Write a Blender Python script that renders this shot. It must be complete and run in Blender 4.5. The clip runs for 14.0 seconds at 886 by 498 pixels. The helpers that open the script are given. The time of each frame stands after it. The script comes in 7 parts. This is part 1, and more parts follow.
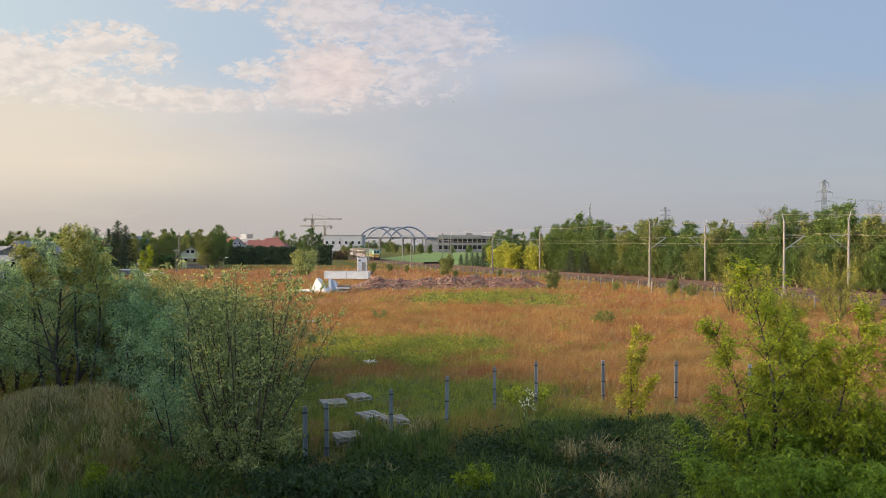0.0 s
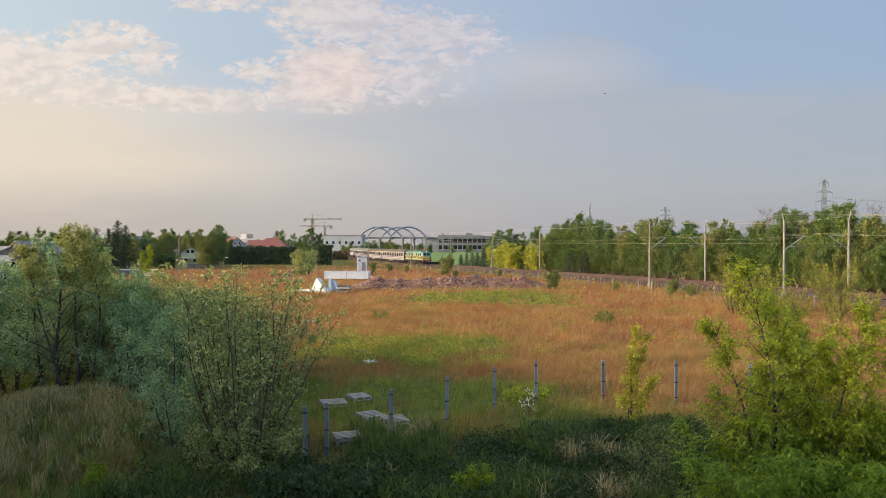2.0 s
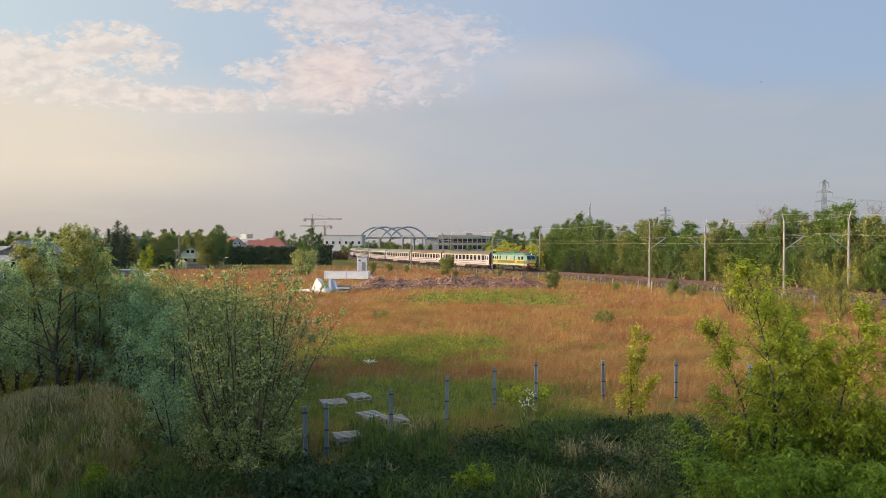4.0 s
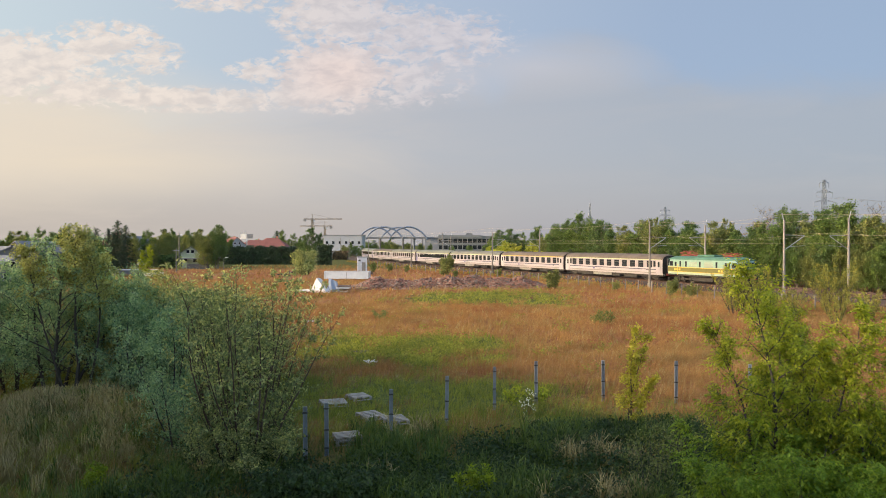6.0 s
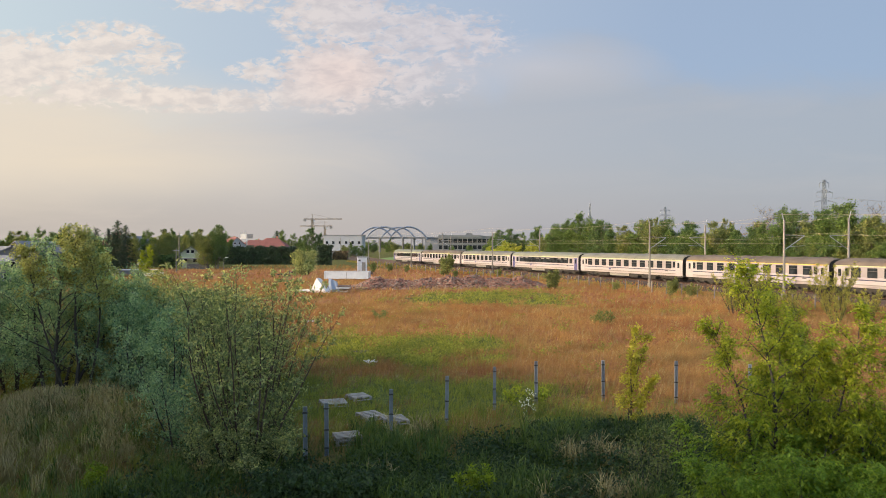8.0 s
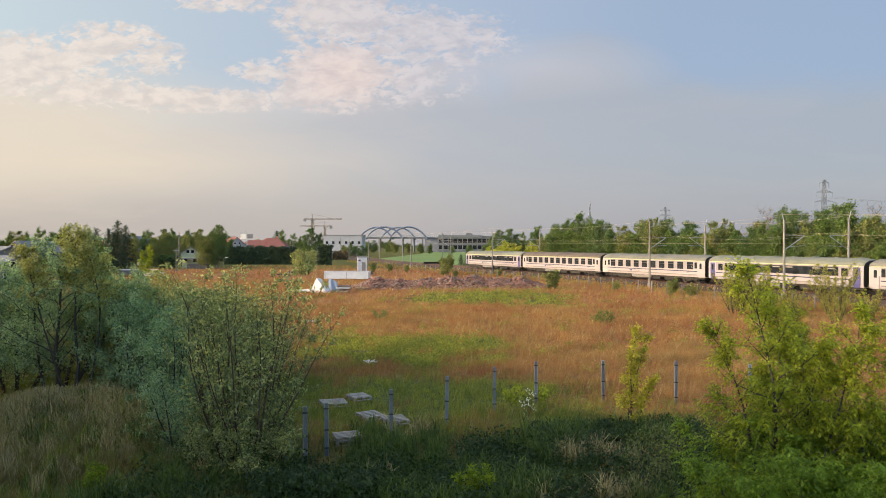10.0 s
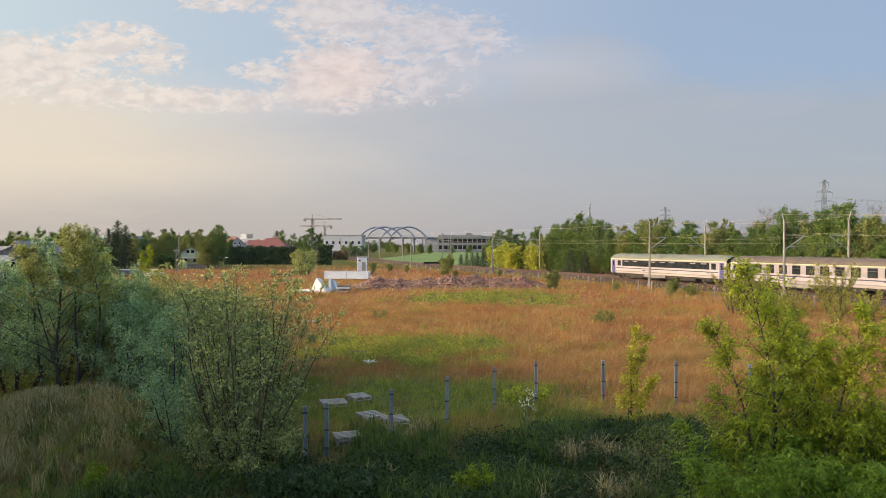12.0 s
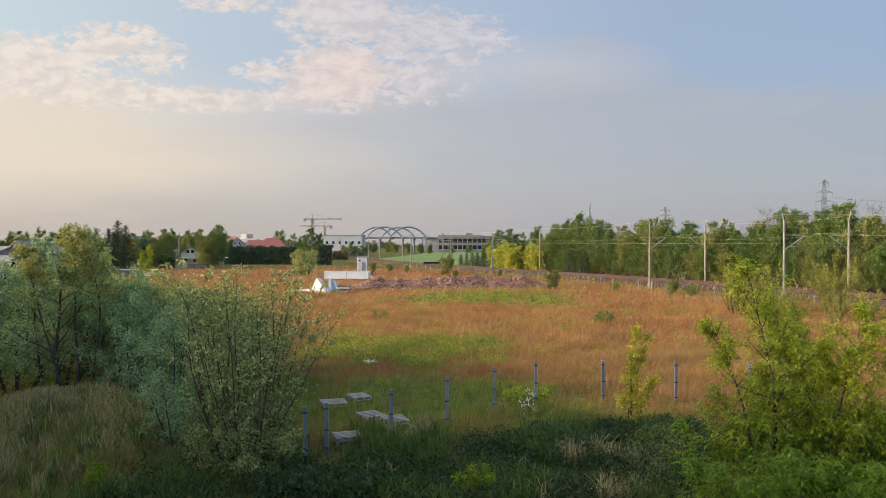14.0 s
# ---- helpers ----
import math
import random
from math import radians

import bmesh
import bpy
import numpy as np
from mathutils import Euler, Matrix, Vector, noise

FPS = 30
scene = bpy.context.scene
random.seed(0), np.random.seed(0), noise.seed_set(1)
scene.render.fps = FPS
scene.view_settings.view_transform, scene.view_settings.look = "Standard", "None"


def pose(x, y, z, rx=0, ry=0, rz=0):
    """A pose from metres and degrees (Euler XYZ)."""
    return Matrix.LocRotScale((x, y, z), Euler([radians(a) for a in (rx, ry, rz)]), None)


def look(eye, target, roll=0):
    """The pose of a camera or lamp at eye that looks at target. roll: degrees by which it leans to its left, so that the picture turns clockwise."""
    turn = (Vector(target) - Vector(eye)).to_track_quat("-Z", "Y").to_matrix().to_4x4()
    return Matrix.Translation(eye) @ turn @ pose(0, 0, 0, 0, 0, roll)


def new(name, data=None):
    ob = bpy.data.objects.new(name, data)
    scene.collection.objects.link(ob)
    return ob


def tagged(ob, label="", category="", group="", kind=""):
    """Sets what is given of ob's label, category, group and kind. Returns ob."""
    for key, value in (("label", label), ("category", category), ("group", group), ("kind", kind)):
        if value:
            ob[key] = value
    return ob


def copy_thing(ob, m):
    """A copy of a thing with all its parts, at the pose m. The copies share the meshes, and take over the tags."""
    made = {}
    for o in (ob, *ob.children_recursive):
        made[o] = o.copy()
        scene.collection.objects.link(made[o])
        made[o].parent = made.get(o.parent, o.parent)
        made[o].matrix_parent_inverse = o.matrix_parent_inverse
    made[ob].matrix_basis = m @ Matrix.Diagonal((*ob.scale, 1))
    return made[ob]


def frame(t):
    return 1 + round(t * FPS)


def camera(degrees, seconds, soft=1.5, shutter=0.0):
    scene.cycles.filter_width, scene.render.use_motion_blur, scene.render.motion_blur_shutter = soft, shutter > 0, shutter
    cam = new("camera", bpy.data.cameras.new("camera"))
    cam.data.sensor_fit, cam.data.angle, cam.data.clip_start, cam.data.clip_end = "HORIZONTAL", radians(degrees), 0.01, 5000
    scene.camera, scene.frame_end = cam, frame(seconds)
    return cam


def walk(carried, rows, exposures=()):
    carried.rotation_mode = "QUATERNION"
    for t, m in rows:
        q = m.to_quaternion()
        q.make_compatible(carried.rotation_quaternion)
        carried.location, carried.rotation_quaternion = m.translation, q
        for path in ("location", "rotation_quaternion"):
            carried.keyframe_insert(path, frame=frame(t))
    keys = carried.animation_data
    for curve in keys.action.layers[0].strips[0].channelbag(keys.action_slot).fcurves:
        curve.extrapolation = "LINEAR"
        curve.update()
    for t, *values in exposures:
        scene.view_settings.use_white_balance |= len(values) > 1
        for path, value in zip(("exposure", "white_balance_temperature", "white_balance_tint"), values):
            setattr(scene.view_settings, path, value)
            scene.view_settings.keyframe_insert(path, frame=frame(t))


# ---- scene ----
# ---------------- camera: it stands still ----------------
EYE = Vector((0.0, 0.0, 6.4))
cam = camera(63.0, 14.0, soft=0.5)
walk(cam, [(0.0, look(EYE, (0, 100, 5.77))), (14.0, look(EYE, (0, 100, 5.77)))], exposures=[(0.0, 1.95), (14.0, 1.95)])

# ---------------- world and sun ----------------
SUN_ELEVATION = radians(17.2)
SUN_SIDE = Vector((-0.968, -0.25, 0.0)).normalized()      # where the sun stands, seen from above
world = bpy.data.worlds.new("sky")
scene.world = world
world.use_nodes = True
wn, wl = world.node_tree.nodes, world.node_tree.links
sky = wn.new("ShaderNodeTexSky")
sky.sky_type = "NISHITA"
sky.sun_disc = False
sky.sun_elevation = SUN_ELEVATION
sky.sun_rotation = math.atan2(SUN_SIDE.x, SUN_SIDE.y)
sky.air_density, sky.dust_density, sky.ozone_density = 1.2, 2.5, 1.5
wn["Background"].inputs["Strength"].default_value = 0.15
wl.new(sky.outputs[0], wn["Background"].inputs["Color"])

sun = new("sun", bpy.data.lights.new("sun", "SUN"))
sun.data.energy = 1.08
sun.data.angle = radians(0.8)
sun.data.color = (1.0, 0.755, 0.50)
sun.matrix_world = look(SUN_SIDE * 100 + Vector((0, 0, 100 * math.tan(SUN_ELEVATION))), (0, 0, 0))


# ---------------- materials ----------------
def nodes_of(name):
    m = bpy.data.materials.new(name)
    m.use_nodes = True
    return m, m.node_tree.nodes, m.node_tree.links


def ramp(n, l, fac, stops):
    r = n.new("ShaderNodeValToRGB")
    while len(r.color_ramp.elements) < len(stops):
        r.color_ramp.elements.new(0.5)
    for e, (p, c) in zip(r.color_ramp.elements, stops):
        e.position, e.color = p, (*c, 1) if len(c) == 3 else c
    l.new(fac, r.inputs[0])
    return r.outputs[0]


def noise_tex(n, l, scale, detail=4, coord="Object", rough=0.6, stretch=None):
    tc = n.new("ShaderNodeTexCoord")
    t = n.new("ShaderNodeTexNoise")
    t.inputs["Scale"].default_value, t.inputs["Detail"].default_value, t.inputs["Roughness"].default_value = scale, detail, rough
    if stretch:
        mp = n.new("ShaderNodeMapping")
        mp.inputs["Scale"].default_value = stretch
        l.new(tc.outputs[coord], mp.inputs[0])
        l.new(mp.outputs[0], t.inputs["Vector"])
    else:
        l.new(tc.outputs[coord], t.inputs["Vector"])
    return t.outputs["Fac"]


def mix(n, l, kind, fac, a, b):
    m = n.new("ShaderNodeMix")
    m.data_type, m.blend_type = "RGBA", kind
    for k, v in ((0, fac), (6, a), (7, b)):
        if hasattr(v, "is_linked"):
            l.new(v, m.inputs[k])
        else:
            m.inputs[k].default_value = v if k == 0 else (*v, 1)
    return m.outputs[2]


def paint(name, col, rough=0.5, metal=0.0, dirt=0.25, scale=3.0, fine=40.0, bump=0.1, spread=0.0, dirt_col=None, stretch=None):
    """A surface with broad stains, fine grain, and a little difference between like pieces."""
    m, n, l = nodes_of(name)
    b = n["Principled BSDF"]
    dc = dirt_col or tuple(c * 0.55 for c in col)
    broad = noise_tex(n, l, scale, 5, stretch=stretch)
    c = ramp(n, l, broad, [(0.35, tuple(a + (d - a) * dirt for a, d in zip(col, dc))), (0.62, col)])
    grain = noise_tex(n, l, fine, 3)
    c = mix(n, l, "MULTIPLY", 1.0, c, ramp(n, l, grain, [(0.3, (1 - dirt * .5,) * 3), (0.7, (1.0,) * 3)]))
    if spread:
        oi = n.new("ShaderNodeObjectInfo")
        c = mix(n, l, "MULTIPLY", 1.0, c, ramp(n, l, oi.outputs["Random"], [(0, (1 - spread,) * 3), (1, (1.0,) * 3)]))
    l.new(c, b.inputs["Base Color"])
    b.inputs["Metallic"].default_value = metal
    l.new(ramp(n, l, broad, [(0.3, (min(1, rough + .15),) * 3), (0.7, (rough,) * 3)]), b.inputs["Roughness"])
    if bump:
        bp = n.new("ShaderNodeBump")
        bp.inputs["Strength"].default_value, bp.inputs["Distance"].default_value = bump, 0.02
        l.new(grain, bp.inputs["Height"])
        l.new(bp.outputs[0], b.inputs["Normal"])
    return m


def leaf_mat(name, a, b_, c_, through_light=0.35, rough=0.55, patch=0.6, redden=False):
    """Leaves or blades: three tones over the single leaves, and a broad drift of tone over the plant."""
    m, n, l = nodes_of(name)
    b = n["Principled BSDF"]
    g = n.new("ShaderNodeNewGeometry")
    c = ramp(n, l, g.outputs["Random Per Island"], [(0.0, a), (0.5, b_), (1.0, c_)])
    broad = noise_tex(n, l, patch, 3)
    c = mix(n, l, "MULTIPLY", 1.0, c, ramp(n, l, broad, [(0.3, (0.65, 0.68, 0.7)), (0.7, (1.12, 1.1, 1.0))]))
    if redden:
        c = mix(n, l, "MULTIPLY", 1.0, c, ramp(n, l, noise_tex(n, l, 0.075, 5, stretch=(1, .55, 1)), [(0.36, (1.05, 1.05, 1.0)), (0.49, (1.0, 0.89, 0.85)), (0.60, (0.92, 0.71, 0.68))]))
    oi = n.new("ShaderNodeObjectInfo")
    c = mix(n, l, "MULTIPLY", 1.0, c, ramp(n, l, oi.outputs["Random"], [(0.0, (0.90, 0.94, 0.92)), (0.5, (1, 1, 1)), (1.0, (1.06, 1.0, 0.92))]))
    l.new(c, b.inputs["Base Color"])
    b.inputs["Roughness"].default_value = rough
    b.inputs["Specular IOR Level"].default_value = 0.3
    tr = n.new("ShaderNodeBsdfTranslucent")
    l.new(mix(n, l, "MULTIPLY", 1.0, c, (1.25, 1.2, 0.6)), tr.inputs["Color"])
    mx = n.new("ShaderNodeMixShader")
    mx.inputs[0].default_value = through_light
    l.new(b.outputs[0], mx.inputs[1])
    l.new(tr.outputs[0], mx.inputs[2])
    l.new(mx.outputs[0], n["Material Output"].inputs[0])
    return m


def glass_dark(name, col=(0.012, 0.014, 0.017)):
    m, n, l = nodes_of(name)
    b = n["Principled BSDF"]
    l.new(ramp(n, l, noise_tex(n, l, 1.3, 2), [(0.4, col), (0.7, tuple(c * 2.2 for c in col))]), b.inputs["Base Color"])
    b.inputs["Roughness"].default_value = 0.06
    b.inputs["Specular IOR Level"].default_value = 0.22
    return m


WHITE_COACH = paint("coach_white", (0.288, 0.256, 0.278), 0.38, dirt=0.3, scale=0.7, fine=14, bump=0.02, dirt_col=(0.45, 0.40, 0.36), stretch=(0.4, 1, 2.5))
GREY_COACH = paint("coach_grey", (0.240, 0.211, 0.228), 0.4, dirt=0.3, scale=0.7, fine=14, bump=0.02)
ROOF_BROWN = paint("roof_brown_grey", (0.105, 0.082, 0.066), 0.7, dirt=0.5, scale=0.6, fine=9, bump=0.05)
ROOF_GREY = paint("roof_grey", (0.135, 0.132, 0.112), 0.6, dirt=0.4, scale=0.6, fine=9, bump=0.05)
ROOF_LIGHT = paint("roof_light", (0.140, 0.146, 0.115), 0.55, dirt=0.3, scale=0.6, fine=9, bump=0.05)
NAVY = paint("navy_paint", (0.022, 0.024, 0.06), 0.4, dirt=0.2)
VIOLET = paint("violet_blue_paint", (0.045, 0.042, 0.15), 0.4, dirt=0.2)
YELLOW = paint("yellow_paint", (0.50, 0.32, 0.04), 0.45, dirt=0.2)
LIME = paint("lime_line_paint", (0.34, 0.35, 0.19), 0.45, dirt=0.2)
RUBBER = paint("black_rubber", (0.02, 0.02, 0.022), 0.85, dirt=0.3)
CHASSIS = paint("dirty_underframe", (0.03, 0.026, 0.022), 0.85, dirt=0.5, scale=2)
SKIRT = paint("skirt_grey", (0.20, 0.185, 0.17), 0.6, dirt=0.4, scale=1.2)
STEEL_WHEEL = paint("wheel_steel", (0.07, 0.06, 0.052), 0.5, 0.6, dirt=0.4)
WINDOW = glass_dark("window_glass")
LOCO_GREEN = paint("loco_green", (0.165, 0.265, 0.215), 0.42, dirt=0.3, scale=0.8, fine=12, bump=0.02)
LOCO_OLIVE = paint("loco_olive", (0.10, 0.095, 0.02), 0.45, dirt=0.3, scale=0.8, fine=12, bump=0.02)
LOCO_PALE = paint("loco_pale_green", (0.235, 0.315, 0.235), 0.45, dirt=0.35, scale=0.8, fine=12, bump=0.02)
LOCO_ROOF = paint("loco_roof", (0.060, 0.150, 0.105), 0.65, dirt=0.45, scale=0.8)
PANTO_RED = paint("red_lead_paint", (0.27, 0.05, 0.045), 0.5, dirt=0.3)
BUFFER_RED = paint("dull_red_paint", (0.36, 0.05, 0.04), 0.55, dirt=0.4)
m_, n_, l_ = nodes_of("headlight_glow")
n_["Principled BSDF"].inputs["Base Color"].default_value = (0.8, 0.75, 0.6, 1)
n_["Principled BSDF"].inputs["Emission Color"].default_value = (1.0, 0.85, 0.6, 1)
n_["Principled BSDF"].inputs["Emission Strength"].default_value = 0.35
HEADLIGHT = m_
CONCRETE = paint("mast_concrete", (0.185, 0.17, 0.155), 0.8, dirt=0.4, scale=1.5, fine=20, stretch=(1, 1, .3))
STEEL_GREY = paint("galvanised_steel", (0.33, 0.34, 0.36), 0.5, 0.5, dirt=0.35, scale=2)
POST_BLUE = paint("blue_grey_fence_steel", (0.26, 0.285, 0.325), 0.45, 0.35, dirt=0.3, scale=3, spread=0.15)
WIRE = paint("weathered_copper_wire", (0.30, 0.26, 0.20), 0.5, 0.4, dirt=0.2)
RAIL = paint("rail_rust", (0.075, 0.042, 0.03), 0.6, 0.4, dirt=0.4)
SLEEPER = paint("sleeper_concrete", (0.115, 0.078, 0.06), 0.9, dirt=0.4, spread=0.2)
BALLAST = paint("rusty_ballast", (0.066, 0.042, 0.032), 0.95, dirt=0.6, scale=1.2, fine=9, bump=0.8)
BARK = paint("bark", (0.055, 0.045, 0.036), 0.9, dirt=0.5, scale=6, fine=30, bump=0.5)
BARK_BROWN = paint("brown_twig_bark", (0.085, 0.055, 0.035), 0.85, dirt=0.4, scale=6, fine=30, bump=0.3)
BARK_PALE = paint("grey_bark", (0.17, 0.14, 0.11), 0.9, dirt=0.5, scale=6, fine=30, bump=0.5)
WALL_WHITE = paint("white_render", (0.28, 0.29, 0.32), 0.85, dirt=0.2, scale=0.3, fine=5)
WALL_PALE = paint("pale_render", (0.72, 0.70, 0.66), 0.85, dirt=0.15, scale=0.3, fine=5)
WALL_GREENISH = paint("pale_green_render", (0.36, 0.40, 0.28), 0.85, dirt=0.25, scale=0.3, fine=5)
WALL_GREY = paint("grey_render", (0.14, 0.145, 0.16), 0.85, dirt=0.25, scale=0.3, fine=5)
WALL_BRICK = paint("red_brick_far", (0.34, 0.14, 0.09), 0.9, dirt=0.3, scale=0.4, fine=5)
TILE_RED = paint("red_roof_tiles", (0.18, 0.06, 0.05), 0.8, dirt=0.35, scale=0.5, fine=6, spread=0.25)
TILE_GREY = paint("grey_roof_sheet", (0.14, 0.145, 0.16), 0.85, dirt=0.3, scale=0.5, fine=6)
BRIDGE_BLUE = paint("blue_grey_bridge_steel", (0.095, 0.12, 0.178), 0.5, dirt=0.2, scale=0.2, fine=3)
CRANE = paint("crane_paint", (0.15, 0.12, 0.09), 0.5, dirt=0.2)
PYLON = paint("pylon_steel", (0.20, 0.22, 0.25), 0.5, 0.3, dirt=0.3, scale=0.5)
WHITE_SHEET = paint("white_sheet_metal", (0.58, 0.56, 0.55), 0.5, dirt=0.25, scale=1.2, fine=10)
PALE_BLUE_SHEET = paint("pale_blue_sheet_metal", (0.41, 0.435, 0.485), 0.5, dirt=0.3, scale=1.2, fine=10)
BLUE_TARP = paint("pale_blue_tarpaulin", (0.24, 0.28, 0.36), 0.6, dirt=0.3, scale=2)
PALLET = paint("weathered_pallet_wood", (0.37, 0.325, 0.28), 0.85, dirt=0.4, scale=4, fine=30, bump=0.3, spread=0.25)
BRICKS = paint("broken_brick", (0.215, 0.108, 0.08), 0.95, dirt=0.5, scale=3, fine=20, bump=0.4, spread=0.35)
RUBBLE_GREY = paint("broken_concrete", (0.20, 0.145, 0.12), 0.95, dirt=0.5, scale=3, fine=20, bump=0.4, spread=0.3)
DARK_METAL = paint("dark_metal", (0.06, 0.06, 0.065), 0.6, 0.3, dirt=0.3)
FENCE_WOOD = paint("fence_concrete_post", (0.27, 0.235, 0.21), 0.9, dirt=0.4, scale=3, spread=0.3)


# ---------------- mesh helpers ----------------
def mesh_np(name, verts, faces, mats, smooth=False, slots=None):
    """A mesh from arrays: faces is one array of triangles or quads, or a plain list."""
    me = bpy.data.meshes.new(name)
    if isinstance(faces, np.ndarray):
        k = faces.shape[1]
        me.vertices.add(len(verts))
        me.vertices.foreach_set("co", np.asarray(verts, np.float32).ravel())
        me.loops.add(faces.size)
        me.loops.foreach_set("vertex_index", faces.astype(np.int32).ravel())
        me.polygons.add(len(faces))
        me.polygons.foreach_set("loop_start", np.arange(0, faces.size, k, dtype=np.int32))
        me.update(calc_edges=True)
    else:
        me.from_pydata(verts, [], faces)
    for m in (mats if isinstance(mats, (list, tuple)) else [mats]):
        me.materials.append(m)
    if slots is not None:
        me.polygons.foreach_set("material_index", np.asarray(slots, np.int32))
    if smooth:
        me.polygons.foreach_set("use_smooth", np.ones(len(me.polygons), bool))
    return me


def part_np(name, verts, faces, mat, parent=None, label="", smooth=False):
    ob = new(name, mesh_np(name, verts, faces, mat, smooth))
    ob.parent = parent
    return tagged(ob, label)


def part(name, bm, mat, parent=None, label="", smooth=False):
    me = bpy.data.meshes.new(name)
    bm.to_mesh(me)
    bm.free()
    me.materials.append(mat)
    if smooth:
        me.polygons.foreach_set("use_smooth", np.ones(len(me.polygons), bool))
    ob = new(name, me)
    ob.parent = parent
    return tagged(ob, label)


def add_box(bm, x0, x1, y0, y1, z0, z1, bevel=0.0, m=None):
    r = bmesh.ops.create_cube(bm, size=1.0)
    vs = r["verts"]
    for v in vs:
        v.co = Vector((x0 + (v.co.x + .5) * (x1 - x0), y0 + (v.co.y + .5) * (y1 - y0), z0 + (v.co.z + .5) * (z1 - z0)))
    if bevel:
        es = list({e for v in vs for e in v.link_edges})
        g = bmesh.ops.bevel(bm, geom=es, offset=bevel, segments=1, affect="EDGES")
        vs = list({v for f in g["faces"] for v in f.verts} | {v for v in vs if v.is_valid})
    if m is not None:
        for v in vs:
            v.co = m @ v.co
    return vs


def box(name, dims, mat, parent=None, label="", bevel=0.0, m=None):
    bm = bmesh.new()
    add_box(bm, *dims, bevel=bevel, m=m)
    return part(name, bm, mat, parent, label)


def add_tube(bm, a, b, r0, r1=None, sides=6):
    """A tapered bar from a to b."""
    a, b = Vector(a), Vector(b)
    r1 = r0 if r1 is None else r1
    q = (b - a).to_track_quat("Z", "Y").to_matrix()
    rings = []
    for c, r in ((a, r0), (b, r1)):
        rings.append([bm.verts.new(c + q @ Vector((r * math.cos(2 * math.pi * i / sides), r * math.sin(2 * math.pi * i / sides), 0))) for i in range(sides)])
    for i in range(sides):
        bm.faces.new((rings[0][i], rings[0][(i + 1) % sides], rings[1][(i + 1) % sides], rings[1][i]))
    bm.faces.new(rings[0][::-1])
    bm.faces.new(rings[1])


def bar(name, a, b, r0, mat, parent=None, r1=None, sides=6, label=""):
    bm = bmesh.new()
    add_tube(bm, a, b, r0, r1, sides)
    return part(name, bm, mat, parent, label)


def add_profile(bm, pts, x0, x1, caps=True):
    """Extrudes a closed outline of (y, z) along x."""
    a = [bm.verts.new((x0, y, z)) for y, z in pts]
    b = [bm.verts.new((x1, y, z)) for y, z in pts]
    k = len(pts)
    for i in range(k):
        bm.faces.new((a[i], b[i], b[(i + 1) % k], a[(i + 1) % k]))
    if caps:
        bm.faces.new(a[::-1])
        bm.faces.new(b)


def thing(name, label, category, m=None, group="", kind=""):
    ob = new(name)
    ob.empty_display_size = 0.2
    if m is not None:
        ob.matrix_basis = m
    return tagged(ob, label, category, group, kind)


# ---------------- the line of the near track ----------------
def track_line():
    s = np.arange(-520.0, 321.0, 1.0)
    u = np.clip(s, -205, 32) / 100
    h = -1.203 - 0.197 * u - 0.441 * u ** 2 / 2 - 0.125 * u ** 3 / 3
    x = np.concatenate([[0], np.cumsum((np.cos(h[1:]) + np.cos(h[:-1])) / 2)])
    y = np.concatenate([[0], np.cumsum((np.sin(h[1:]) + np.sin(h[:-1])) / 2)])
    i = 520
    return s, x - x[i] + 36.11, y - y[i] + 97.09, h


TS, TX, TY, TH = track_line()
TX, TY = TX - 1.41 * np.sin(TH), TY + 1.41 * np.cos(TH)          # middle of the near track
RAIL_Z = 1.0


def on_track(s, off=0.0, z=RAIL_Z):
    """The place at s metres along the track, off metres to the far side of its middle."""
    x, y, h = (float(np.interp(s, TS, a)) for a in (TX, TY, TH))
    return Vector((x - off * math.sin(h), y + off * math.cos(h), z))


def strip(offs_z, s0, s1, step=4.0):
    """A ribbon along the track, its section given as (offset, height)."""
    ss = np.arange(s0, s1 + .1, step)
    vs = [tuple(on_track(s, o, z)) for s in ss for o, z in offs_z]
    k = len(offs_z)
    fs = np.array([[i * k + j, i * k + j + 1, (i + 1) * k + j + 1, (i + 1) * k + j] for i in range(len(ss) - 1) for j in range(k - 1)])
    return vs, fs[:, ::-1]


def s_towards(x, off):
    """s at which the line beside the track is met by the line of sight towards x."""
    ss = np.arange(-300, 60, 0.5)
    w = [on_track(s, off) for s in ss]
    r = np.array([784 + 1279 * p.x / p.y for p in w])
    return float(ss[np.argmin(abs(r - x))])
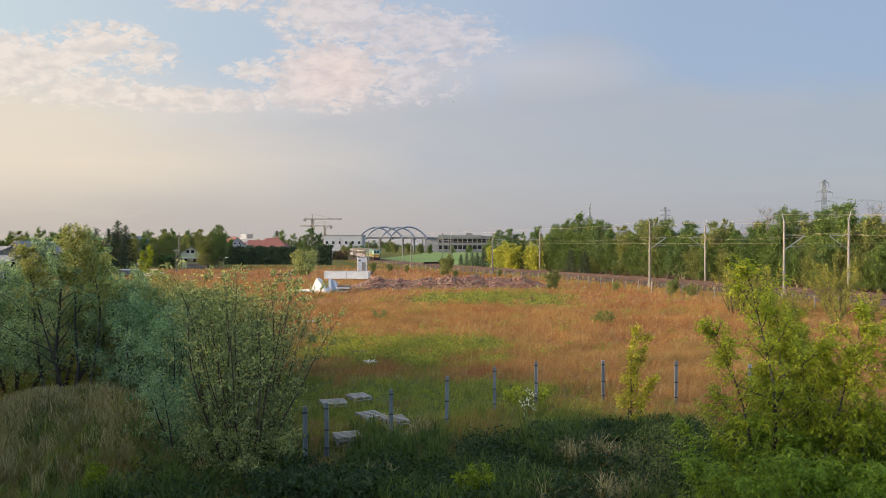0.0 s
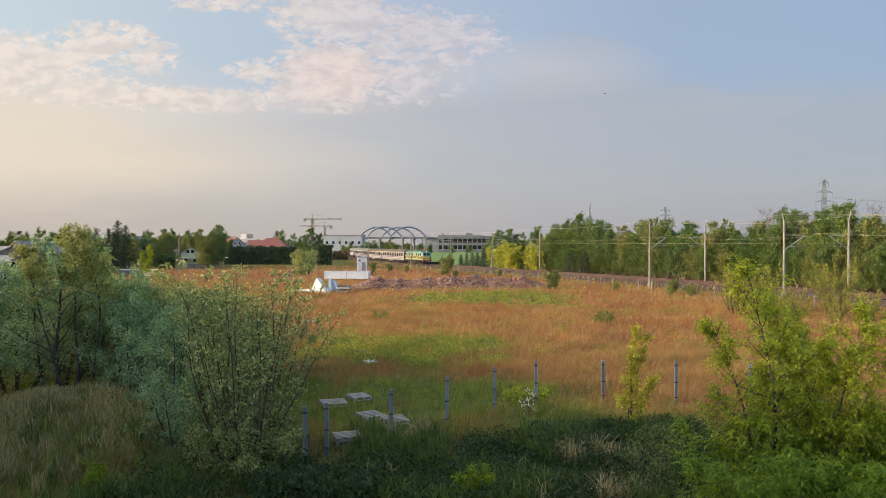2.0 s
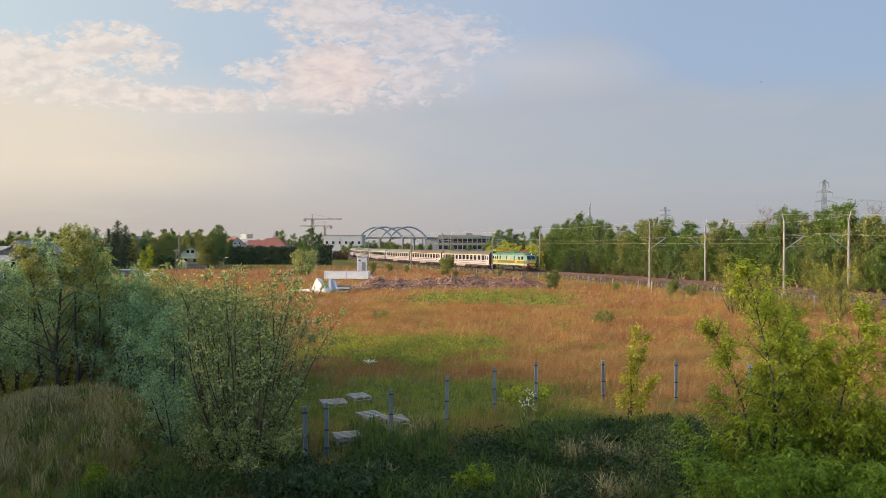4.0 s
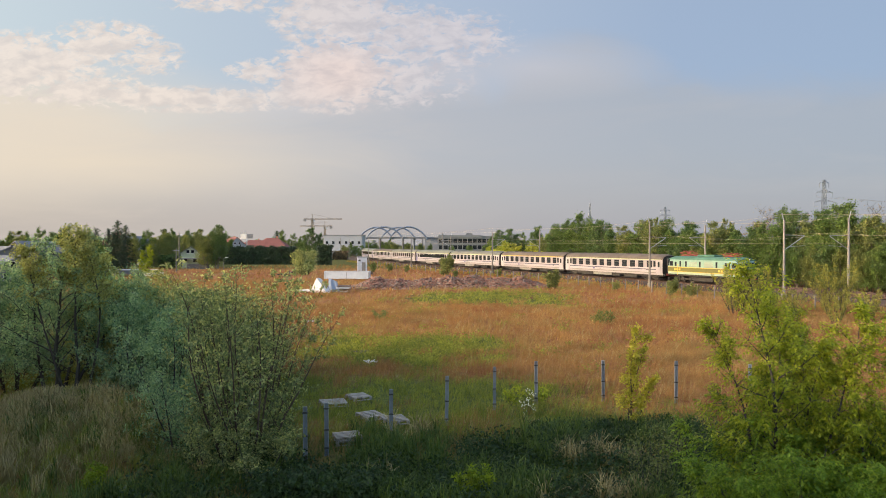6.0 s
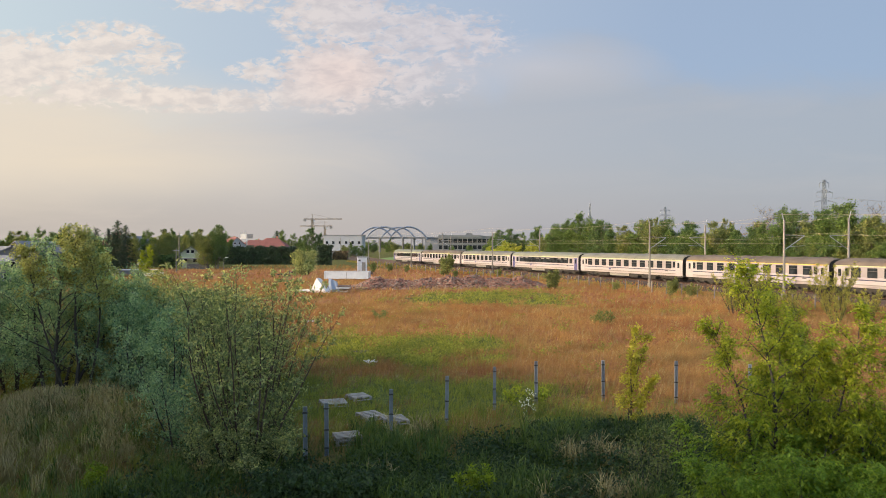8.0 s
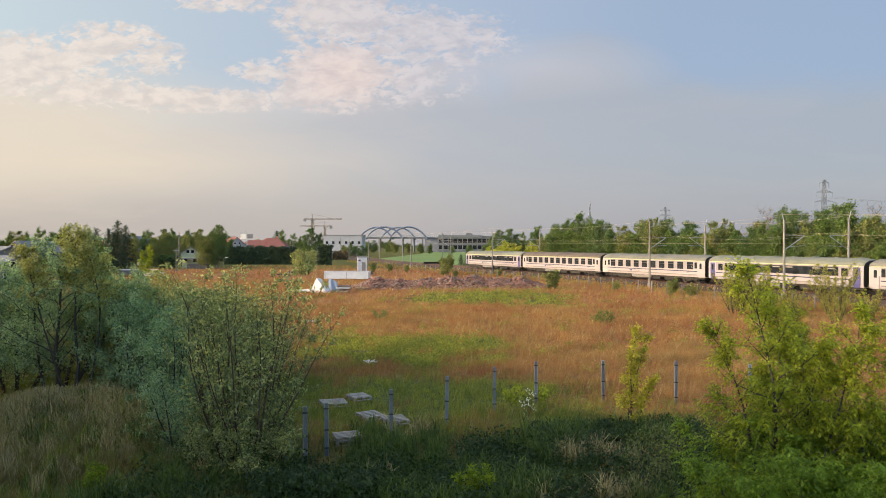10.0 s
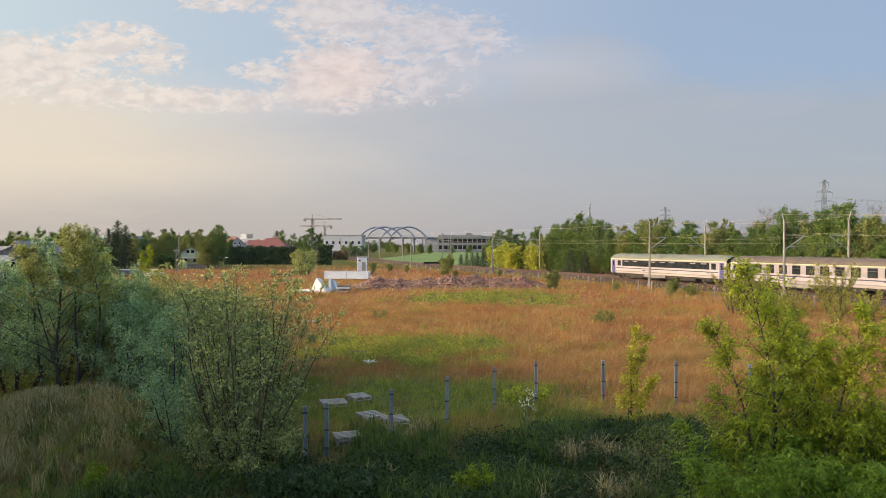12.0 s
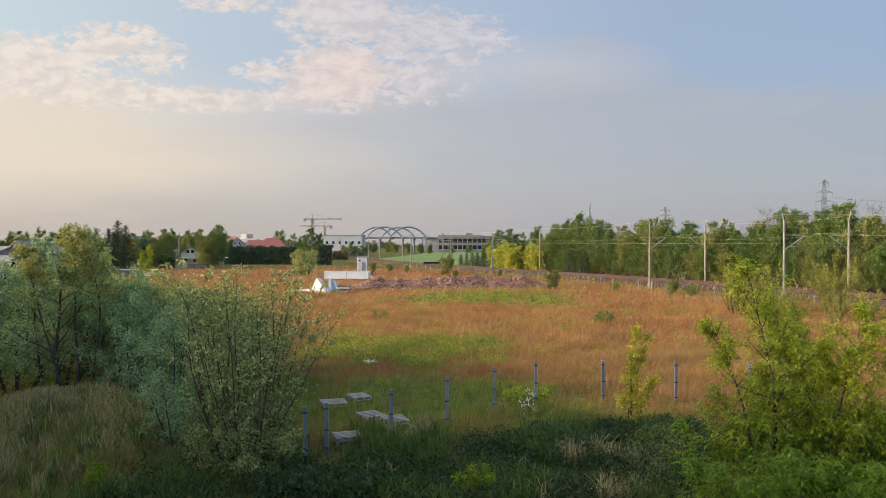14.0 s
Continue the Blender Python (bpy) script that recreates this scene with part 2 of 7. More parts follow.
# ---------------- sky backdrop: high clouds and haze, drifting slowly ----------------
def sky_dome():
    m, n, l = nodes_of("cloud_and_haze")
    n.remove(n["Principled BSDF"])
    tc = n.new("ShaderNodeTexCoord")
    sep = n.new("ShaderNodeSeparateXYZ")
    nrm = n.new("ShaderNodeVectorMath")
    nrm.operation = "NORMALIZE"
    l.new(tc.outputs["Object"], nrm.inputs[0])
    l.new(nrm.outputs[0], sep.inputs[0])
    side, up = sep.outputs[0], sep.outputs[2]            # -1..1 from west to east, height of the direction

    def calc(op, a, b=0.0, clamp=False):
        k = n.new("ShaderNodeMath")
        k.operation, k.use_clamp = op, clamp
        for i, v in enumerate((a, b)):
            if hasattr(v, "is_linked"):
                l.new(v, k.inputs[i])
            else:
                k.inputs[i].default_value = v
        return k.outputs[0]

    def step(v, a, b):
        u = calc("DIVIDE", calc("SUBTRACT", v, a), b - a, True)
        return calc("MULTIPLY", calc("MULTIPLY", u, u), calc("SUBTRACT", 3.0, calc("MULTIPLY", u, 2.0)))

    def vec_op(op, v, w):
        k = n.new("ShaderNodeVectorMath")
        k.operation = op
        l.new(v, k.inputs[0])
        k.inputs[1].default_value = w
        return k.outputs[0]

    # flat sky chart: across and height over the horizon, as tangents
    ahead = calc("MAXIMUM", sep.outputs[1], 0.2)
    across, height = calc("DIVIDE", side, ahead), calc("DIVIDE", up, ahead)
    chart = n.new("ShaderNodeCombineXYZ")
    l.new(across, chart.inputs[0])
    l.new(height, chart.inputs[1])

    def tone(r, g, b):
        return tuple((c / 255) ** 2.2 * k for c, k in zip((r, g, b), (0.835, 0.812, 0.808)))

    def field(scale, detail, rough, shift, dist=0.0, squeeze=1.0):
        t = n.new("ShaderNodeTexNoise")
        t.inputs["Scale"].default_value, t.inputs["Detail"].default_value = scale, detail
        t.inputs["Roughness"].default_value, t.inputs["Distortion"].default_value = rough, dist
        l.new(vec_op("ADD", vec_op("MULTIPLY", chart.outputs[0], (1.0, squeeze, 1.0)), shift), t.inputs["Vector"])
        return t.outputs["Fac"]

    def lobe(cx, cz, rx, rz):
        a = calc("DIVIDE", calc("SUBTRACT", across, cx), rx)
        b = calc("DIVIDE", calc("SUBTRACT", height, cz), rz)
        d = calc("ADD", calc("MULTIPLY", a, a), calc("MULTIPLY", b, b))
        return calc("SUBTRACT", 1.0, calc("POWER", d, 0.5), True)

    def lobes(rows):
        out = None
        for *where, weight in rows:
            v = calc("MULTIPLY", lobe(*where), weight)
            out = v if out is None else calc("MAXIMUM", out, v)
        return out

    spread = calc("DIVIDE", calc("ADD", across, 0.62), 1.24, True)
    # clear sky above: pale and milky on the sun's side, bluer away from it
    base = ramp(n, l, spread, [(0.0, tone(208, 224, 231)), (0.25, tone(193, 209, 224)), (0.5, tone(180, 197, 219)), (0.75, tone(162, 183, 212)), (1.0, tone(157, 179, 209))])
    # the grey sheet of cloud, its upper rim uneven
    rim = ramp(n, l, spread, [(q, (h_,) * 3) for q, h_ in ((0.0, .52), (0.12, .46), (0.32, .46), (0.42, .55), (0.5, .60), (0.56, .56), (0.60, .62), (0.66, .66), (0.71, .62), (0.80, .56), (0.92, .54), (1.0, .58))])
    rim = calc("MULTIPLY", rim, 0.4)
    wave = calc("MULTIPLY", calc("SUBTRACT", field(5.0, 6, 0.6, (3.1, 1.7, 0), 0.6, 2.2), 0.5), 0.12)
    sheet = step(calc("ADD", calc("SUBTRACT", height, rim), wave), 0.035, -0.045)
    grey = ramp(n, l, spread, [(0.0, tone(222, 214, 206)), (0.3, tone(205, 203, 205)), (0.5, tone(188, 191, 199)), (0.75, tone(175, 182, 194)), (1.0, tone(168, 177, 192))])
    low = ramp(n, l, spread, [(0.0, tone(204, 195, 186)), (0.4, tone(198, 192, 189)), (0.6, tone(184, 184, 189)), (1.0, tone(171, 177, 188))])
    grey = mix(n, l, "MIX", step(height, 0.14, 0.02), grey, low)
    base = mix(n, l, "MIX", calc("MULTIPLY", sheet, 0.93), base, grey)
    # pale rim light along the sheet's upper border, and soft long streaks inside it
    border = calc("MULTIPLY", lobes(((0.13, 0.245, 0.20, 0.05, 1.0), (0.02, 0.235, 0.14, 0.05, 0.8), (-0.24, 0.195, 0.26, 0.03, 0.7))), 0.9, True)
    base = mix(n, l, "MIX", calc("MULTIPLY", border, 0.75), base, mix(n, l, "MIX", step(across, 0.2, -0.15), tone(206, 205, 211), tone(228, 216, 211)))
    long_streak = calc("MULTIPLY", calc("SUBTRACT", field(3.2, 7, 0.6, (7.7, 2, 0.5), 0.8, 4.5), 0.47), 2.6, True)
    base = mix(n, l, "MIX", calc("MULTIPLY", calc("MULTIPLY", long_streak, sheet), 0.65), base, mix(n, l, "MIX", step(across, 0.2, -0.3), tone(186, 188, 196), tone(228, 217, 206)))
    # warm glow towards the sun's side, in drawn-out bands
    glow = lobes(((-0.66, 0.155, 0.55, 0.135, 1.0), (-0.50, 0.115, 0.50, 0.075, 0.75)))
    glow = calc("MULTIPLY", step(glow, 0.0, 0.8), calc("ADD", 0.72, calc("MULTIPLY", field(4.5, 6, 0.6, (1.5, 6, 0), 0.6, 5.0), 0.5)), True)
    base = mix(n, l, "MIX", calc("MULTIPLY", glow, 0.92), base, tone(243, 228, 206))
    # fleecy cloud: small ripples gathered into patches
    mass = lobes(((-0.585, 0.245, 0.135, 0.058, 1.15), (-0.47, 0.278, 0.10, 0.038, 0.95), (-0.405, 0.258, 0.06, 0.034, 0.7), (-0.36, 0.200, 0.22, 0.022, 0.9), (-0.50, 0.215, 0.12, 0.03, 0.9), (-0.20, 0.203, 0.10, 0.02, 0.75),
                  (-0.150, 0.235, 0.105, 0.062, 1.35), (-0.14, 0.318, 0.12, 0.062, 1.0), (-0.02, 0.285, 0.15, 0.055, 0.72), (-0.25, 0.240, 0.07, 0.022, 0.7), (-0.05, 0.225, 0.11, 0.045, 0.7), (-0.30, 0.335, 0.12, 0.02, 0.45)))
    ripple = calc("ADD", calc("MULTIPLY", field(16.0, 5, 0.62, (0.3, 0.1, 0.2), 0.6, 1.7), 0.75), calc("MULTIPLY", field(62.0, 4, 0.6, (4.0, 0, 1.0), 0.5, 1.9), 1.05))
    cover = calc("MULTIPLY", calc("ADD", calc("SUBTRACT", ripple, 0.89), calc("MULTIPLY", mass, 0.52)), 3.4, True)
    cover = calc("MULTIPLY", step(cover, 0.0, 1.0), step(mass, 0.0, 0.22))
    cloud_col = mix(n, l, "MIX", step(across, 0.06, -0.45), tone(220, 215, 219), tone(248, 235, 222))
    cloud_col = mix(n, l, "MIX", calc("MULTIPLY", lobe(-0.145, 0.235, 0.10, 0.06), 1.3, True), cloud_col, tone(247, 227, 217))
    cloud_col = mix(n, l, "MULTIPLY", 1.0, cloud_col, ramp(n, l, field(34.0, 4, 0.55, (1.2, 0, 3), 0.3, 1.9), [(0.36, (0.84, 0.85, 0.88)), (0.60, (1.05, 1.04, 1.03))]))
    col = mix(n, l, "MIX", calc("MULTIPLY", cover, 0.9), base, cloud_col)
    em = n.new("ShaderNodeEmission")
    l.new(col, em.inputs["Color"])
    em.inputs["Strength"].default_value = 0.272
    tr = n.new("ShaderNodeBsdfTransparent")
    mx = n.new("ShaderNodeMixShader")
    l.new(calc("ADD", calc("MULTIPLY", step(sep.outputs[1], -0.10, 0.30), 0.91), 0.05), mx.inputs[0])     # clear sky on the sun's side
    l.new(tr.outputs[0], mx.inputs[1])
    l.new(em.outputs[0], mx.inputs[2])
    l.new(mx.outputs[0], n["Material Output"].inputs[0])
    R, vs, fs = 4300.0, [], []
    na, ne = 64, 24
    els = [radians(-1.5 + 63.5 * i / ne) for i in range(ne + 1)]
    for e in els:
        for i in range(na):
            a = 2 * math.pi * i / na
            vs.append((R * math.cos(e) * math.sin(a), R * math.cos(e) * math.cos(a), R * math.sin(e)))
    for j in range(ne):
        for i in range(na):
            fs.append((j * na + i, j * na + (i + 1) % na, (j + 1) * na + (i + 1) % na, (j + 1) * na + i))
    ob = part_np("backdrop", vs, np.array(fs), m, None, "", True)
    ob.location = EYE
    return tagged(ob, "evening sky haze with thin fleecy clouds drifting slowly", "sky", kind="structure")


backdrop = sky_dome()


# ---------------- ground ----------------
def field_noise(x, y, s, o=0.0):
    return noise.noise(Vector((x / s + o, y / s - o, o)))


def ground_height(x, y):
    """Nearly level meadow with a low weedy bank on the near left side."""
    z = 0.10 * field_noise(x, y, 9, 3) + 0.05 * field_noise(x, y, 3, 7)
    z *= min(1.0, max(0.25, (130 - abs(y)) / 100))
    d = ((x + 12.4) / 3.3) ** 2 + ((y - 24.0) / 3.4) ** 2
    z += 0.98 * math.exp(-d)
    d = ((x + 8.1 + 0.2 * (y - 23)) / 0.9) ** 2 + ((y - 24.0) / 4.5) ** 2
    z -= 0.40 * math.exp(-d)
    d = ((x + 1) / 9.0) ** 2 + ((y - 15) / 2.5) ** 2
    z += 0.35 * math.exp(-d)
    return z


def green_share(x, y):
    """How green the grass is: 0 dry and tawny, 1 fresh green."""
    n1 = field_noise(x, y * 0.6, 9.0, 11) + 0.45 * field_noise(x, y * 0.6, 3.0, 5)
    g = -0.34 + 0.95 * n1
    for cx, cy, rx, ry, a in ((-2.5, 43, 7.0, 7.0, 2.0), (2.0, 47, 4, 4, .7), (6, 86, 12, 12, 2.6), (12, 75, 5, 4, .8), (-9, 50, 4, 8, 0.4), (-3, 31, 8, 5, .9)):
        g += a * 1.35 * max(0.0, 1.15 - ((x - cx) / rx) ** 2 - ((y - cy) / ry) ** 2) * (.72 + 1.3 * field_noise(x, y * .7, 1.9, 17))
    near = 32.6 - 0.42 * x + 2.5 * field_noise(x, y, 4, 2)
    g += 1.2 / (1 + math.exp((y - near) / 1.8))
    return min(1.0, max(0.0, g))


def ground_mat():
    m, n, l = nodes_of("meadow_soil")
    b = n["Principled BSDF"]
    at = n.new("ShaderNodeAttribute")
    at.attribute_name = "green"
    fine = noise_tex(n, l, 2.2, 6, rough=0.7)
    dry = ramp(n, l, fine, [(0.32, (0.135, 0.060, 0.028)), (0.5, (0.26, 0.125, 0.055)), (0.68, (0.37, 0.20, 0.09))])
    red = ramp(n, l, noise_tex(n, l, 0.09, 4), [(0.42, (1, 1, 1)), (0.62, (0.95, 0.70, 0.62))])
    dry = mix(n, l, "MULTIPLY", 1.0, dry, red)
    green = ramp(n, l, fine, [(0.3, (0.036, 0.045, 0.013)), (0.52, (0.085, 0.100, 0.024)), (0.72, (0.15, 0.155, 0.045))])
    l.new(mix(n, l, "MIX", at.outputs["Fac"], dry, green), b.inputs["Base Color"])
    b.inputs["Roughness"].default_value = 0.95
    b.inputs["Specular IOR Level"].default_value = 0.1
    bp = n.new("ShaderNodeBump")
    bp.inputs["Strength"].default_value, bp.inputs["Distance"].default_value = 0.8, 0.15
    l.new(noise_tex(n, l, 5.0, 5, rough=0.7), bp.inputs["Height"])
    l.new(bp.outputs[0], b.inputs["Normal"])
    return m


def ground():
    xs = np.concatenate([[-4600, -2500, -1200, -600, -300, -200, -150], np.arange(-120, 121, 1.5), [150, 200, 300, 600, 1200, 2500, 4600]])
    ys = np.concatenate([[-4600, -2000, -800, -300, -100, -40, -10], np.arange(0, 60, 0.9), np.arange(60, 181, 2.0), [200, 240, 300, 400, 600, 900, 1300, 2000, 3000, 4600]])
    vs, gs = [], []
    for y in ys:
        for x in xs:
            near = abs(x) < 130 and 0 < y < 185
            vs.append((x, y, ground_height(x, y) if near else 0.0))
            gs.append(green_share(x, y) if near else 0.9)
    k = len(xs)
    i, j = np.meshgrid(np.arange(len(ys) - 1), np.arange(k - 1), indexing="ij")
    a = (i * k + j).ravel()
    fs = np.stack([a, a + 1, a + 1 + k, a + k], 1)
    me = mesh_np("ground", vs, fs, ground_mat(), True)
    at = me.attributes.new("green", "FLOAT", "POINT")
    at.data.foreach_set("value", np.array(gs, np.float32))
    return tagged(new("ground", me), "tawny dry meadow with green patches and weedy foreground", "ground", kind="structure")


ground()


def sports_field():
    m, n, l = nodes_of("mown_turf")
    b = n["Principled BSDF"]
    l.new(ramp(n, l, noise_tex(n, l, 0.06, 5), [(0.35, (0.085, 0.145, 0.022)), (0.65, (0.12, 0.19, 0.032))]), b.inputs["Base Color"])
    b.inputs["Roughness"].default_value = 0.9
    vs = [(-31, 268, 0.25), (-12, 232, 0.25), (30, 190, 0.25), (62, 230, 0.25), (95, 560, 0.35), (-2, 640, 0.35)]
    vs += [(x, y, -0.2) for x, y, z in vs]
    fs = [(0, 1, 2, 3, 4, 5)] + [(i, i + 6, (i + 1) % 6 + 6, (i + 1) % 6) for i in range(6)]
    return tagged(new("field", mesh_np("field", vs, fs, m)), "bright green sown field beyond the railway", "field", kind="structure")


sports_field()


# ---------------- railway ----------------
def railway():
    vs, fs = strip([(-3.5, -0.1), (-2.2, 0.62), (-1.8, 0.74), (6.0, 0.74), (6.4, 0.62), (7.8, -0.1)], -420, 300)
    bed = thing("railway_track", "double railway track on rusty brown ballast", "railway track", kind="structure")
    part_np("ballast", vs, fs, BALLAST, bed)
    for off in (0.0, 4.2):
        for side in (-0.75, 0.75):
            o = off + side
            vs, fs = strip([(o - .07, .80), (o - .035, .84), (o - .035, .985), (o + .035, .985), (o + .035, .84), (o + .07, .80)], -420, 300)
            part_np("rail", vs, fs, RAIL, bed)
        bm = bmesh.new()
        add_box(bm, -0.13, 0.13, -1.3, 1.3, 0.66, 0.81)
        me = bpy.data.meshes.new("sleeper")
        bm.to_mesh(me)
        bm.free()
        me.materials.append(SLEEPER)
        for s in np.arange(-75, 45, 0.9):
            ob = new("sleeper", me)
            ob.parent = bed
            h = float(np.interp(s, TS, TH))
            p = on_track(s, off, 0)
            ob.matrix_basis = pose(p.x, p.y, 0, 0, 0, math.degrees(h))
    return bed


def mast(s, off, height, arm, lean=0.0):
    """A concrete catenary mast with a cantilever over its track; arm: +1 reaches to the far side, -1 to the near side."""
    p, h = on_track(s, off, 0.2), float(np.interp(s, TS, TH))
    t = thing("catenary_mast", "tall concrete catenary mast with steel cantilever arm beside the track", "mast", pose(p.x, p.y, p.z, 0, lean, math.degrees(h)), "catenary masts")
    bm = bmesh.new()
    add_tube(bm, (0, 0, -0.6), (0, 0, height), 0.17, 0.115, 10)
    part("pole", bm, CONCRETE, t)
    bm = bmesh.new()
    add_tube(bm, (0, 0, -0.3), (0, 0, 0.5), 0.34, 0.30, 10)
    part("footing", bm, CONCRETE, t)
    bm = bmesh.new()
    reach = 3.0 * arm
    add_tube(bm, (0, 0.1 * arm, 5.6), (0, reach, 7.2), 0.045)
    add_tube(bm, (0, 0.1 * arm, 7.3), (0, reach, 7.25), 0.035)
    add_tube(bm, (0, reach * .25, 5.95), (0, reach * 1.05, 6.05), 0.03)
    part("cantilever", bm, STEEL_GREY, t)
    bm = bmesh.new()
    add_tube(bm, (0, 0, height - .25), (0, -0.35 * arm, height + 0.85), 0.06, 0.05)
    part("feeder_arm", bm, STEEL_GREY, t)
    bm = bmesh.new()
    for k in range(3):
        add_tube(bm, (0, reach * (0.10 + .04 * k), 7.3), (0, reach * (0.12 + .04 * k), 7.3), 0.09, sides=8)
    part("insulator", bm, BARK_PALE, t)
    return t


MASTS_NEAR = [(872, 8.6), (1148, 9.4), (1385, 9.0), (728, 8.6), (652, 8.6)]
MASTS_FAR = [(955, 9.2), (1250, 9.2), (1500, 9.4), (798, 8.6), (713, 8.6), (672, 8.6)]
OFF_NEAR, OFF_FAR = -3.1, 7.3


def wire(name, pts, r, label, cat):
    cu = bpy.data.curves.new(name, "CURVE")
    cu.dimensions, cu.bevel_depth, cu.bevel_resolution = "3D", r, 1
    sp = cu.splines.new("POLY")
    sp.points.add(len(pts) - 1)
    for q, p in zip(sp.points, pts):
        q.co = (*p, 1)
    cu.materials.append(WIRE)
    return tagged(new(name, cu), label, cat)


def catenary():
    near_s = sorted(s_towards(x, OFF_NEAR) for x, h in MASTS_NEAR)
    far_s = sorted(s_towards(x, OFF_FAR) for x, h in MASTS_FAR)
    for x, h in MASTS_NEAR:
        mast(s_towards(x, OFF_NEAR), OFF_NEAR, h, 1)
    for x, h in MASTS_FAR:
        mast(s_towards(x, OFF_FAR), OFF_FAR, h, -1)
    for off, stops in ((0.0, near_s), (4.2, far_s)):
        ends = [stops[0] - 60, *stops, stops[-1] + 50, stops[-1] + 100]
        contact, bearer = [], []
        for a, b in zip(ends, ends[1:]):
            for k in range(10):
                s, u = a + (b - a) * k / 10, k / 10
                contact.append(on_track(s, off, RAIL_Z + 5.55))
                bearer.append(on_track(s, off, RAIL_Z + 6.75 - 3.0 * u * (1 - u)))
        wire("contact_wire", contact, 0.010, "thin contact wire strung over the track", "wire")
        wire("bearer_wire", bearer, 0.010, "sagging bearer wire over the track", "wire")
    for off, stops, top in ((OFF_NEAR - 0.35, near_s, 9.85), (OFF_FAR + 0.35, far_s, 9.95)):
        ends = [stops[0] - 60, *stops, stops[-1] + 50, stops[-1] + 100]
        pts = []
        for a, b in zip(ends, ends[1:]):
            for k in range(10):
                u = k / 10
                pts.append(on_track(a + (b - a) * u, off, top - 2.6 * u * (1 - u)))
        wire("feeder_wire", pts, 0.015, "feeder cable strung between mast tops", "wire")


def track_fence():
    """Low posts with a faint wire along the meadow's side of the railway."""
    bm = bmesh.new()
    add_box(bm, -0.06, 0.06, -0.06, 0.06, -0.3, 1.55, bevel=0.02)
    me = bpy.data.meshes.new("fence_post")
    bm.to_mesh(me)
    bm.free()
    me.materials.append(FENCE_WOOD)
    f = thing("fence", "row of grey concrete fence posts with rusty wire beside the railway", "fence")
    for s in np.arange(-140, 40, 3.0):
        p = on_track(s, -9.6, 0)
        ob = new("fence_post", me)
        ob.parent = f
        ob.matrix_basis = pose(p.x, p.y, ground_height(p.x, p.y), random.uniform(-2, 2), random.uniform(-2, 2), math.degrees(float(np.interp(s, TS, TH))) + random.uniform(-5, 5))
    for z in (0.5, 1.0, 1.4):
        cu = bpy.data.curves.new("strand", "CURVE")
        cu.dimensions, cu.bevel_depth, cu.bevel_resolution = "3D", 0.006, 0
        sp = cu.splines.new("POLY")
        pts = [on_track(s, -9.6, z) for s in np.arange(-140, 40, 3.0)]
        sp.points.add(len(pts) - 1)
        for q, p in zip(sp.points, pts):
            q.co = (*p, 1)
        cu.materials.append(RAIL)
        ob = new("strand", cu)
        ob.parent = f


railway()
catenary()
track_fence()


# ---------------- the house behind the camera, whose roof shades the foreground ----------------
def shading_house():
    """Beside the viewpoint, on the sun's side. Its eaves run along X + 0.83 Y's normal, so that the evening sun leaves the meadow lit beyond it."""
    d = Vector((1, -0.83, 0)).normalized()
    nrm = Vector((0.83, 1, 0)).normalized()
    base = nrm * (-4.0 / math.hypot(0.83, 1))
    top = 0.294 * (32.2 + 4.0)
    vs = []
    for a, b in ((-48, 0), (-4, 0), (-4, -10), (-48, -10)):
        p = base + d * a + nrm * b
        vs += [(p.x, p.y, -0.1), (p.x, p.y, top)]
    fs = [(0, 1, 3, 2), (2, 3, 5, 4), (4, 5, 7, 6), (6, 7, 1, 0), (1, 7, 5, 3), (0, 2, 4, 6)]
    return tagged(new("building", mesh_np("building", vs, fs, WALL_PALE)), "plain pale rendered block beside the viewpoint", "building", kind="structure")


shading_house()
# ---------------- the train ----------------
HALF_W = 1.41


def body_outline(base=0.86, eave=3.12, top=3.95):
    """Half-round roof over upright sides, as (y, z)."""
    side = [(-HALF_W + 0.10, base), (-HALF_W, base + 0.25), (-HALF_W, 2.2), (-HALF_W + 0.03, eave)]
    arc = [(-1.27, eave + 0.30), (-1.05, eave + 0.52), (-0.70, eave + 0.70), (-0.3, top - .03), (0, top)]
    return side, arc


def mirrored(pts):
    return pts + [(-y, z) for y, z in reversed(pts) if abs(y) > 1e-6]


def bogie(parent, x, wheel_r=0.46, base=2.5, axles=2):
    bm = bmesh.new()
    for y in (-1.05, 1.05):
        add_box(bm, x - base / 2 - .45, x + base / 2 + .45, y - .07, y + .07, 0.42, 0.66, bevel=.03)
        for k in range(axles):
            ax = x - base / 2 + base * k / (axles - 1)
            add_box(bm, ax - .2, ax + .2, y - .14, y + .14, 0.3, 0.62, bevel=.03)
        add_box(bm, x - .3, x + .3, y - .15, y + .15, 0.3, 0.78, bevel=.03)
    add_box(bm, x - .25, x + .25, -1.1, 1.1, 0.45, 0.72)
    b = part("bogie", bm, CHASSIS, parent, "dirty dark bogie frame")
    for k in range(axles):
        ax = x - base / 2 + base * k / (axles - 1)
        bm = bmesh.new()
        for y in (-0.78, 0.78):
            add_tube(bm, (ax, y - .07, wheel_r), (ax, y + .07, wheel_r), wheel_r, sides=20)
        add_tube(bm, (ax, -.8, wheel_r), (ax, .8, wheel_r), .08)
        part("wheelset", bm, STEEL_WHEEL, b, "worn steel wheelset")
    return b


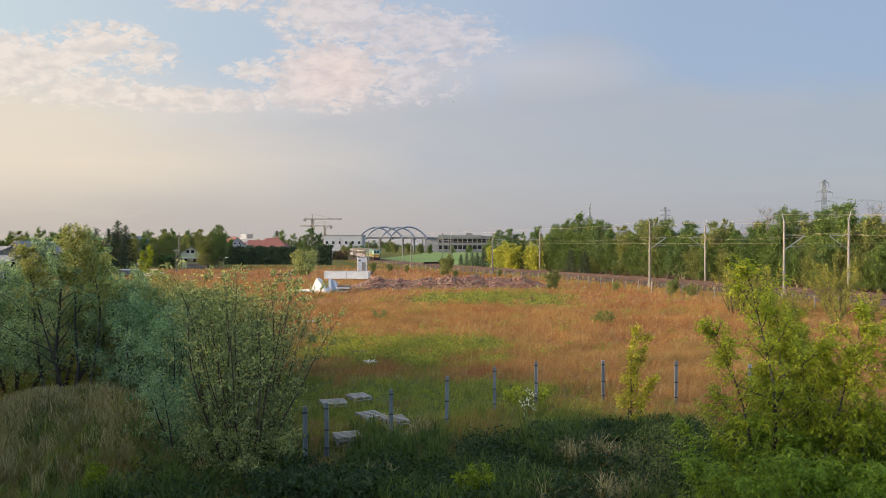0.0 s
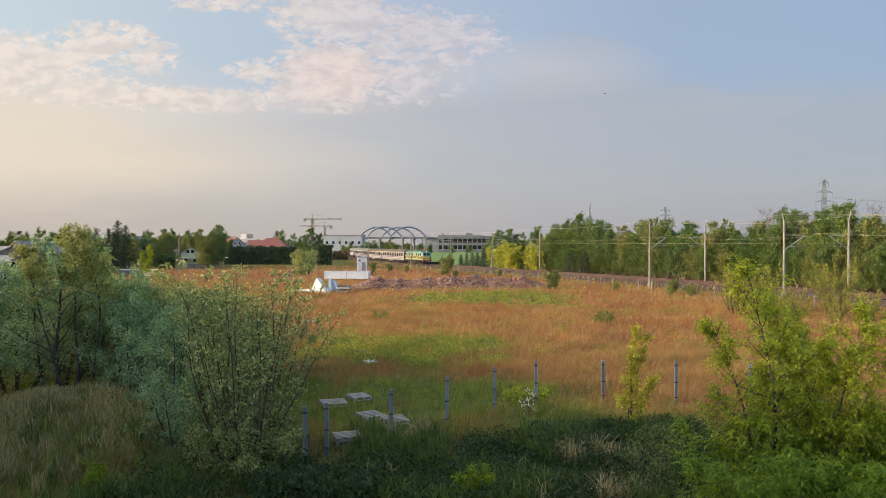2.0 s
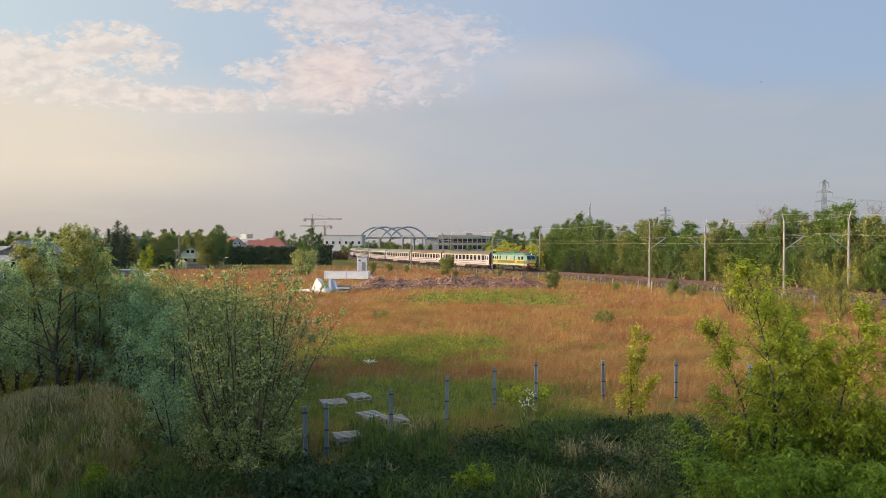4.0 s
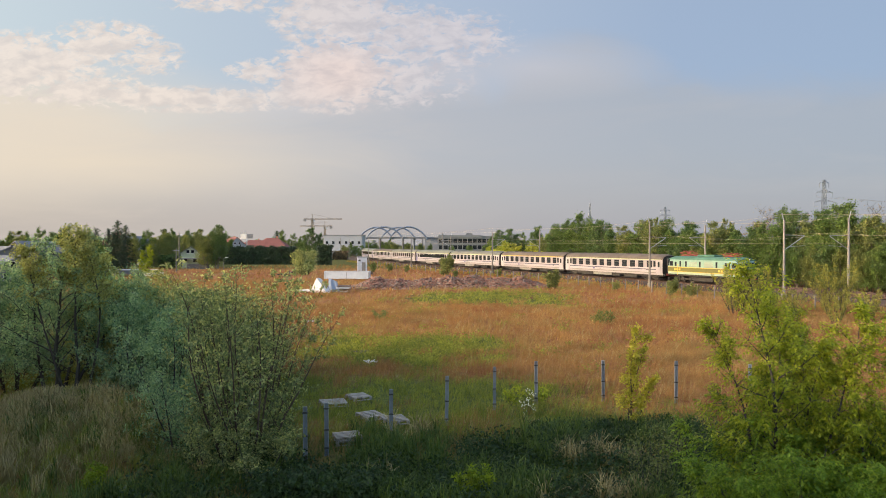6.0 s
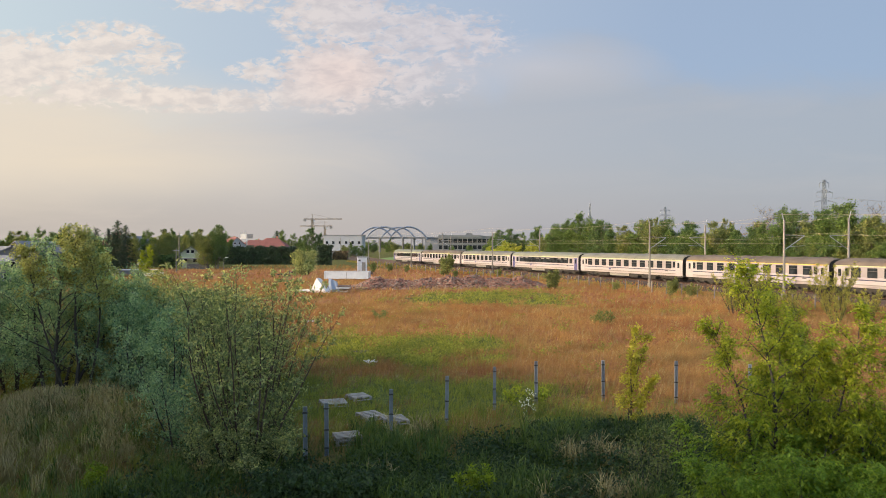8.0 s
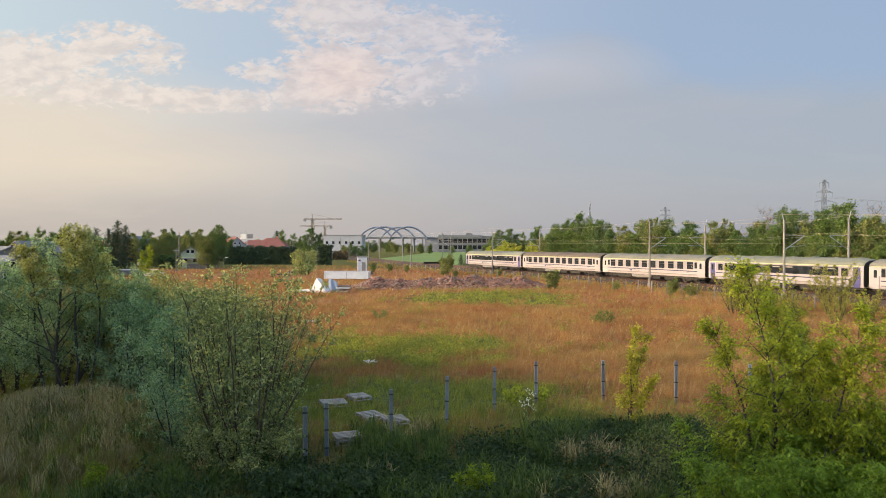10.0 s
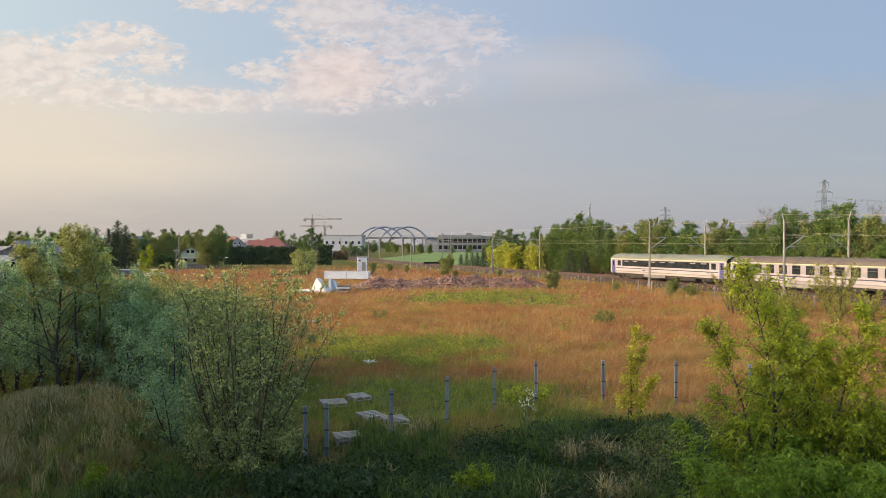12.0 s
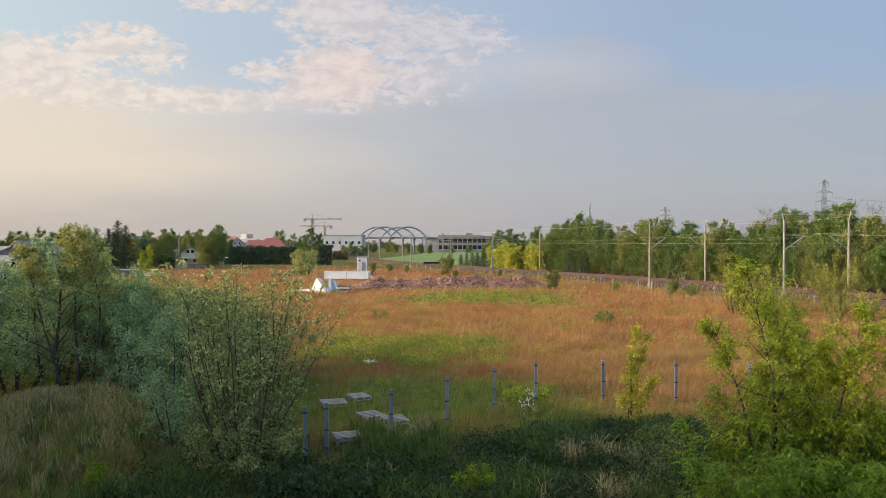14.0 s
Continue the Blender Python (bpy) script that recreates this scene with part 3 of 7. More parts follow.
def window_mesh(w, h, r=0.09):
    """A rounded dark pane in a slim frame, standing in the plane y = 0, facing -y."""
    def outline(w, h, r, y):
        pts = []
        for cx, cz, a0 in ((w / 2 - r, h / 2 - r, 0), (-w / 2 + r, h / 2 - r, 90), (-w / 2 + r, -h / 2 + r, 180), (w / 2 - r, -h / 2 + r, 270)):
            for k in range(4):
                a = radians(a0 + 30 * k)
                pts.append((cx + r * math.cos(a), y, cz + r * math.sin(a)))
        return pts
    a, b = outline(w, h, r, -0.012), outline(w - .07, h - .07, r * .8, -0.022)
    c = outline(w - .09, h - .09, r * .8, -0.008)
    o = outline(w, h, r, 0.02)
    k = len(a)
    vs = o + a + b + c
    fs = []
    for g in range(3):
        fs += [(g * k + i, g * k + (i + 1) % k, (g + 1) * k + (i + 1) % k, (g + 1) * k + i) for i in range(k)]
    slots = [1] * len(fs) + [0]
    fs.append(tuple(range(3 * k, 4 * k)))
    if w > .9:
        # the bar below the sliding top light
        o_ = len(vs)
        zz = h * .18
        vs += [(x, y, z) for y in (-.008, -.024) for x in (-w / 2 + .05, w / 2 - .05) for z in (zz - .03, zz + .03)]
        fs += [(o_ + 4, o_ + 5, o_ + 7, o_ + 6), (o_ + 1, o_ + 3, o_ + 7, o_ + 5), (o_ + 0, o_ + 4, o_ + 6, o_ + 2)]
        slots += [1, 1, 1]
    return mesh_np("window", vs, [f[::-1] for f in fs], [WINDOW, DARK_METAL], slots=slots)


PANES = {}


def window_on(parent, x, z, w, h, side, y=HALF_W):
    key = (w, h)
    if key not in PANES:
        PANES[key] = window_mesh(w, h)
    ob = new("window", PANES[key])
    ob.parent = parent
    ob.matrix_basis = pose(x, side * y, z, 0, 0, 0 if side < 0 else 180)
    return ob


def coach(kind, length, roof, label):
    """A main-line coach standing along x with its front at x = 0, rails at z = 0."""
    t = thing("passenger_coach", label, "railway coach", None, "coaches of the train")
    x0, x1 = -length + 0.35, -0.35
    side, arc = body_outline()
    full = mirrored(side)
    bm = bmesh.new()
    add_profile(bm, full, x0, x1)
    part("body", bm, WHITE_COACH, t)
    bm = bmesh.new()
    lid = mirrored([(-HALF_W + .03, 3.124)] + arc)
    # the roof runs down at both ends in a short curve
    secs = [(x0 - .02, 0.80), (x0 + .25, 0.93), (x0 + .8, 1.0), (x1 - .8, 1.0), (x1 - .25, 0.93), (x1 + .02, 0.80)]
    rings = [[bm.verts.new((x, y, 3.124 + (z - 3.124) * k)) for y, z in lid] for x, k in secs]
    n = len(lid)
    for a, b in zip(rings, rings[1:]):
        for i in range(n):
            bm.faces.new((a[i], b[i], b[(i + 1) % n], a[(i + 1) % n]))
    bm.faces.new(rings[0][::-1])
    bm.faces.new(rings[-1])
    rf = part("roof", bm, roof, t, smooth=False)
    bm = bmesh.new()
    for k in range(3, int(length) - 2, 3):
        add_box(bm, x0 + k - .03, x0 + k + .03, -1.1, 1.1, 3.60, 3.66)
        add_box(bm, x0 + k + 1.0, x0 + k + 1.5, -.25, .25, 3.88, 4.03, bevel=.04)
    part("roof_vent", bm, roof, rf)
    mid = (x0 + x1) / 2
    for sd in (-1, 1):
        y = sd * (HALF_W + 0.004)
        ya, yb = sorted((y - sd * .03, y))
        box("window_band", (x0 + 1.45, x1 - 1.45, ya, yb, 1.98, 3.05), GREY_COACH, t, "light grey band round the windows")
        box("blue_stripe", (x0 + 1.45, x1 - 1.45, *sorted((y, y + sd * .006)), 1.62, 1.74), NAVY, t, "thin dark blue stripe")
        box("grey_stripe", (x0 + 1.45, x1 - 1.45, *sorted((y, y + sd * .006)), 1.12, 1.24), SKIRT, t, "thin grey stripe")
        box("cantrail_line", (x0 + .3, x1 - .3, *sorted((y - sd * .03, y + sd * .008)), 3.07, 3.17), YELLOW if kind == "first" else LIME, t, "coloured line under the roof edge")
        if kind == "open":
            box("window_ribbon", (x0 + 3.1, x1 - 3.1, *sorted((y, y + sd * .008)), 2.0, 2.94), WINDOW, t, "long dark window ribbon")
            nb = 9
            for i in range(nb):
                cx = x0 + 3.1 + (length - 6.9) * (i + .5) / nb
                if i not in (2, 6):
                    box("top_light", (cx - .55, cx + .55, *sorted((y + sd * .009, y + sd * .022)), 2.70, 2.84), SKIRT, t, "slim dark top light in the ribbon", bevel=.008)
            for xx in (x0 + 2.3, x1 - 2.3):
                window_on(t, xx, 2.45, 0.85, 0.85, sd, HALF_W + .006)
        else:
            nw = 11 if length > 25 else 10
            for i in range(nw):
                cx = x0 + 2.9 + (length - 6.5) * i / (nw - 1)
                window_on(t, cx, 2.45, 1.24, 1.04, sd, HALF_W + .006)
            for xx in (x0 + 1.75, x1 - 1.75):
                window_on(t, xx, 2.5, 0.5, 0.85, sd, HALF_W + .006)
        for xx in (x0 + .8, x1 - .8):
            d = box("door", (xx - .42, xx + .42, *sorted((y - sd * .02, y + sd * .012)), 0.86, 2.98), VIOLET if kind == "open" else WHITE_COACH, t, "violet blue door" if kind == "open" else "pale end door", bevel=.01)
            ob = window_on(d, xx, 2.4, 0.42, 0.8, sd, HALF_W + .018)
            box("handrail", (xx + .47, xx + .50, *sorted((y, y + sd * .05)), 1.1, 2.2), STEEL_GREY, t)
            bm = bmesh.new()
            for st in (0.35, 0.6):
                add_box(bm, xx - .4, xx + .4, *sorted((y - sd * .35, y - sd * .05)), st, st + .04)
            part("steps", bm, CHASSIS, t)
    # underframe
    bm = bmesh.new()
    add_box(bm, x0 + .2, x1 - .2, -1.15, 1.15, 0.62, 0.88)
    for a, b in ((-.30, -.18), (-.14, -.02), (.03, .10), (.14, .26)):
        for y0, y1 in ((-1.25, -.5), (.5, 1.25)):
            add_box(bm, mid + a * length, mid + b * length, y0, y1, 0.28, 0.64, bevel=.03)
    part("underframe", bm, CHASSIS, t)
    box("skirt_box", (mid - .17 * length, mid + .02 * length, -1.30, -1.26, 0.42, 0.84), SKIRT, t, "grey battery box cover")
    for xx in (x0 + 3.2, x1 - 3.2):
        bogie(t, xx)
    for xx, s in ((x0, -1), (x1, 1)):
        bm = bmesh.new()
        add_box(bm, *sorted((xx, xx + s * .38)), -.65, .65, 0.95, 3.35, bevel=.08)
        part("gangway", bm, RUBBER, t, "black rubber gangway bellows")
        bm = bmesh.new()
        add_profile(bm, mirrored([(-HALF_W + .14, .95), (-HALF_W + .05, 1.1), (-HALF_W + .05, 3.05), (-1.15, 3.45), (-.6, 3.72)]), *sorted((xx + s * .012, xx + s * .03)))
        part("end_wall", bm, CHASSIS, t, "dark end wall panel")
        for yy in (-.87, .87):
            bm = bmesh.new()
            add_tube(bm, (xx, yy, 1.05), (xx + s * .28, yy, 1.05), .09, sides=10)
            add_tube(bm, (xx + s * .28, yy, 1.05), (xx + s * .34, yy, 1.05), .24, sides=14)
            part("buffer", bm, CHASSIS, t)
    for sd in (-1, 1):
        y = sd * (HALF_W + .005)
        box("marking", (mid - 4.6, mid - 4.0, *sorted((y, y + sd * .01)), 1.33, 1.55), VIOLET, t, "small blue emblem shape")
        box("marking", (mid - 3.8, mid - 2.2, *sorted((y, y + sd * .01)), 1.40, 1.48), SKIRT, t, "small grey lettering bar")
        box("marking", (x1 - 3.6, x1 - 3.0, *sorted((y, y + sd * .01)), 1.50, 1.60), RUBBER, t, "dark data plate")
    return t


def class_digit(t, x, text):
    cu = bpy.data.curves.new("class_digit", "FONT")
    cu.body, cu.size, cu.extrude, cu.align_x = text, 0.75, 0.003, "CENTER"
    cu.materials.append(SKIRT)
    ob = new("class_digit", cu)
    ob.parent = t
    ob.matrix_basis = pose(x, -HALF_W - .012, 2.2, 90, 0, 0)
    tagged(ob, "grey class number")


def locomotive():
    """Four-axle electric locomotive, front at x = 0."""
    t = thing("electric_locomotive", "green and olive electric locomotive with yellow lines and red pantographs", "locomotive")
    L = 15.9
    x0, x1 = -L + 0.62, -0.62
    W = 1.50

    def shell(name, z0, z1, mat, w0, w1, slope0, slope1, lab=""):
        """A layer of the body: plan outline with raked ends, between two heights."""
        bm = bmesh.new()

        def ring(z, w, sl):
            a, b = x0 + sl, x1 - sl
            return [bm.verts.new(p + (z,)) for p in ((a, -w + .5), (a + .45, -w), (b - .45, -w), (b, -w + .5), (b, w - .5), (b - .45, w), (a + .45, w), (a, w - .5))]
        lo, hi = ring(z0, w0, slope0), ring(z1, w1, slope1)
        for i in range(8):
            bm.faces.new((lo[i], lo[(i + 1) % 8], hi[(i + 1) % 8], hi[i]))
        bm.faces.new(lo[::-1])
        bm.faces.new(hi)
        return part(name, bm, mat, t, lab)
    shell("frame", 0.98, 1.20, CHASSIS, W - .08, W - .06, 0.0, 0.0, "dark frame")
    shell("lower_body", 1.20, 1.52, LOCO_PALE, W, W, 0.02, 0.02, "pale green lower side")
    shell("body", 1.52, 2.16, LOCO_OLIVE, W, W, 0.02, 0.0, "olive middle band")
    shell("upper_body", 2.16, 3.25, LOCO_GREEN, W, W - .04, 0.0, 0.42, "bright green upper body")
    bm = bmesh.new()
    lid = mirrored([(-W + .05, 3.25), (-1.32, 3.48), (-1.0, 3.64), (-.5, 3.72), (0, 3.75)])
    rings = [[bm.verts.new((x, y, 3.25 + (z - 3.25) * k)) for y, z in lid] for x, k in ((x0 + .43, .55), (x0 + 1.1, 1), (x1 - 1.1, 1), (x1 - .43, .55))]
    for a, b in zip(rings, rings[1:]):
        for i in range(len(lid)):
            bm.faces.new((a[i], b[i], b[(i + 1) % len(lid)], a[(i + 1) % len(lid)]))
    bm.faces.new(rings[0][::-1])
    bm.faces.new(rings[-1])
    rf = part("roof", bm, LOCO_ROOF, t)
    bm = bmesh.new()
    add_box(bm, -9.6, -6.3, -.75, .75, 3.7, 3.98, bevel=.08)
    part("roof_housing", bm, LOCO_ROOF, rf)
    for k in range(8):
        bm = bmesh.new()
        xx = -4.9 + .16 * (k % 4) if k < 4 else -11.2 + .16 * (k % 4)
        add_tube(bm, (xx, .45, 3.72), (xx, .45, 4.02), .05, sides=8)
        part("insulator", bm, PANTO_RED, rf)
    # yellow lines and front panels
    for sd in (-1, 1):
        y = sd * W
        for z in (1.50, 2.14):
            box("yellow_line", (x0 + .47, x1 - .47, *sorted((y - sd * .02, y + sd * .01)), z, z + .07), YELLOW, t, "yellow line")
        for cx, w, h in ((-3.3, .42, .62), (-5.0, .35, .8), (-6.5, 1.75, .72), (-8.2, .35, .8), (-9.55, 1.6, .72), (-11.0, .35, .8), (-12.2, .35, .8), (-13.2, .5, .62)):
            big = w > 1
            if big:
                b = box("vent_grille", (cx - w / 2, cx + w / 2, *sorted((y - sd * .05, y - sd * .008)), 2.62 - h / 2, 2.62 + h / 2), LOCO_PALE, t, "pale louvred vent grille")
                for j in range(6):
                    zz = 2.62 - h / 2 + h * (j + .5) / 6
                    box("slat", (cx - w / 2 + .05, cx + w / 2 - .05, *sorted((y - sd * .01, y + sd * .012)), zz - .03, zz + .02), SKIRT, b)
            else:
                window_on(t, cx, 2.66, w, h, sd, W - .01)
        window_on(t, -1.75, 2.68, .78, .68, sd, W - .012)
        window_on(t, -L + 1.75, 2.68, .78, .68, sd, W - .012)
        for cx in (-2.75, -L + 2.75):
            d = box("door", (cx - .38, cx + .38, *sorted((y - sd * .02, y + sd * .006)), 2.24, 3.05), LOCO_GREEN, t, "cab door", bevel=.01)
            window_on(d, cx, 2.62, .4, .6, sd, W + .004)
            box("handrail", (cx + .45, cx + .49, *sorted((y, y + sd * .06)), 1.1, 2.6), YELLOW, t)
        for k in (-13.5, -13.0, -12.5, -4.7, -4.2):
            box("marking", (k, k + .34, *sorted((y, y + sd * .012)), 1.72, 1.98), YELLOW, t, "yellow lettering bar")
    for e, s in ((x1, 1), (x0, -1)):
        box("nose_panel", (*sorted((e - s * .02, e + s * .015)), -1.0, 1.0, 1.1, 2.12), YELLOW, t, "yellow nose panel", bevel=.01)
        box("nose_stripe", (*sorted((e, e + s * .025)), -1.0, 1.0, 1.52, 1.66), PANTO_RED, t, "red stripe")
        for yy in (-.48, .48):
            bm = bmesh.new()
            add_box(bm, -.02, .02, -.42, .42, -.36, .36, bevel=.015, m=pose(e - s * .19, yy, 2.74, 0, -21 * s, 0))
            part("windscreen", bm, WINDOW, t, "sloping windscreen pane")
        for yy in (-.88, .88):
            bm = bmesh.new()
            add_tube(bm, (e - s * .02, yy, 1.42), (e + s * .07, yy, 1.42), .17, sides=14)
            hl = part("headlight", bm, DARK_METAL, t, "round headlight")
            bm = bmesh.new()
            add_tube(bm, (e + s * .06, yy, 1.42), (e + s * .078, yy, 1.42), .14, sides=14)
            part("lens", bm, WINDOW, hl, "dark glass lens")
            bm = bmesh.new()
            add_tube(bm, (e, yy, 1.03), (e + s * .45, yy, 1.03), .10, sides=10)
            add_tube(bm, (e + s * .45, yy, 1.03), (e + s * .52, yy, 1.03), .24, sides=14)
            part("buffer", bm, CHASSIS, t)
        bm = bmesh.new()
        add_tube(bm, (e - s * .3, 0, 3.45), (e - s * .12, 0, 3.45), .16, sides=12)
        th = part("headlight", bm, DARK_METAL, t, "top headlight")
        bm = bmesh.new()
        add_tube(bm, (e - s * .13, 0, 3.45), (e - s * .11, 0, 3.45), .11, sides=12)
        part("lens", bm, HEADLIGHT if s > 0 else WINDOW, th, "lit lens")
        box("buffer_beam", (*sorted((e - s * .1, e + s * .03)), -1.4, 1.4, 0.84, 1.16), BUFFER_RED, t, "dull red buffer beam", bevel=.02)
        box("snow_plough", (*sorted((e - s * .3, e + s * .1)), -1.15, 1.15, 0.2, 0.62), CHASSIS, t, bevel=.05)
    bm = bmesh.new()
    add_box(bm, -9.9, -6.0, -1.25, 1.25, 0.30, 0.86, bevel=.05)
    part("underframe_box", bm, CHASSIS, t)
    for xx in (-3.9, -L + 3.9):
        bogie(t, xx, 0.62, 3.05)
    for cx, lift in ((-3.7, 0.16), (-12.2, 0.42)):
        bm = bmesh.new()
        for y in (-.6, .6):
            add_tube(bm, (cx - 1.0, y, 3.84), (cx + 1.0, y, 3.84), .03)
            add_tube(bm, (cx - .9, y, 3.86), (cx + 1.25, y * .9, 4.00 + lift * .45), .025)
            add_tube(bm, (cx + 1.25, y * .9, 4.00 + lift * .45), (cx - .7, y * .8, 4.03 + lift), .022)
            add_tube(bm, (cx + .9, y, 3.86), (cx - 1.25, y * .9, 4.00 + lift * .45), .025)
            add_tube(bm, (cx - 1.25, y * .9, 4.00 + lift * .45), (cx + .5, y * .8, 4.03 + lift), .022)
        add_tube(bm, (cx - .1, -.95, 4.05 + lift), (cx - .1, .95, 4.05 + lift), .04)
        add_tube(bm, (cx + .2, -.95, 4.05 + lift), (cx + .2, .95, 4.05 + lift), .04)
        for x in (-1, 1):
            add_tube(bm, (cx + x * .9, -.6, 3.84), (cx + x * .9, .6, 3.84), .05)
        part("pantograph", bm, PANTO_RED, rf, "folded red pantograph")
    return t


LENGTHS = [26.8, 24.5, 26.4, 24.4, 24.5, 26.5, 26.3]
loco = locomotive()
coaches = [
    coach("second", LENGTHS[0], ROOF_BROWN, "white passenger coach with grey window band and brown-grey roof"),
    coach("first", LENGTHS[1], ROOF_BROWN, "white first-class coach with yellow line under brown-grey roof"),
    coach("second", LENGTHS[2], ROOF_GREY, "white passenger coach with compartment windows and grey roof"),
    coach("open", LENGTHS[3], ROOF_LIGHT, "white open coach with long dark window ribbon and violet doors"),
    coach("second", LENGTHS[4], ROOF_GREY, "white second-class coach with grey roof and large class number"),
    coach("second", LENGTHS[5], ROOF_BROWN, "white passenger coach with blue stripe and brown-grey roof"),
    coach("open", LENGTHS[6], ROOF_LIGHT, "last open coach, white with window ribbon and violet doors"),
]
class_digit(coaches[4], -2.9, "2")


def front_at(t):
    """How far along the track the locomotive's front has come."""
    return 19.9 + 27.86 * (t - 6.5) - 0.039 * (t - 6.5) ** 2


def car_pose(s_front, length, inset):
    a, b = on_track(s_front - inset, 0), on_track(s_front - length + inset, 0)
    d = (a - b).normalized()
    o = a + d * inset
    return pose(o.x, o.y, RAIL_Z - .01, 0, 0, math.degrees(math.atan2(d.y, d.x)))


def train_motion():
    times = [i * 0.5 for i in range(29)]
    walk(loco, [(t, car_pose(front_at(t), 15.9, 3.9)) for t in times])
    back = 15.9
    for c, ln in zip(coaches, LENGTHS):
        walk(c, [(t, car_pose(front_at(t) - back, ln, 3.5)) for t in times])
        back += ln
# ---------------- plants ----------------
LEAF_WILLOW = leaf_mat("willow_leaf", (0.105, 0.195, 0.118), (0.240, 0.362, 0.213), (0.43, 0.53, 0.30), 0.45)
LEAF_WARM = leaf_mat("warm_willow_leaf", (0.105, 0.150, 0.068), (0.250, 0.300, 0.130), (0.55, 0.545, 0.235), 0.40)
# leaf for the bank's undergrowth, darkened so that its colour carries the shade
LEAF_BRAMBLE_SHADE = leaf_mat("shade_dark_bramble_leaf", (0.016, 0.034, 0.011), (0.031, 0.058, 0.017), (0.06, 0.095, 0.028), 0.3)
LEAF_DARK = leaf_mat("dark_leaf", (0.05, 0.09, 0.03), (0.085, 0.14, 0.045), (0.14, 0.19, 0.065), 0.3)
LEAF_BRIGHT = leaf_mat("fresh_yellow_green_leaf", (0.142, 0.205, 0.013), (0.248, 0.315, 0.022), (0.40, 0.435, 0.04), 0.5)
# shaded copy of the box elder leaf: deeper, less yellow green
LEAF_BRIGHT_SHADE = leaf_mat("shade_toned_box_elder_leaf", (0.100, 0.178, 0.012), (0.175, 0.268, 0.020), (0.29, 0.375, 0.036), 0.48)
LEAF_BROOM = leaf_mat("broom_twig_leaf", (0.16, 0.165, 0.03), (0.25, 0.25, 0.05), (0.36, 0.34, 0.085), 0.38)
# willow leaf with the low sun's gold put into its colour
LEAF_SUN_TONE = leaf_mat("sun_toned_willow_leaf", (0.20, 0.205, 0.065), (0.32, 0.315, 0.105), (0.46, 0.44, 0.165), 0.42)
LEAF_AMBER = leaf_mat("yellow_young_leaf", (0.29, 0.27, 0.025), (0.42, 0.385, 0.04), (0.53, 0.475, 0.07), 0.45)
LEAF_GOLD = leaf_mat("golden_spring_leaf", (0.215, 0.245, 0.03), (0.330, 0.352, 0.045), (0.45, 0.445, 0.08), 0.42)
LEAF_FAR = leaf_mat("woodland_leaf", (0.050, 0.092, 0.020), (0.086, 0.142, 0.031), (0.14, 0.196, 0.047), 0.3, patch=0.25)
LEAF_OLIVE = leaf_mat("olive_leaf", (0.095, 0.118, 0.033), (0.155, 0.178, 0.050), (0.225, 0.240, 0.075), 0.3, patch=0.25)
NEEDLE = leaf_mat("spruce_needles", (0.028, 0.045, 0.026), (0.045, 0.068, 0.036), (0.075, 0.10, 0.05), 0.1)
BROWNISH = leaf_mat("budding_brown_twigs", (0.10, 0.07, 0.04), (0.16, 0.11, 0.06), (0.22, 0.16, 0.09), 0.25)
BLOSSOM = leaf_mat("white_blossom", (0.55, 0.55, 0.48), (0.65, 0.65, 0.60), (0.75, 0.74, 0.70), 0.3)
BLADE_DRY = leaf_mat("dry_grass_blade", (0.245, 0.133, 0.055), (0.322, 0.193, 0.084), (0.395, 0.255, 0.114), 0.35, 0.75, patch=0.3, redden=True)
BLADE_STRAW = leaf_mat("straw_blade", (0.225, 0.170, 0.076), (0.35, 0.275, 0.130), (0.48, 0.39, 0.198), 0.3, 0.75, patch=0.3)
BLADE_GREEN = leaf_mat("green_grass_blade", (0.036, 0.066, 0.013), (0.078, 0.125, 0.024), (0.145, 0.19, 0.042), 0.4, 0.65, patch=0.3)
# brighter copy of the green blade, with sunlight put into its colour
BLADE_LIME = leaf_mat("lit_tone_weed_blade", (0.122, 0.150, 0.022), (0.215, 0.238, 0.040), (0.345, 0.335, 0.068), 0.4, 0.65, patch=0.4)


def unit(v):
    return v / (np.linalg.norm(v, axis=-1, keepdims=True) + 1e-9)


def leaf_quads(rng, pts, size, aspect, droop=0.0, vary=0.4):
    """Folded leaf blades at the given points: four corners each, two triangles."""
    k = len(pts)
    along = unit(rng.normal(size=(k, 3)) + np.array([0, 0, -droop]))
    across = unit(np.cross(along, rng.normal(size=(k, 3))))
    nrm = np.cross(along, across)
    s = (size * (1 + vary * rng.uniform(-1, 1, size=(k, 1))))
    w = s * aspect
    a = pts
    b = pts + along * s * .45 + across * w * .5 + nrm * w * .18
    c = pts + along * s
    d = pts + along * s * .45 - across * w * .5 + nrm * w * .18
    vs = np.stack([a, b, c, d], 1).reshape(-1, 3)
    i = np.arange(k)[:, None] * 4
    fs = np.concatenate([i + np.array([[0, 1, 2]]), i + np.array([[0, 2, 3]])], 0)
    return vs, fs


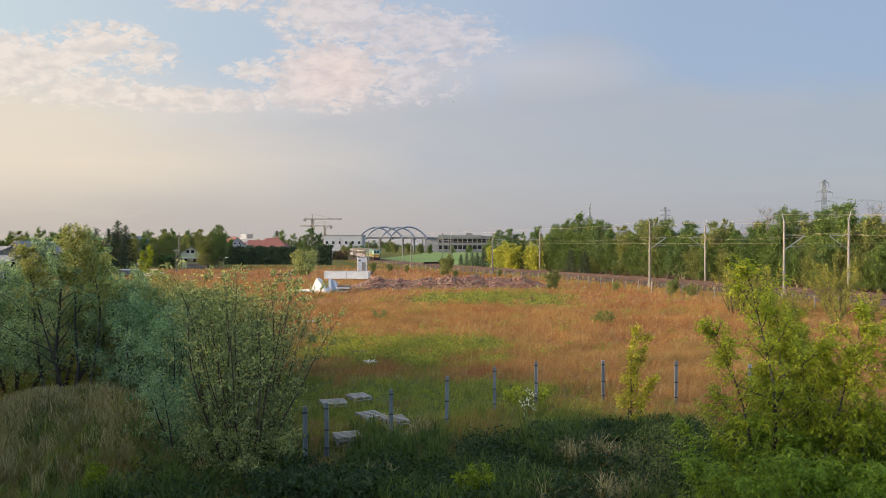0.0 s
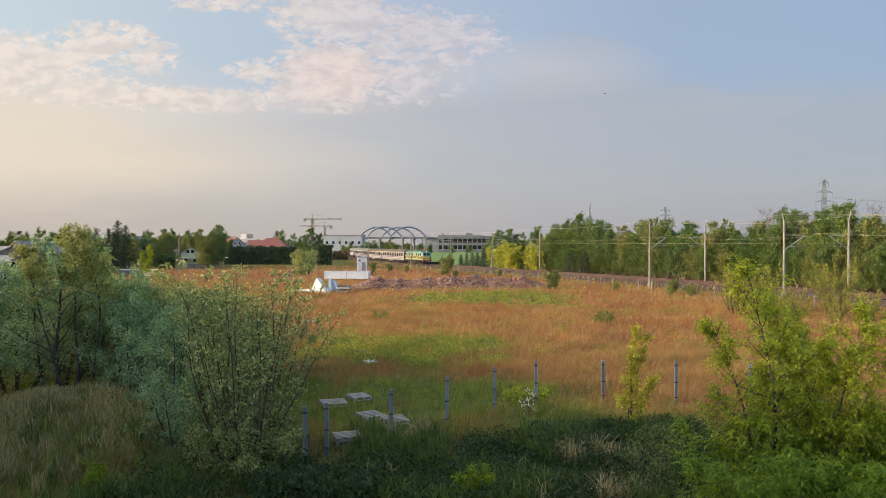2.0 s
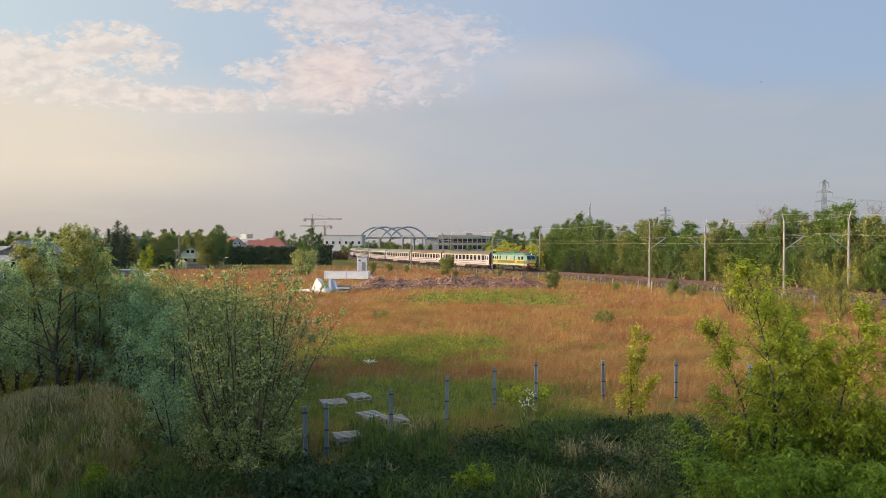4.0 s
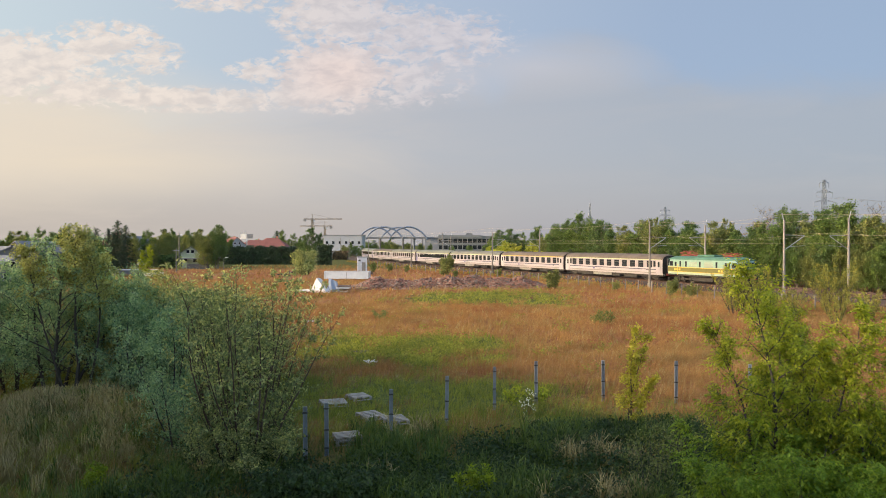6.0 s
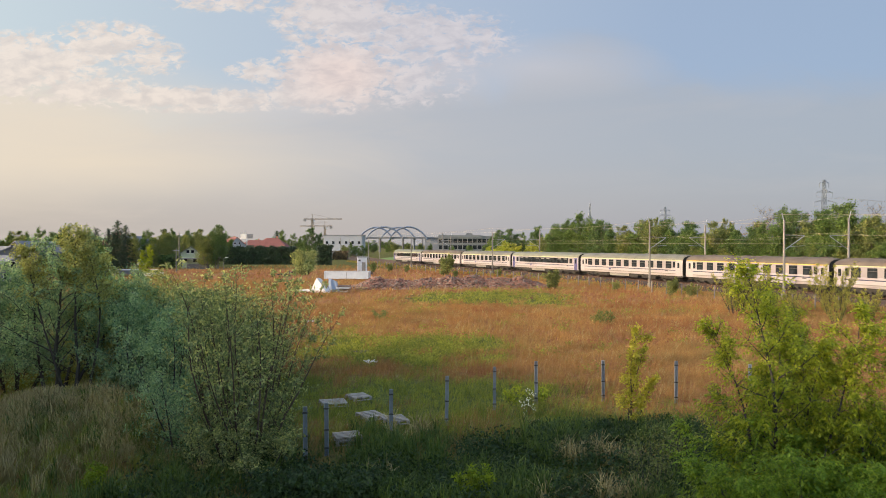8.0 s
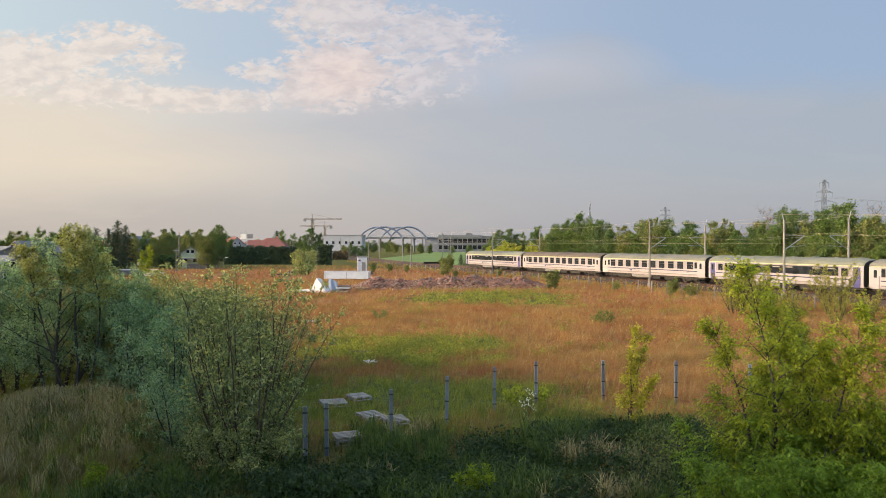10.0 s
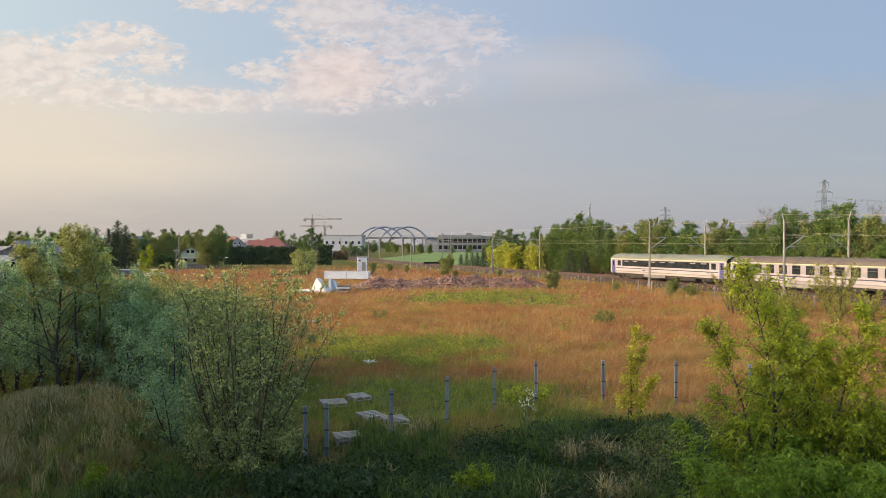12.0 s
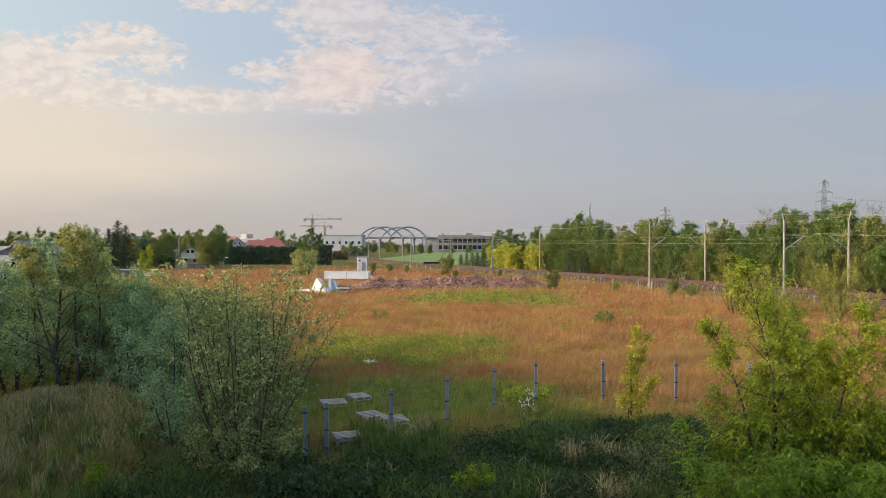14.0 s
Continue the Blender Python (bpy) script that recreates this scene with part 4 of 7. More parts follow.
def tube_path(path, r0, r1, sides=6):
    """Vertices and quads of a tapered, bent tube."""
    path = np.asarray(path, float)
    k = len(path)
    d = unit(np.gradient(path, axis=0))
    ref = np.array([0.31, 0.95, 0.05])
    u = unit(np.cross(d, ref))
    v = np.cross(d, u)
    r = np.linspace(r0, r1, k)[:, None, None]
    ang = np.linspace(0, 2 * np.pi, sides, endpoint=False)
    ring = path[:, None, :] + r * (np.cos(ang)[None, :, None] * u[:, None, :] + np.sin(ang)[None, :, None] * v[:, None, :])
    vs = ring.reshape(-1, 3)
    i, j = np.meshgrid(np.arange(k - 1), np.arange(sides), indexing="ij")
    a, b = i * sides + j, i * sides + (j + 1) % sides
    fs = np.stack([a, b, b + sides, a + sides], -1).reshape(-1, 4)
    return vs, fs


def joined(pieces):
    vs, fs, o = [], [], 0
    for v, f in pieces:
        vs.append(v)
        fs.append(f + o)
        o += len(v)
    return np.concatenate(vs), np.concatenate(fs)


def bent(rng, a, d, length, k=6, wander=0.12, lift=0.0):
    """A wandering path from a in direction d."""
    p, d = [np.array(a, float)], unit(np.array(d, float))
    for _ in range(k - 1):
        d = unit(d + rng.normal(size=3) * wander + np.array([0, 0, lift]))
        p.append(p[-1] + d * length / (k - 1))
    return np.array(p)


def compound(rng, pts, out, size, aspect, pairs):
    """Feathered leaves: drooping leaflets in pairs along a short stalk at each point."""
    k = len(pts)
    axis = unit(out + rng.normal(size=(k, 3)) * .55 + np.array([0, 0, -.25]))
    side = unit(np.cross(axis, np.array([0, 0, 1.0])) + rng.normal(size=(k, 3)) * .15)
    vs = []
    for j in range(pairs * 2 + 1):
        u = (j // 2 + .6) / (pairs + .6)
        hand = 0.0 if j == pairs * 2 else (1 if j % 2 else -1)
        s = size * rng.uniform(.7, 1.25, (k, 1))
        a = pts + axis * size * 1.7 * u + np.array([0, 0, -.25]) * size * u * u
        along = unit(axis * (.55 + .5 * (hand == 0)) + side * hand + np.array([0, 0, -.55]) + rng.normal(size=(k, 3)) * .22)
        wide = unit(np.cross(along, np.array([0, 0, 1.0]) + rng.normal(size=(k, 3)) * .35)) * s * aspect * .5
        fold = np.cross(along, wide) * .35
        vs.append(np.stack([a, a + along * s * .42 + wide + fold, a + along * s, a + along * s * .42 - wide + fold], 1))
    vs = np.concatenate(vs).reshape(-1, 3)
    i = np.arange(len(vs) // 4)[:, None] * 4
    return vs, np.concatenate([i + np.array([[0, 1, 2]]), i + np.array([[0, 2, 3]])], 0)


def plant(name, label, category, seed, stems, limbs, leaves, leaf, leaf_size, aspect, bark=None, droop=0.3, clump=0.25, bare=0.25, group="", limb_len=1.0, rise=0.35, twigs=4, top_thin=0.0, pairs=0, fuzz=0.16):
    """A tree or shrub. stems: rows of (x, y, z, dx, dy, dz, length, radius); limbs per stem; leaves in all."""
    rng = np.random.default_rng(seed)
    t = thing(name, label, category, None, group)
    wood, spots = [], []
    for x, y, z, dx, dy, dz, ln, r in stems:
        path = bent(rng, (x, y, z), (dx, dy, dz), ln, 9, 0.07, 0.03)
        wood.append(tube_path(path, r, r * .07, 7))
        for i in range(limbs):
            u = bare + (0.97 - bare) * (i + rng.uniform(0, 1)) / limbs
            q = u * 8
            k = int(q)
            a = path[k] + (path[min(k + 1, 8)] - path[k]) * (q - k)
            az = i * 2.4 + rng.uniform(-.5, .5) + seed
            fall = (1 - u) ** 0.6 * (0.55 + 0.45 * min(1, (u - bare + .15) / .3))
            l2 = limb_len * ln * 0.42 * (0.25 + fall) * rng.uniform(.7, 1.25)
            d = np.array([math.cos(az), math.sin(az), rise + .5 * u])
            lp = bent(rng, a, d, l2, 6, 0.16, 0.06)
            wood.append(tube_path(lp, r * .32 * (1.1 - u * .7), r * .05, 5))
            weight = 1.0 - top_thin * u
            for j in range(1, 6):
                spots.append((lp[j], l2 * fuzz + clump * .5, weight * (0.5 + .1 * j)))
            for j in range(twigs):
                b = lp[2 + j % 4]
                tp = bent(rng, b, rng.normal(size=3) + np.array([0, 0, .25]) + unit(d) * .8, l2 * rng.uniform(.3, .6), 4, .2, .05)
                wood.append(tube_path(tp, r * .10, r * .03, 4))
                for q_ in tp[1:]:
                    spots.append((q_, clump, weight))
        for q_ in (-1, -1, -2, -2, -3):
            spots.append((path[q_], clump, 2.2))
    w = np.array([s[2] for s in spots])
    w = w * rng.uniform(0.25, 1.75, len(w))
    pick = rng.choice(len(spots), leaves, p=w / w.sum())
    c = np.array([s[0] for s in spots])[pick]
    rad = np.array([s[1] for s in spots])[pick][:, None]
    pts = c + rng.normal(size=(leaves, 3)) * rad * np.array([.62, .62, .55])
    pts[:, 2] = np.maximum(pts[:, 2], 0.05)
    v, f = joined(wood)
    part_np("trunk", v, f, bark or BARK, t, smooth=True)
    if pairs:
        v, f = compound(rng, pts, unit(pts - pts.mean(0)) * [1, 1, .4], leaf_size, aspect, pairs)
    else:
        v, f = leaf_quads(rng, pts, leaf_size, aspect, droop)
    part_np("crown", v, f, leaf, t)
    return t


def fan(n, r, length, radius, lean, seed, up=1.0):
    """Stems of a many-stemmed shrub, fanning out from one root."""
    rng = random.Random(seed)
    rows = []
    for i in range(n):
        a = i * 2.4 + rng.uniform(-.4, .4)
        k = lean * rng.uniform(.2, 1)
        rows.append((r * math.cos(a), r * math.sin(a), -0.1, k * math.cos(a), k * math.sin(a), up, length * rng.uniform(.75, 1.05), radius * rng.uniform(.6, 1)))
    return rows


def at(px, d, dz=0.0):
    """The place on the ground in the plan's direction px, d metres deep."""
    x = (px - 784) / 1279 * d
    return x, d, (ground_height(x, d) if d < 180 else 0.0) + dz


def put(t, px, d, turn=0.0, scale=1.0, sx=1.0):
    x, y, z = at(px, d)
    t.matrix_basis = pose(x, y, z - .05, 0, 0, turn) @ Matrix.Diagonal((scale * sx, scale * sx, scale, 1))
    return t


# the near trees and shrubs
t = plant("tree", "grey-green willow tree with dark forked trunks and sunlit top", "tree", 3,
          [(0, 0, -.1, .05, 0, 1, 6.6, .11), (-.3, .1, -.1, -.33, .1, 1, 5.4, .085), (.3, 0, -.1, .30, .15, 1, 5.4, .08), (0, .4, -.1, -.1, .4, 1, 6.2, .09)],
          21, 30000, LEAF_WILLOW, 0.105, 0.42, clump=0.11, bare=0.25, limb_len=.88, fuzz=.07)
put(t, 98, 27.5, 0, .985)
t = plant("tree", "leafy grey-green willow at the meadow's edge", "tree", 21,
          [(0, 0, -.1, -.1, 0, 1, 5.2, .09), (.4, 0, -.1, .2, .1, 1, 4.8, .08), (-.5, .1, -.1, -.35, 0, 1, 4.8, .08)],
          13, 11000, LEAF_WILLOW, 0.115, 0.4, clump=0.26, bare=0.06, limb_len=.75)
put(t, -40, 30.0, 40)
put(copy_thing(t, Matrix()), 28, 31.5, 200, 1.04)
t = plant("shrub", "dense bluish green willow shrub", "shrub", 8, fan(9, .25, 4.6, .055, .40, 4), 10, 12000, LEAF_WILLOW, 0.12, 0.42, clump=0.16, bare=0.05, limb_len=.7)
put(t, 250, 30.0, 0, 1.05)
put(copy_thing(t, Matrix()), 232, 27.0, 80, .90)
put(copy_thing(t, Matrix()), 298, 25.2, 210, .80)
t = plant("shrub", "tall thin willow shrub with upright twiggy tops", "shrub", 31, fan(6, .2, 4.4, .04, .32, 9), 8, 5200, LEAF_OLIVE, 0.10, 0.40, clump=0.20, bare=0.15, limb_len=.6)
put(t, 215, 33.5, 0, 1.0)
t = plant("shrub", "large spreading willow shrub with feathery upright stems", "shrub", 12, fan(26, .45, 5.8, .045, .40, 2), 12, 19000, LEAF_WARM, 0.10, 0.45, clump=0.055, bare=0.07, limb_len=.42, rise=.75, top_thin=.62, bark=BARK_BROWN, fuzz=.045)
put(t, 432, 20.3, 0, 1.03)
t = plant("shrub", "low willow shrub with dense grey-green leaves", "shrub", 17, fan(10, .3, 3.0, .04, .7, 5), 9, 9500, LEAF_WILLOW, 0.09, 0.36, clump=0.18, bare=0.08, limb_len=.6)
put(t, 335, 21.6, 0, 1.05)
for px, d, a, s_ in ((10, 36, 40, .75), (60, 37, 90, .7), (112, 36, 160, .75), (160, 35, 220, .8), (205, 34, 280, .8), (-30, 35, 10, .9)):
    put(copy_thing(t, Matrix()), px, d, a, s_)
t = plant("shrub", "low scrubby willow at the foot of the bank", "shrub", 19, fan(9, .3, 2.2, .03, .8, 6), 9, 6500, LEAF_WARM, 0.085, 0.42, clump=0.08, bare=0.08, limb_len=.6, fuzz=.06)
put(t, 455, 19.2, 0, .82)
put(copy_thing(t, Matrix()), 392, 19.8, 110, .85)
w1 = plant("shrub", "pale green willow shrub at the meadow's edge", "shrub", 33, fan(11, .35, 4.6, .04, .45, 11), 10, 9000, LEAF_WARM, 0.115, 0.42, clump=0.15, bare=0.08, limb_len=.62, top_thin=.4)
put(w1, 300, 31, 0, 1.14)
for px, d, a, s_ in ((352, 30, 70, 1.02), (392, 33, 140, 1.0), (330, 37, 260, 1.0), (20, 34, 30, 1.15), (455, 31, 90, .75)):
    put(copy_thing(w1, Matrix()), px, d, a, s_)
# shrubs whose golden evening light is in the leaf colour
w2 = plant("shrub", "olive green willow shrub with low sunlight put into its leaf colour", "shrub", 35, fan(11, .35, 4.6, .04, .45, 11), 10, 13000, LEAF_SUN_TONE, 0.11, 0.42, clump=0.22, bare=0.08, limb_len=.62)
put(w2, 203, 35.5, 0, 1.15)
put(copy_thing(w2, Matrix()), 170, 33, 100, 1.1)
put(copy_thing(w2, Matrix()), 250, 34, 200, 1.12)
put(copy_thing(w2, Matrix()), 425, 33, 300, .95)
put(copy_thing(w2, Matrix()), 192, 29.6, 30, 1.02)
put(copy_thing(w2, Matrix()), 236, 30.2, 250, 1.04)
# added tree, leafy only at the top, coloured as the willow's sunlit crown
t = plant("tree", "added young willow tree whose gold-green top is coloured as sunlit", "tree", 37,
          [(0, 0, -.1, 0, 0, 1, 6.8, .08), (.3, 0, -.1, .16, 0, 1, 6.2, .06), (-.3, .1, -.1, -.18, 0, 1, 6.3, .06)], 15, 9500, LEAF_SUN_TONE, 0.105, 0.42, clump=0.12, bare=0.64, limb_len=.50, rise=.7, fuzz=.09)
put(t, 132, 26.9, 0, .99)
t = plant("tree", "young box elder with fresh yellow-green leaves", "tree", 5,
          [(0, 0, -.1, -.06, 0, 1, 6.0, .06), (-.1, .1, -.1, -.13, .1, 1, 5.0, .045), (.15, -.1, -.1, .10, -.1, 1, 5.3, .045), (-.1, .3, -.1, .05, .30, 1, 5.0, .045), (.2, 0, -.1, .22, 0, 1, 4.5, .04)],
          24, 6200, LEAF_BRIGHT, 0.085, 0.40, clump=0.07, bare=0.14, limb_len=.46, rise=.65, pairs=2, fuzz=.07)
put(t, 1388, 14.3, 0, .99)
t = plant("tree", "bushy box elder with fresh green leaves and several stems", "tree", 6,
          [(0, 0, -.1, .02, 0, 1, 5.7, .055), (.2, .1, -.1, .22, .1, 1, 5.2, .045), (-.2, -.1, -.1, -.20, -.1, 1, 4.7, .045), (.1, .2, -.1, .36, .2, 1, 4.9, .04)],
          22, 4800, LEAF_BRIGHT, 0.085, 0.40, clump=0.07, bare=0.14, limb_len=.48, rise=.65, pairs=2, fuzz=.07)
put(t, 1512, 14.6, 60, .97)
put(copy_thing(t, Matrix()), 1640, 14.8, 190, 1.02)
# the low growth's shade is put into its leaf colour
t = plant("shrub", "leafy low box elder growth in a shade-toned green", "shrub", 61, fan(9, .3, 2.9, .03, .75, 8), 10, 3000, LEAF_BRIGHT_SHADE, 0.085, 0.40, clump=0.09, bare=0.10, limb_len=.60, pairs=2, fuzz=.09)
put(t, 1322, 14.3, 0, 1.08)
for px, d, a, s_ in ((1440, 13.0, 130, 1.0), (1530, 13.2, 250, 1.1), (1390, 13.6, 300, 1.05), (1480, 14.0, 30, 1.25)):
    put(copy_thing(t, Matrix()), px, d, a, s_)
t = plant("sapling", "slender young tree with golden-green leaves", "sapling", 41, [(0, 0, -.1, .02, 0, 1, 3.75, .03), (-.12, 0, -.1, -.10, 0, 1, 3.5, .025), (.1, 0, -.1, .28, 0, 1, 2.3, .02)], 15, 3300, LEAF_AMBER, 0.10, 0.5, clump=0.08, bare=0.10, limb_len=.42, rise=1.3, twigs=2, fuzz=.1)
put(t, 1119, 25.3)
t = plant("sapling", "small bright green sapling among weeds", "sapling", 43, fan(5, .1, 1.25, .014, .5, 3), 8, 1150, LEAF_BRIGHT, 0.13, 0.42, clump=0.10, bare=0.2, limb_len=.6)
put(t, 842, 17.4, 0, .82)
put(copy_thing(t, Matrix()), 165, 18.4, 80, .7)
t = plant("shrub", "small shrub with loose white blossom", "shrub", 44, fan(4, .08, 1.3, .012, .3, 3), 6, 75, BLOSSOM, 0.065, 0.8, clump=0.10, bare=0.35, limb_len=.5)
put(t, 927, 26.2)
t = plant("shrub", "small yellow-green shrub in the grass", "shrub", 45, fan(5, .1, 1.0, .012, .6, 3), 6, 450, LEAF_BRIGHT, 0.10, 0.5, clump=0.09, bare=0.2, limb_len=.6)
put(t, 914, 28.5)
put(copy_thing(t, Matrix()), 960, 29.0, 90, .9)
t2 = plant("shrub", "round green shrub standing in the dry grass", "shrub", 46, fan(8, .3, 1.2, .015, 1.1, 3), 6, 900, LEAF_OLIVE, 0.16, 0.5, clump=0.16, bare=0.15, limb_len=.7)
put(t2, 1066, 58)
put(copy_thing(t2, Matrix()), 672, 62, 70, .7)
t = plant("shrub", "pale green weedy shrub on the bank", "shrub", 47, fan(9, .25, 1.7, .014, .7, 3), 7, 800, LEAF_OLIVE, 0.075, 0.45, clump=0.11, bare=0.2, limb_len=.6)
for px, d, a, s in ((1165, 19.3, 0, 1.0), (1200, 20.5, 90, .9), (1150, 17.6, 200, .9)):
    put(t if px == 1165 else copy_thing(t, Matrix()), px, d, a, s)

# broom-like bushes near the railway
b1 = plant("shrub", "broom-like bush with upright olive twigs", "shrub", 51, fan(16, .5, 4.6, .04, .45, 7), 10, 7000, LEAF_BROOM, 0.15, 0.28, clump=0.10, bare=0.1, limb_len=.36, rise=2.0, fuzz=.08)
put(b1, 1303, 66, 0, 1.0)
for px, d, a, s in ((1340, 68, 50, 1.0), (1476, 66, 120, 1.06), (1400, 62, 10, .62), (1535, 60, 80, .62), (1480, 58, 70, .5)):
    put(copy_thing(b1, Matrix()), px, d, a, s)
b2 = plant("shrub", "leafy green bush beside the railway fence", "shrub", 52, fan(9, .4, 2.9, .03, .5, 7), 8, 2600, LEAF_OLIVE, 0.22, 0.45, clump=0.2, bare=0.1, limb_len=.5, rise=.9)
put(b2, 977, 103, 0, 1.0)
for px, d, a, s in ((1190, 90, 30, .8), (790, 150, 60, 1.55), (882, 142, 10, .6), (1225, 88, 100, .6), (806, 142, 20, .5), (690, 170, 0, .7), (720, 168, 50, .6), (1090, 101, 60, .5), (660, 165, 30, .8)):
    put(copy_thing(b2, Matrix()), px, d, a, s)
b3 = plant("shrub", "rounded grey-green willow bush on the meadow", "shrub", 53, fan(13, .6, 5.4, .06, .6, 7), 9, 9500, LEAF_WARM, 0.24, 0.42, clump=0.30, bare=0.06, limb_len=.6)
put(b3, 540, 150, 0, 1.0)

# ---------------- woods and garden trees further off ----------------
KINDS = []
for i, (lf, ht, lean) in enumerate(((LEAF_FAR, 10.5, .2), (LEAF_FAR, 11, .35), (LEAF_OLIVE, 11, .2), (LEAF_DARK, 10.5, .3), (LEAF_OLIVE, 10, .4), (LEAF_FAR, 11.5, .15))):
    KINDS.append(plant("tree", ("broad green tree with dense spring leaves", "full-crowned green tree beside the railway", "olive green birch with light crown", "dark green dense tree", "yellowish olive tree with open crown", "tall green tree with uneven crown")[i], "tree", 70 + i,
                       [(0, 0, -.2, 0, 0, 1, ht, .20), (.3, 0, -.2, lean, .1, 1, ht * .85, .13), (-.3, .2, -.2, -lean, -.2, 1, ht * .85, .13)],
                       15, 17000, lf, 0.23, 0.58, clump=0.38, bare=0.12, limb_len=.72, twigs=3, bark=BARK_PALE, group="trees beyond the railway"))
    KINDS[-1].matrix_basis = pose(0, -60 - 12 * i, 0)
GOLD_BUSH = plant("tree", "golden green small tree in spring leaf", "tree", 80, fan(6, .3, 6.0, .07, .3, 7), 9, 3600, LEAF_GOLD, 0.36, 0.55, clump=0.35, bare=0.1, limb_len=.6)


def spruce(seed, label, h=8.0, r=1.7):
    rng = np.random.default_rng(seed)
    t = thing("spruce", label, "conifer", None, "conifers")
    wood = [tube_path(np.array([[0, 0, -.1], [0, 0, h * .5], [0, 0, h]]), .12, .02, 6)]
    pts = []
    for i in range(int(h * 7)):
        u = (i + rng.uniform()) / (h * 7)
        z = h * (0.06 + .93 * u)
        ln = r * (1 - u) ** .85 * rng.uniform(.7, 1.1) + .1
        a = i * 2.4
        d = np.array([math.cos(a), math.sin(a), -0.25])
        p = np.array([[0, 0, z], d * ln * .5 + [0, 0, z], d * ln + [0, 0, z + .05]])
        wood.append(tube_path(p, .03, .01, 4))
        k = int(14 + 34 * ln)
        s = rng.uniform(.15, 1.0, k)[:, None]
        pts.append(d * ln * s + [0, 0, z] + rng.normal(size=(k, 3)) * [.16, .16, .10])
    v, f = joined(wood)
    part_np("trunk", v, f, BARK, t)
    v, f = leaf_quads(rng, np.concatenate(pts), .30, .30, .8)
    part_np("crown", v, f, NEEDLE, t)
    return t


SPRUCE = spruce(90, "dark spruce with drooping branches")


def poplar_like(px, d, top, kind, sx=1.0, turn=0.0):
    """Puts a copy of a far tree so that its top reaches the height top above the ground."""
    src = KINDS[kind]
    x, y, z = at(px, d)
    k = top / (11.6 if kind in (1, 2, 5) else 11.0)
    return copy_thing(src, pose(x, y, -.1, 0, 0, turn) @ Matrix.Diagonal((k * sx, k * sx, k, 1)))


def height_for(py, d):
    return 6.4 + (433 - py) * d / 1279


ROW = [(968, 404, 2), (985, 398, 1), (1004, 392, 0), (1026, 380, 5), (1048, 390, 1), (1068, 388, 3), (1090, 402, 0), (1112, 396, 2), (1132, 392, 1),
       (1152, 384, 2), (1174, 390, 5), (1200, 408, 0), (1226, 404, 1), (1250, 408, 4), (1278, 388, 2), (1300, 402, 0), (1326, 400, 3), (1352, 396, 0),
       (1384, 369, 1), (1412, 369, 3), (1436, 384, 4), (1462, 392, 0), (1482, 362, 5), (1512, 376, 1), (1540, 372, 4), (1566, 380, 2), (1600, 370, 0)]
rr = random.Random(4)
for px, py, k in ROW:
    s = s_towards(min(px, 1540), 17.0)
    d = on_track(s, 17.0 + rr.uniform(-2, 3)).y
    poplar_like(px, d, height_for(py, d), k, rr.uniform(.85, 1.05), rr.uniform(0, 360))
    d2 = d - rr.uniform(3, 5)
    poplar_like(px + rr.uniform(4, 16), d2, height_for(rr.uniform(425, 445), d2), rr.randrange(6), 1.15, rr.uniform(0, 360))
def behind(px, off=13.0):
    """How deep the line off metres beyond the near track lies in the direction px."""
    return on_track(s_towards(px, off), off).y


for px, py, d in ((816, 450, behind(816)), (836, 446, behind(836)), (856, 438, behind(856)), (920, 432, behind(920)), (1010, 440, behind(1010, 12)), (1035, 445, behind(1035, 12)), (845, 446, behind(845, 16))):
    x, y, z = at(px, d)
    k = height_for(py, d) / 8.0
    copy_thing(SPRUCE, pose(x, y, -.1, 0, 0, px) @ Matrix.Diagonal((k * 1.8, k * 1.8, k, 1)))
for px, py, d in ((885, 431, behind(885, 15)), (903, 426, behind(903, 15)), (935, 432, behind(935, 14)), (950, 440, behind(950, 12)), (872, 440, behind(872, 18)), (866, 436, 250), (905, 440, behind(905, 11)), (945, 430, behind(945, 18))):
    x, y, z = at(px, d)
    k = height_for(py, d) / 6.2
    copy_thing(GOLD_BUSH, pose(x, y, -.1, 0, 0, px * 7) @ Matrix.Diagonal((k, k, k, 1)))
BARE = plant("tree", "half-bare tree with brownish budding twigs", "tree", 95, [(0, 0, -.2, 0, 0, 1, 11, .18), (.2, 0, -.2, .3, 0, 1, 9.5, .12), (-.2, 0, -.2, -.3, .1, 1, 9.5, .12)], 16, 1300, BROWNISH, 0.20, 0.4, clump=0.5, bare=0.25, limb_len=.75, twigs=6)
put(BARE, 1368, behind(1368, 21), 0, height_for(366, behind(1368, 21)) / 11.3)
for px, py in ((1436, 376), (1562, 360), (1355, 380)):
    d = behind(min(px, 1540), 22)
    put(copy_thing(BARE, Matrix()), px, d, px * 3, height_for(py, d) / 11.3)
for px, py in ((1278, 382), (1291, 388), (1160, 381)):
    d = behind(px, 20)
    poplar_like(px, d, height_for(py, d), 2, .36, px)
# middle distance, to the left of the railway and along the skyline
GARDEN_TREES = [(25, 416, 190, 3), (70, 404, 180, 1), (128, 412, 200, 2), (165, 430, 160, 1), (262, 408, 260, 1), (262, 412, 210, 0), (272, 424, 190, 2), (310, 407, 265, 0), (325, 412, 230, 4), (384, 397, 188, 3), (398, 411, 270, 1), (398, 424, 260, 1), (480, 420, 420, 0), (535, 420, 300, 0), (570, 424, 262, 0), (870, 420, 340, 0), (905, 404, 310, 3)]
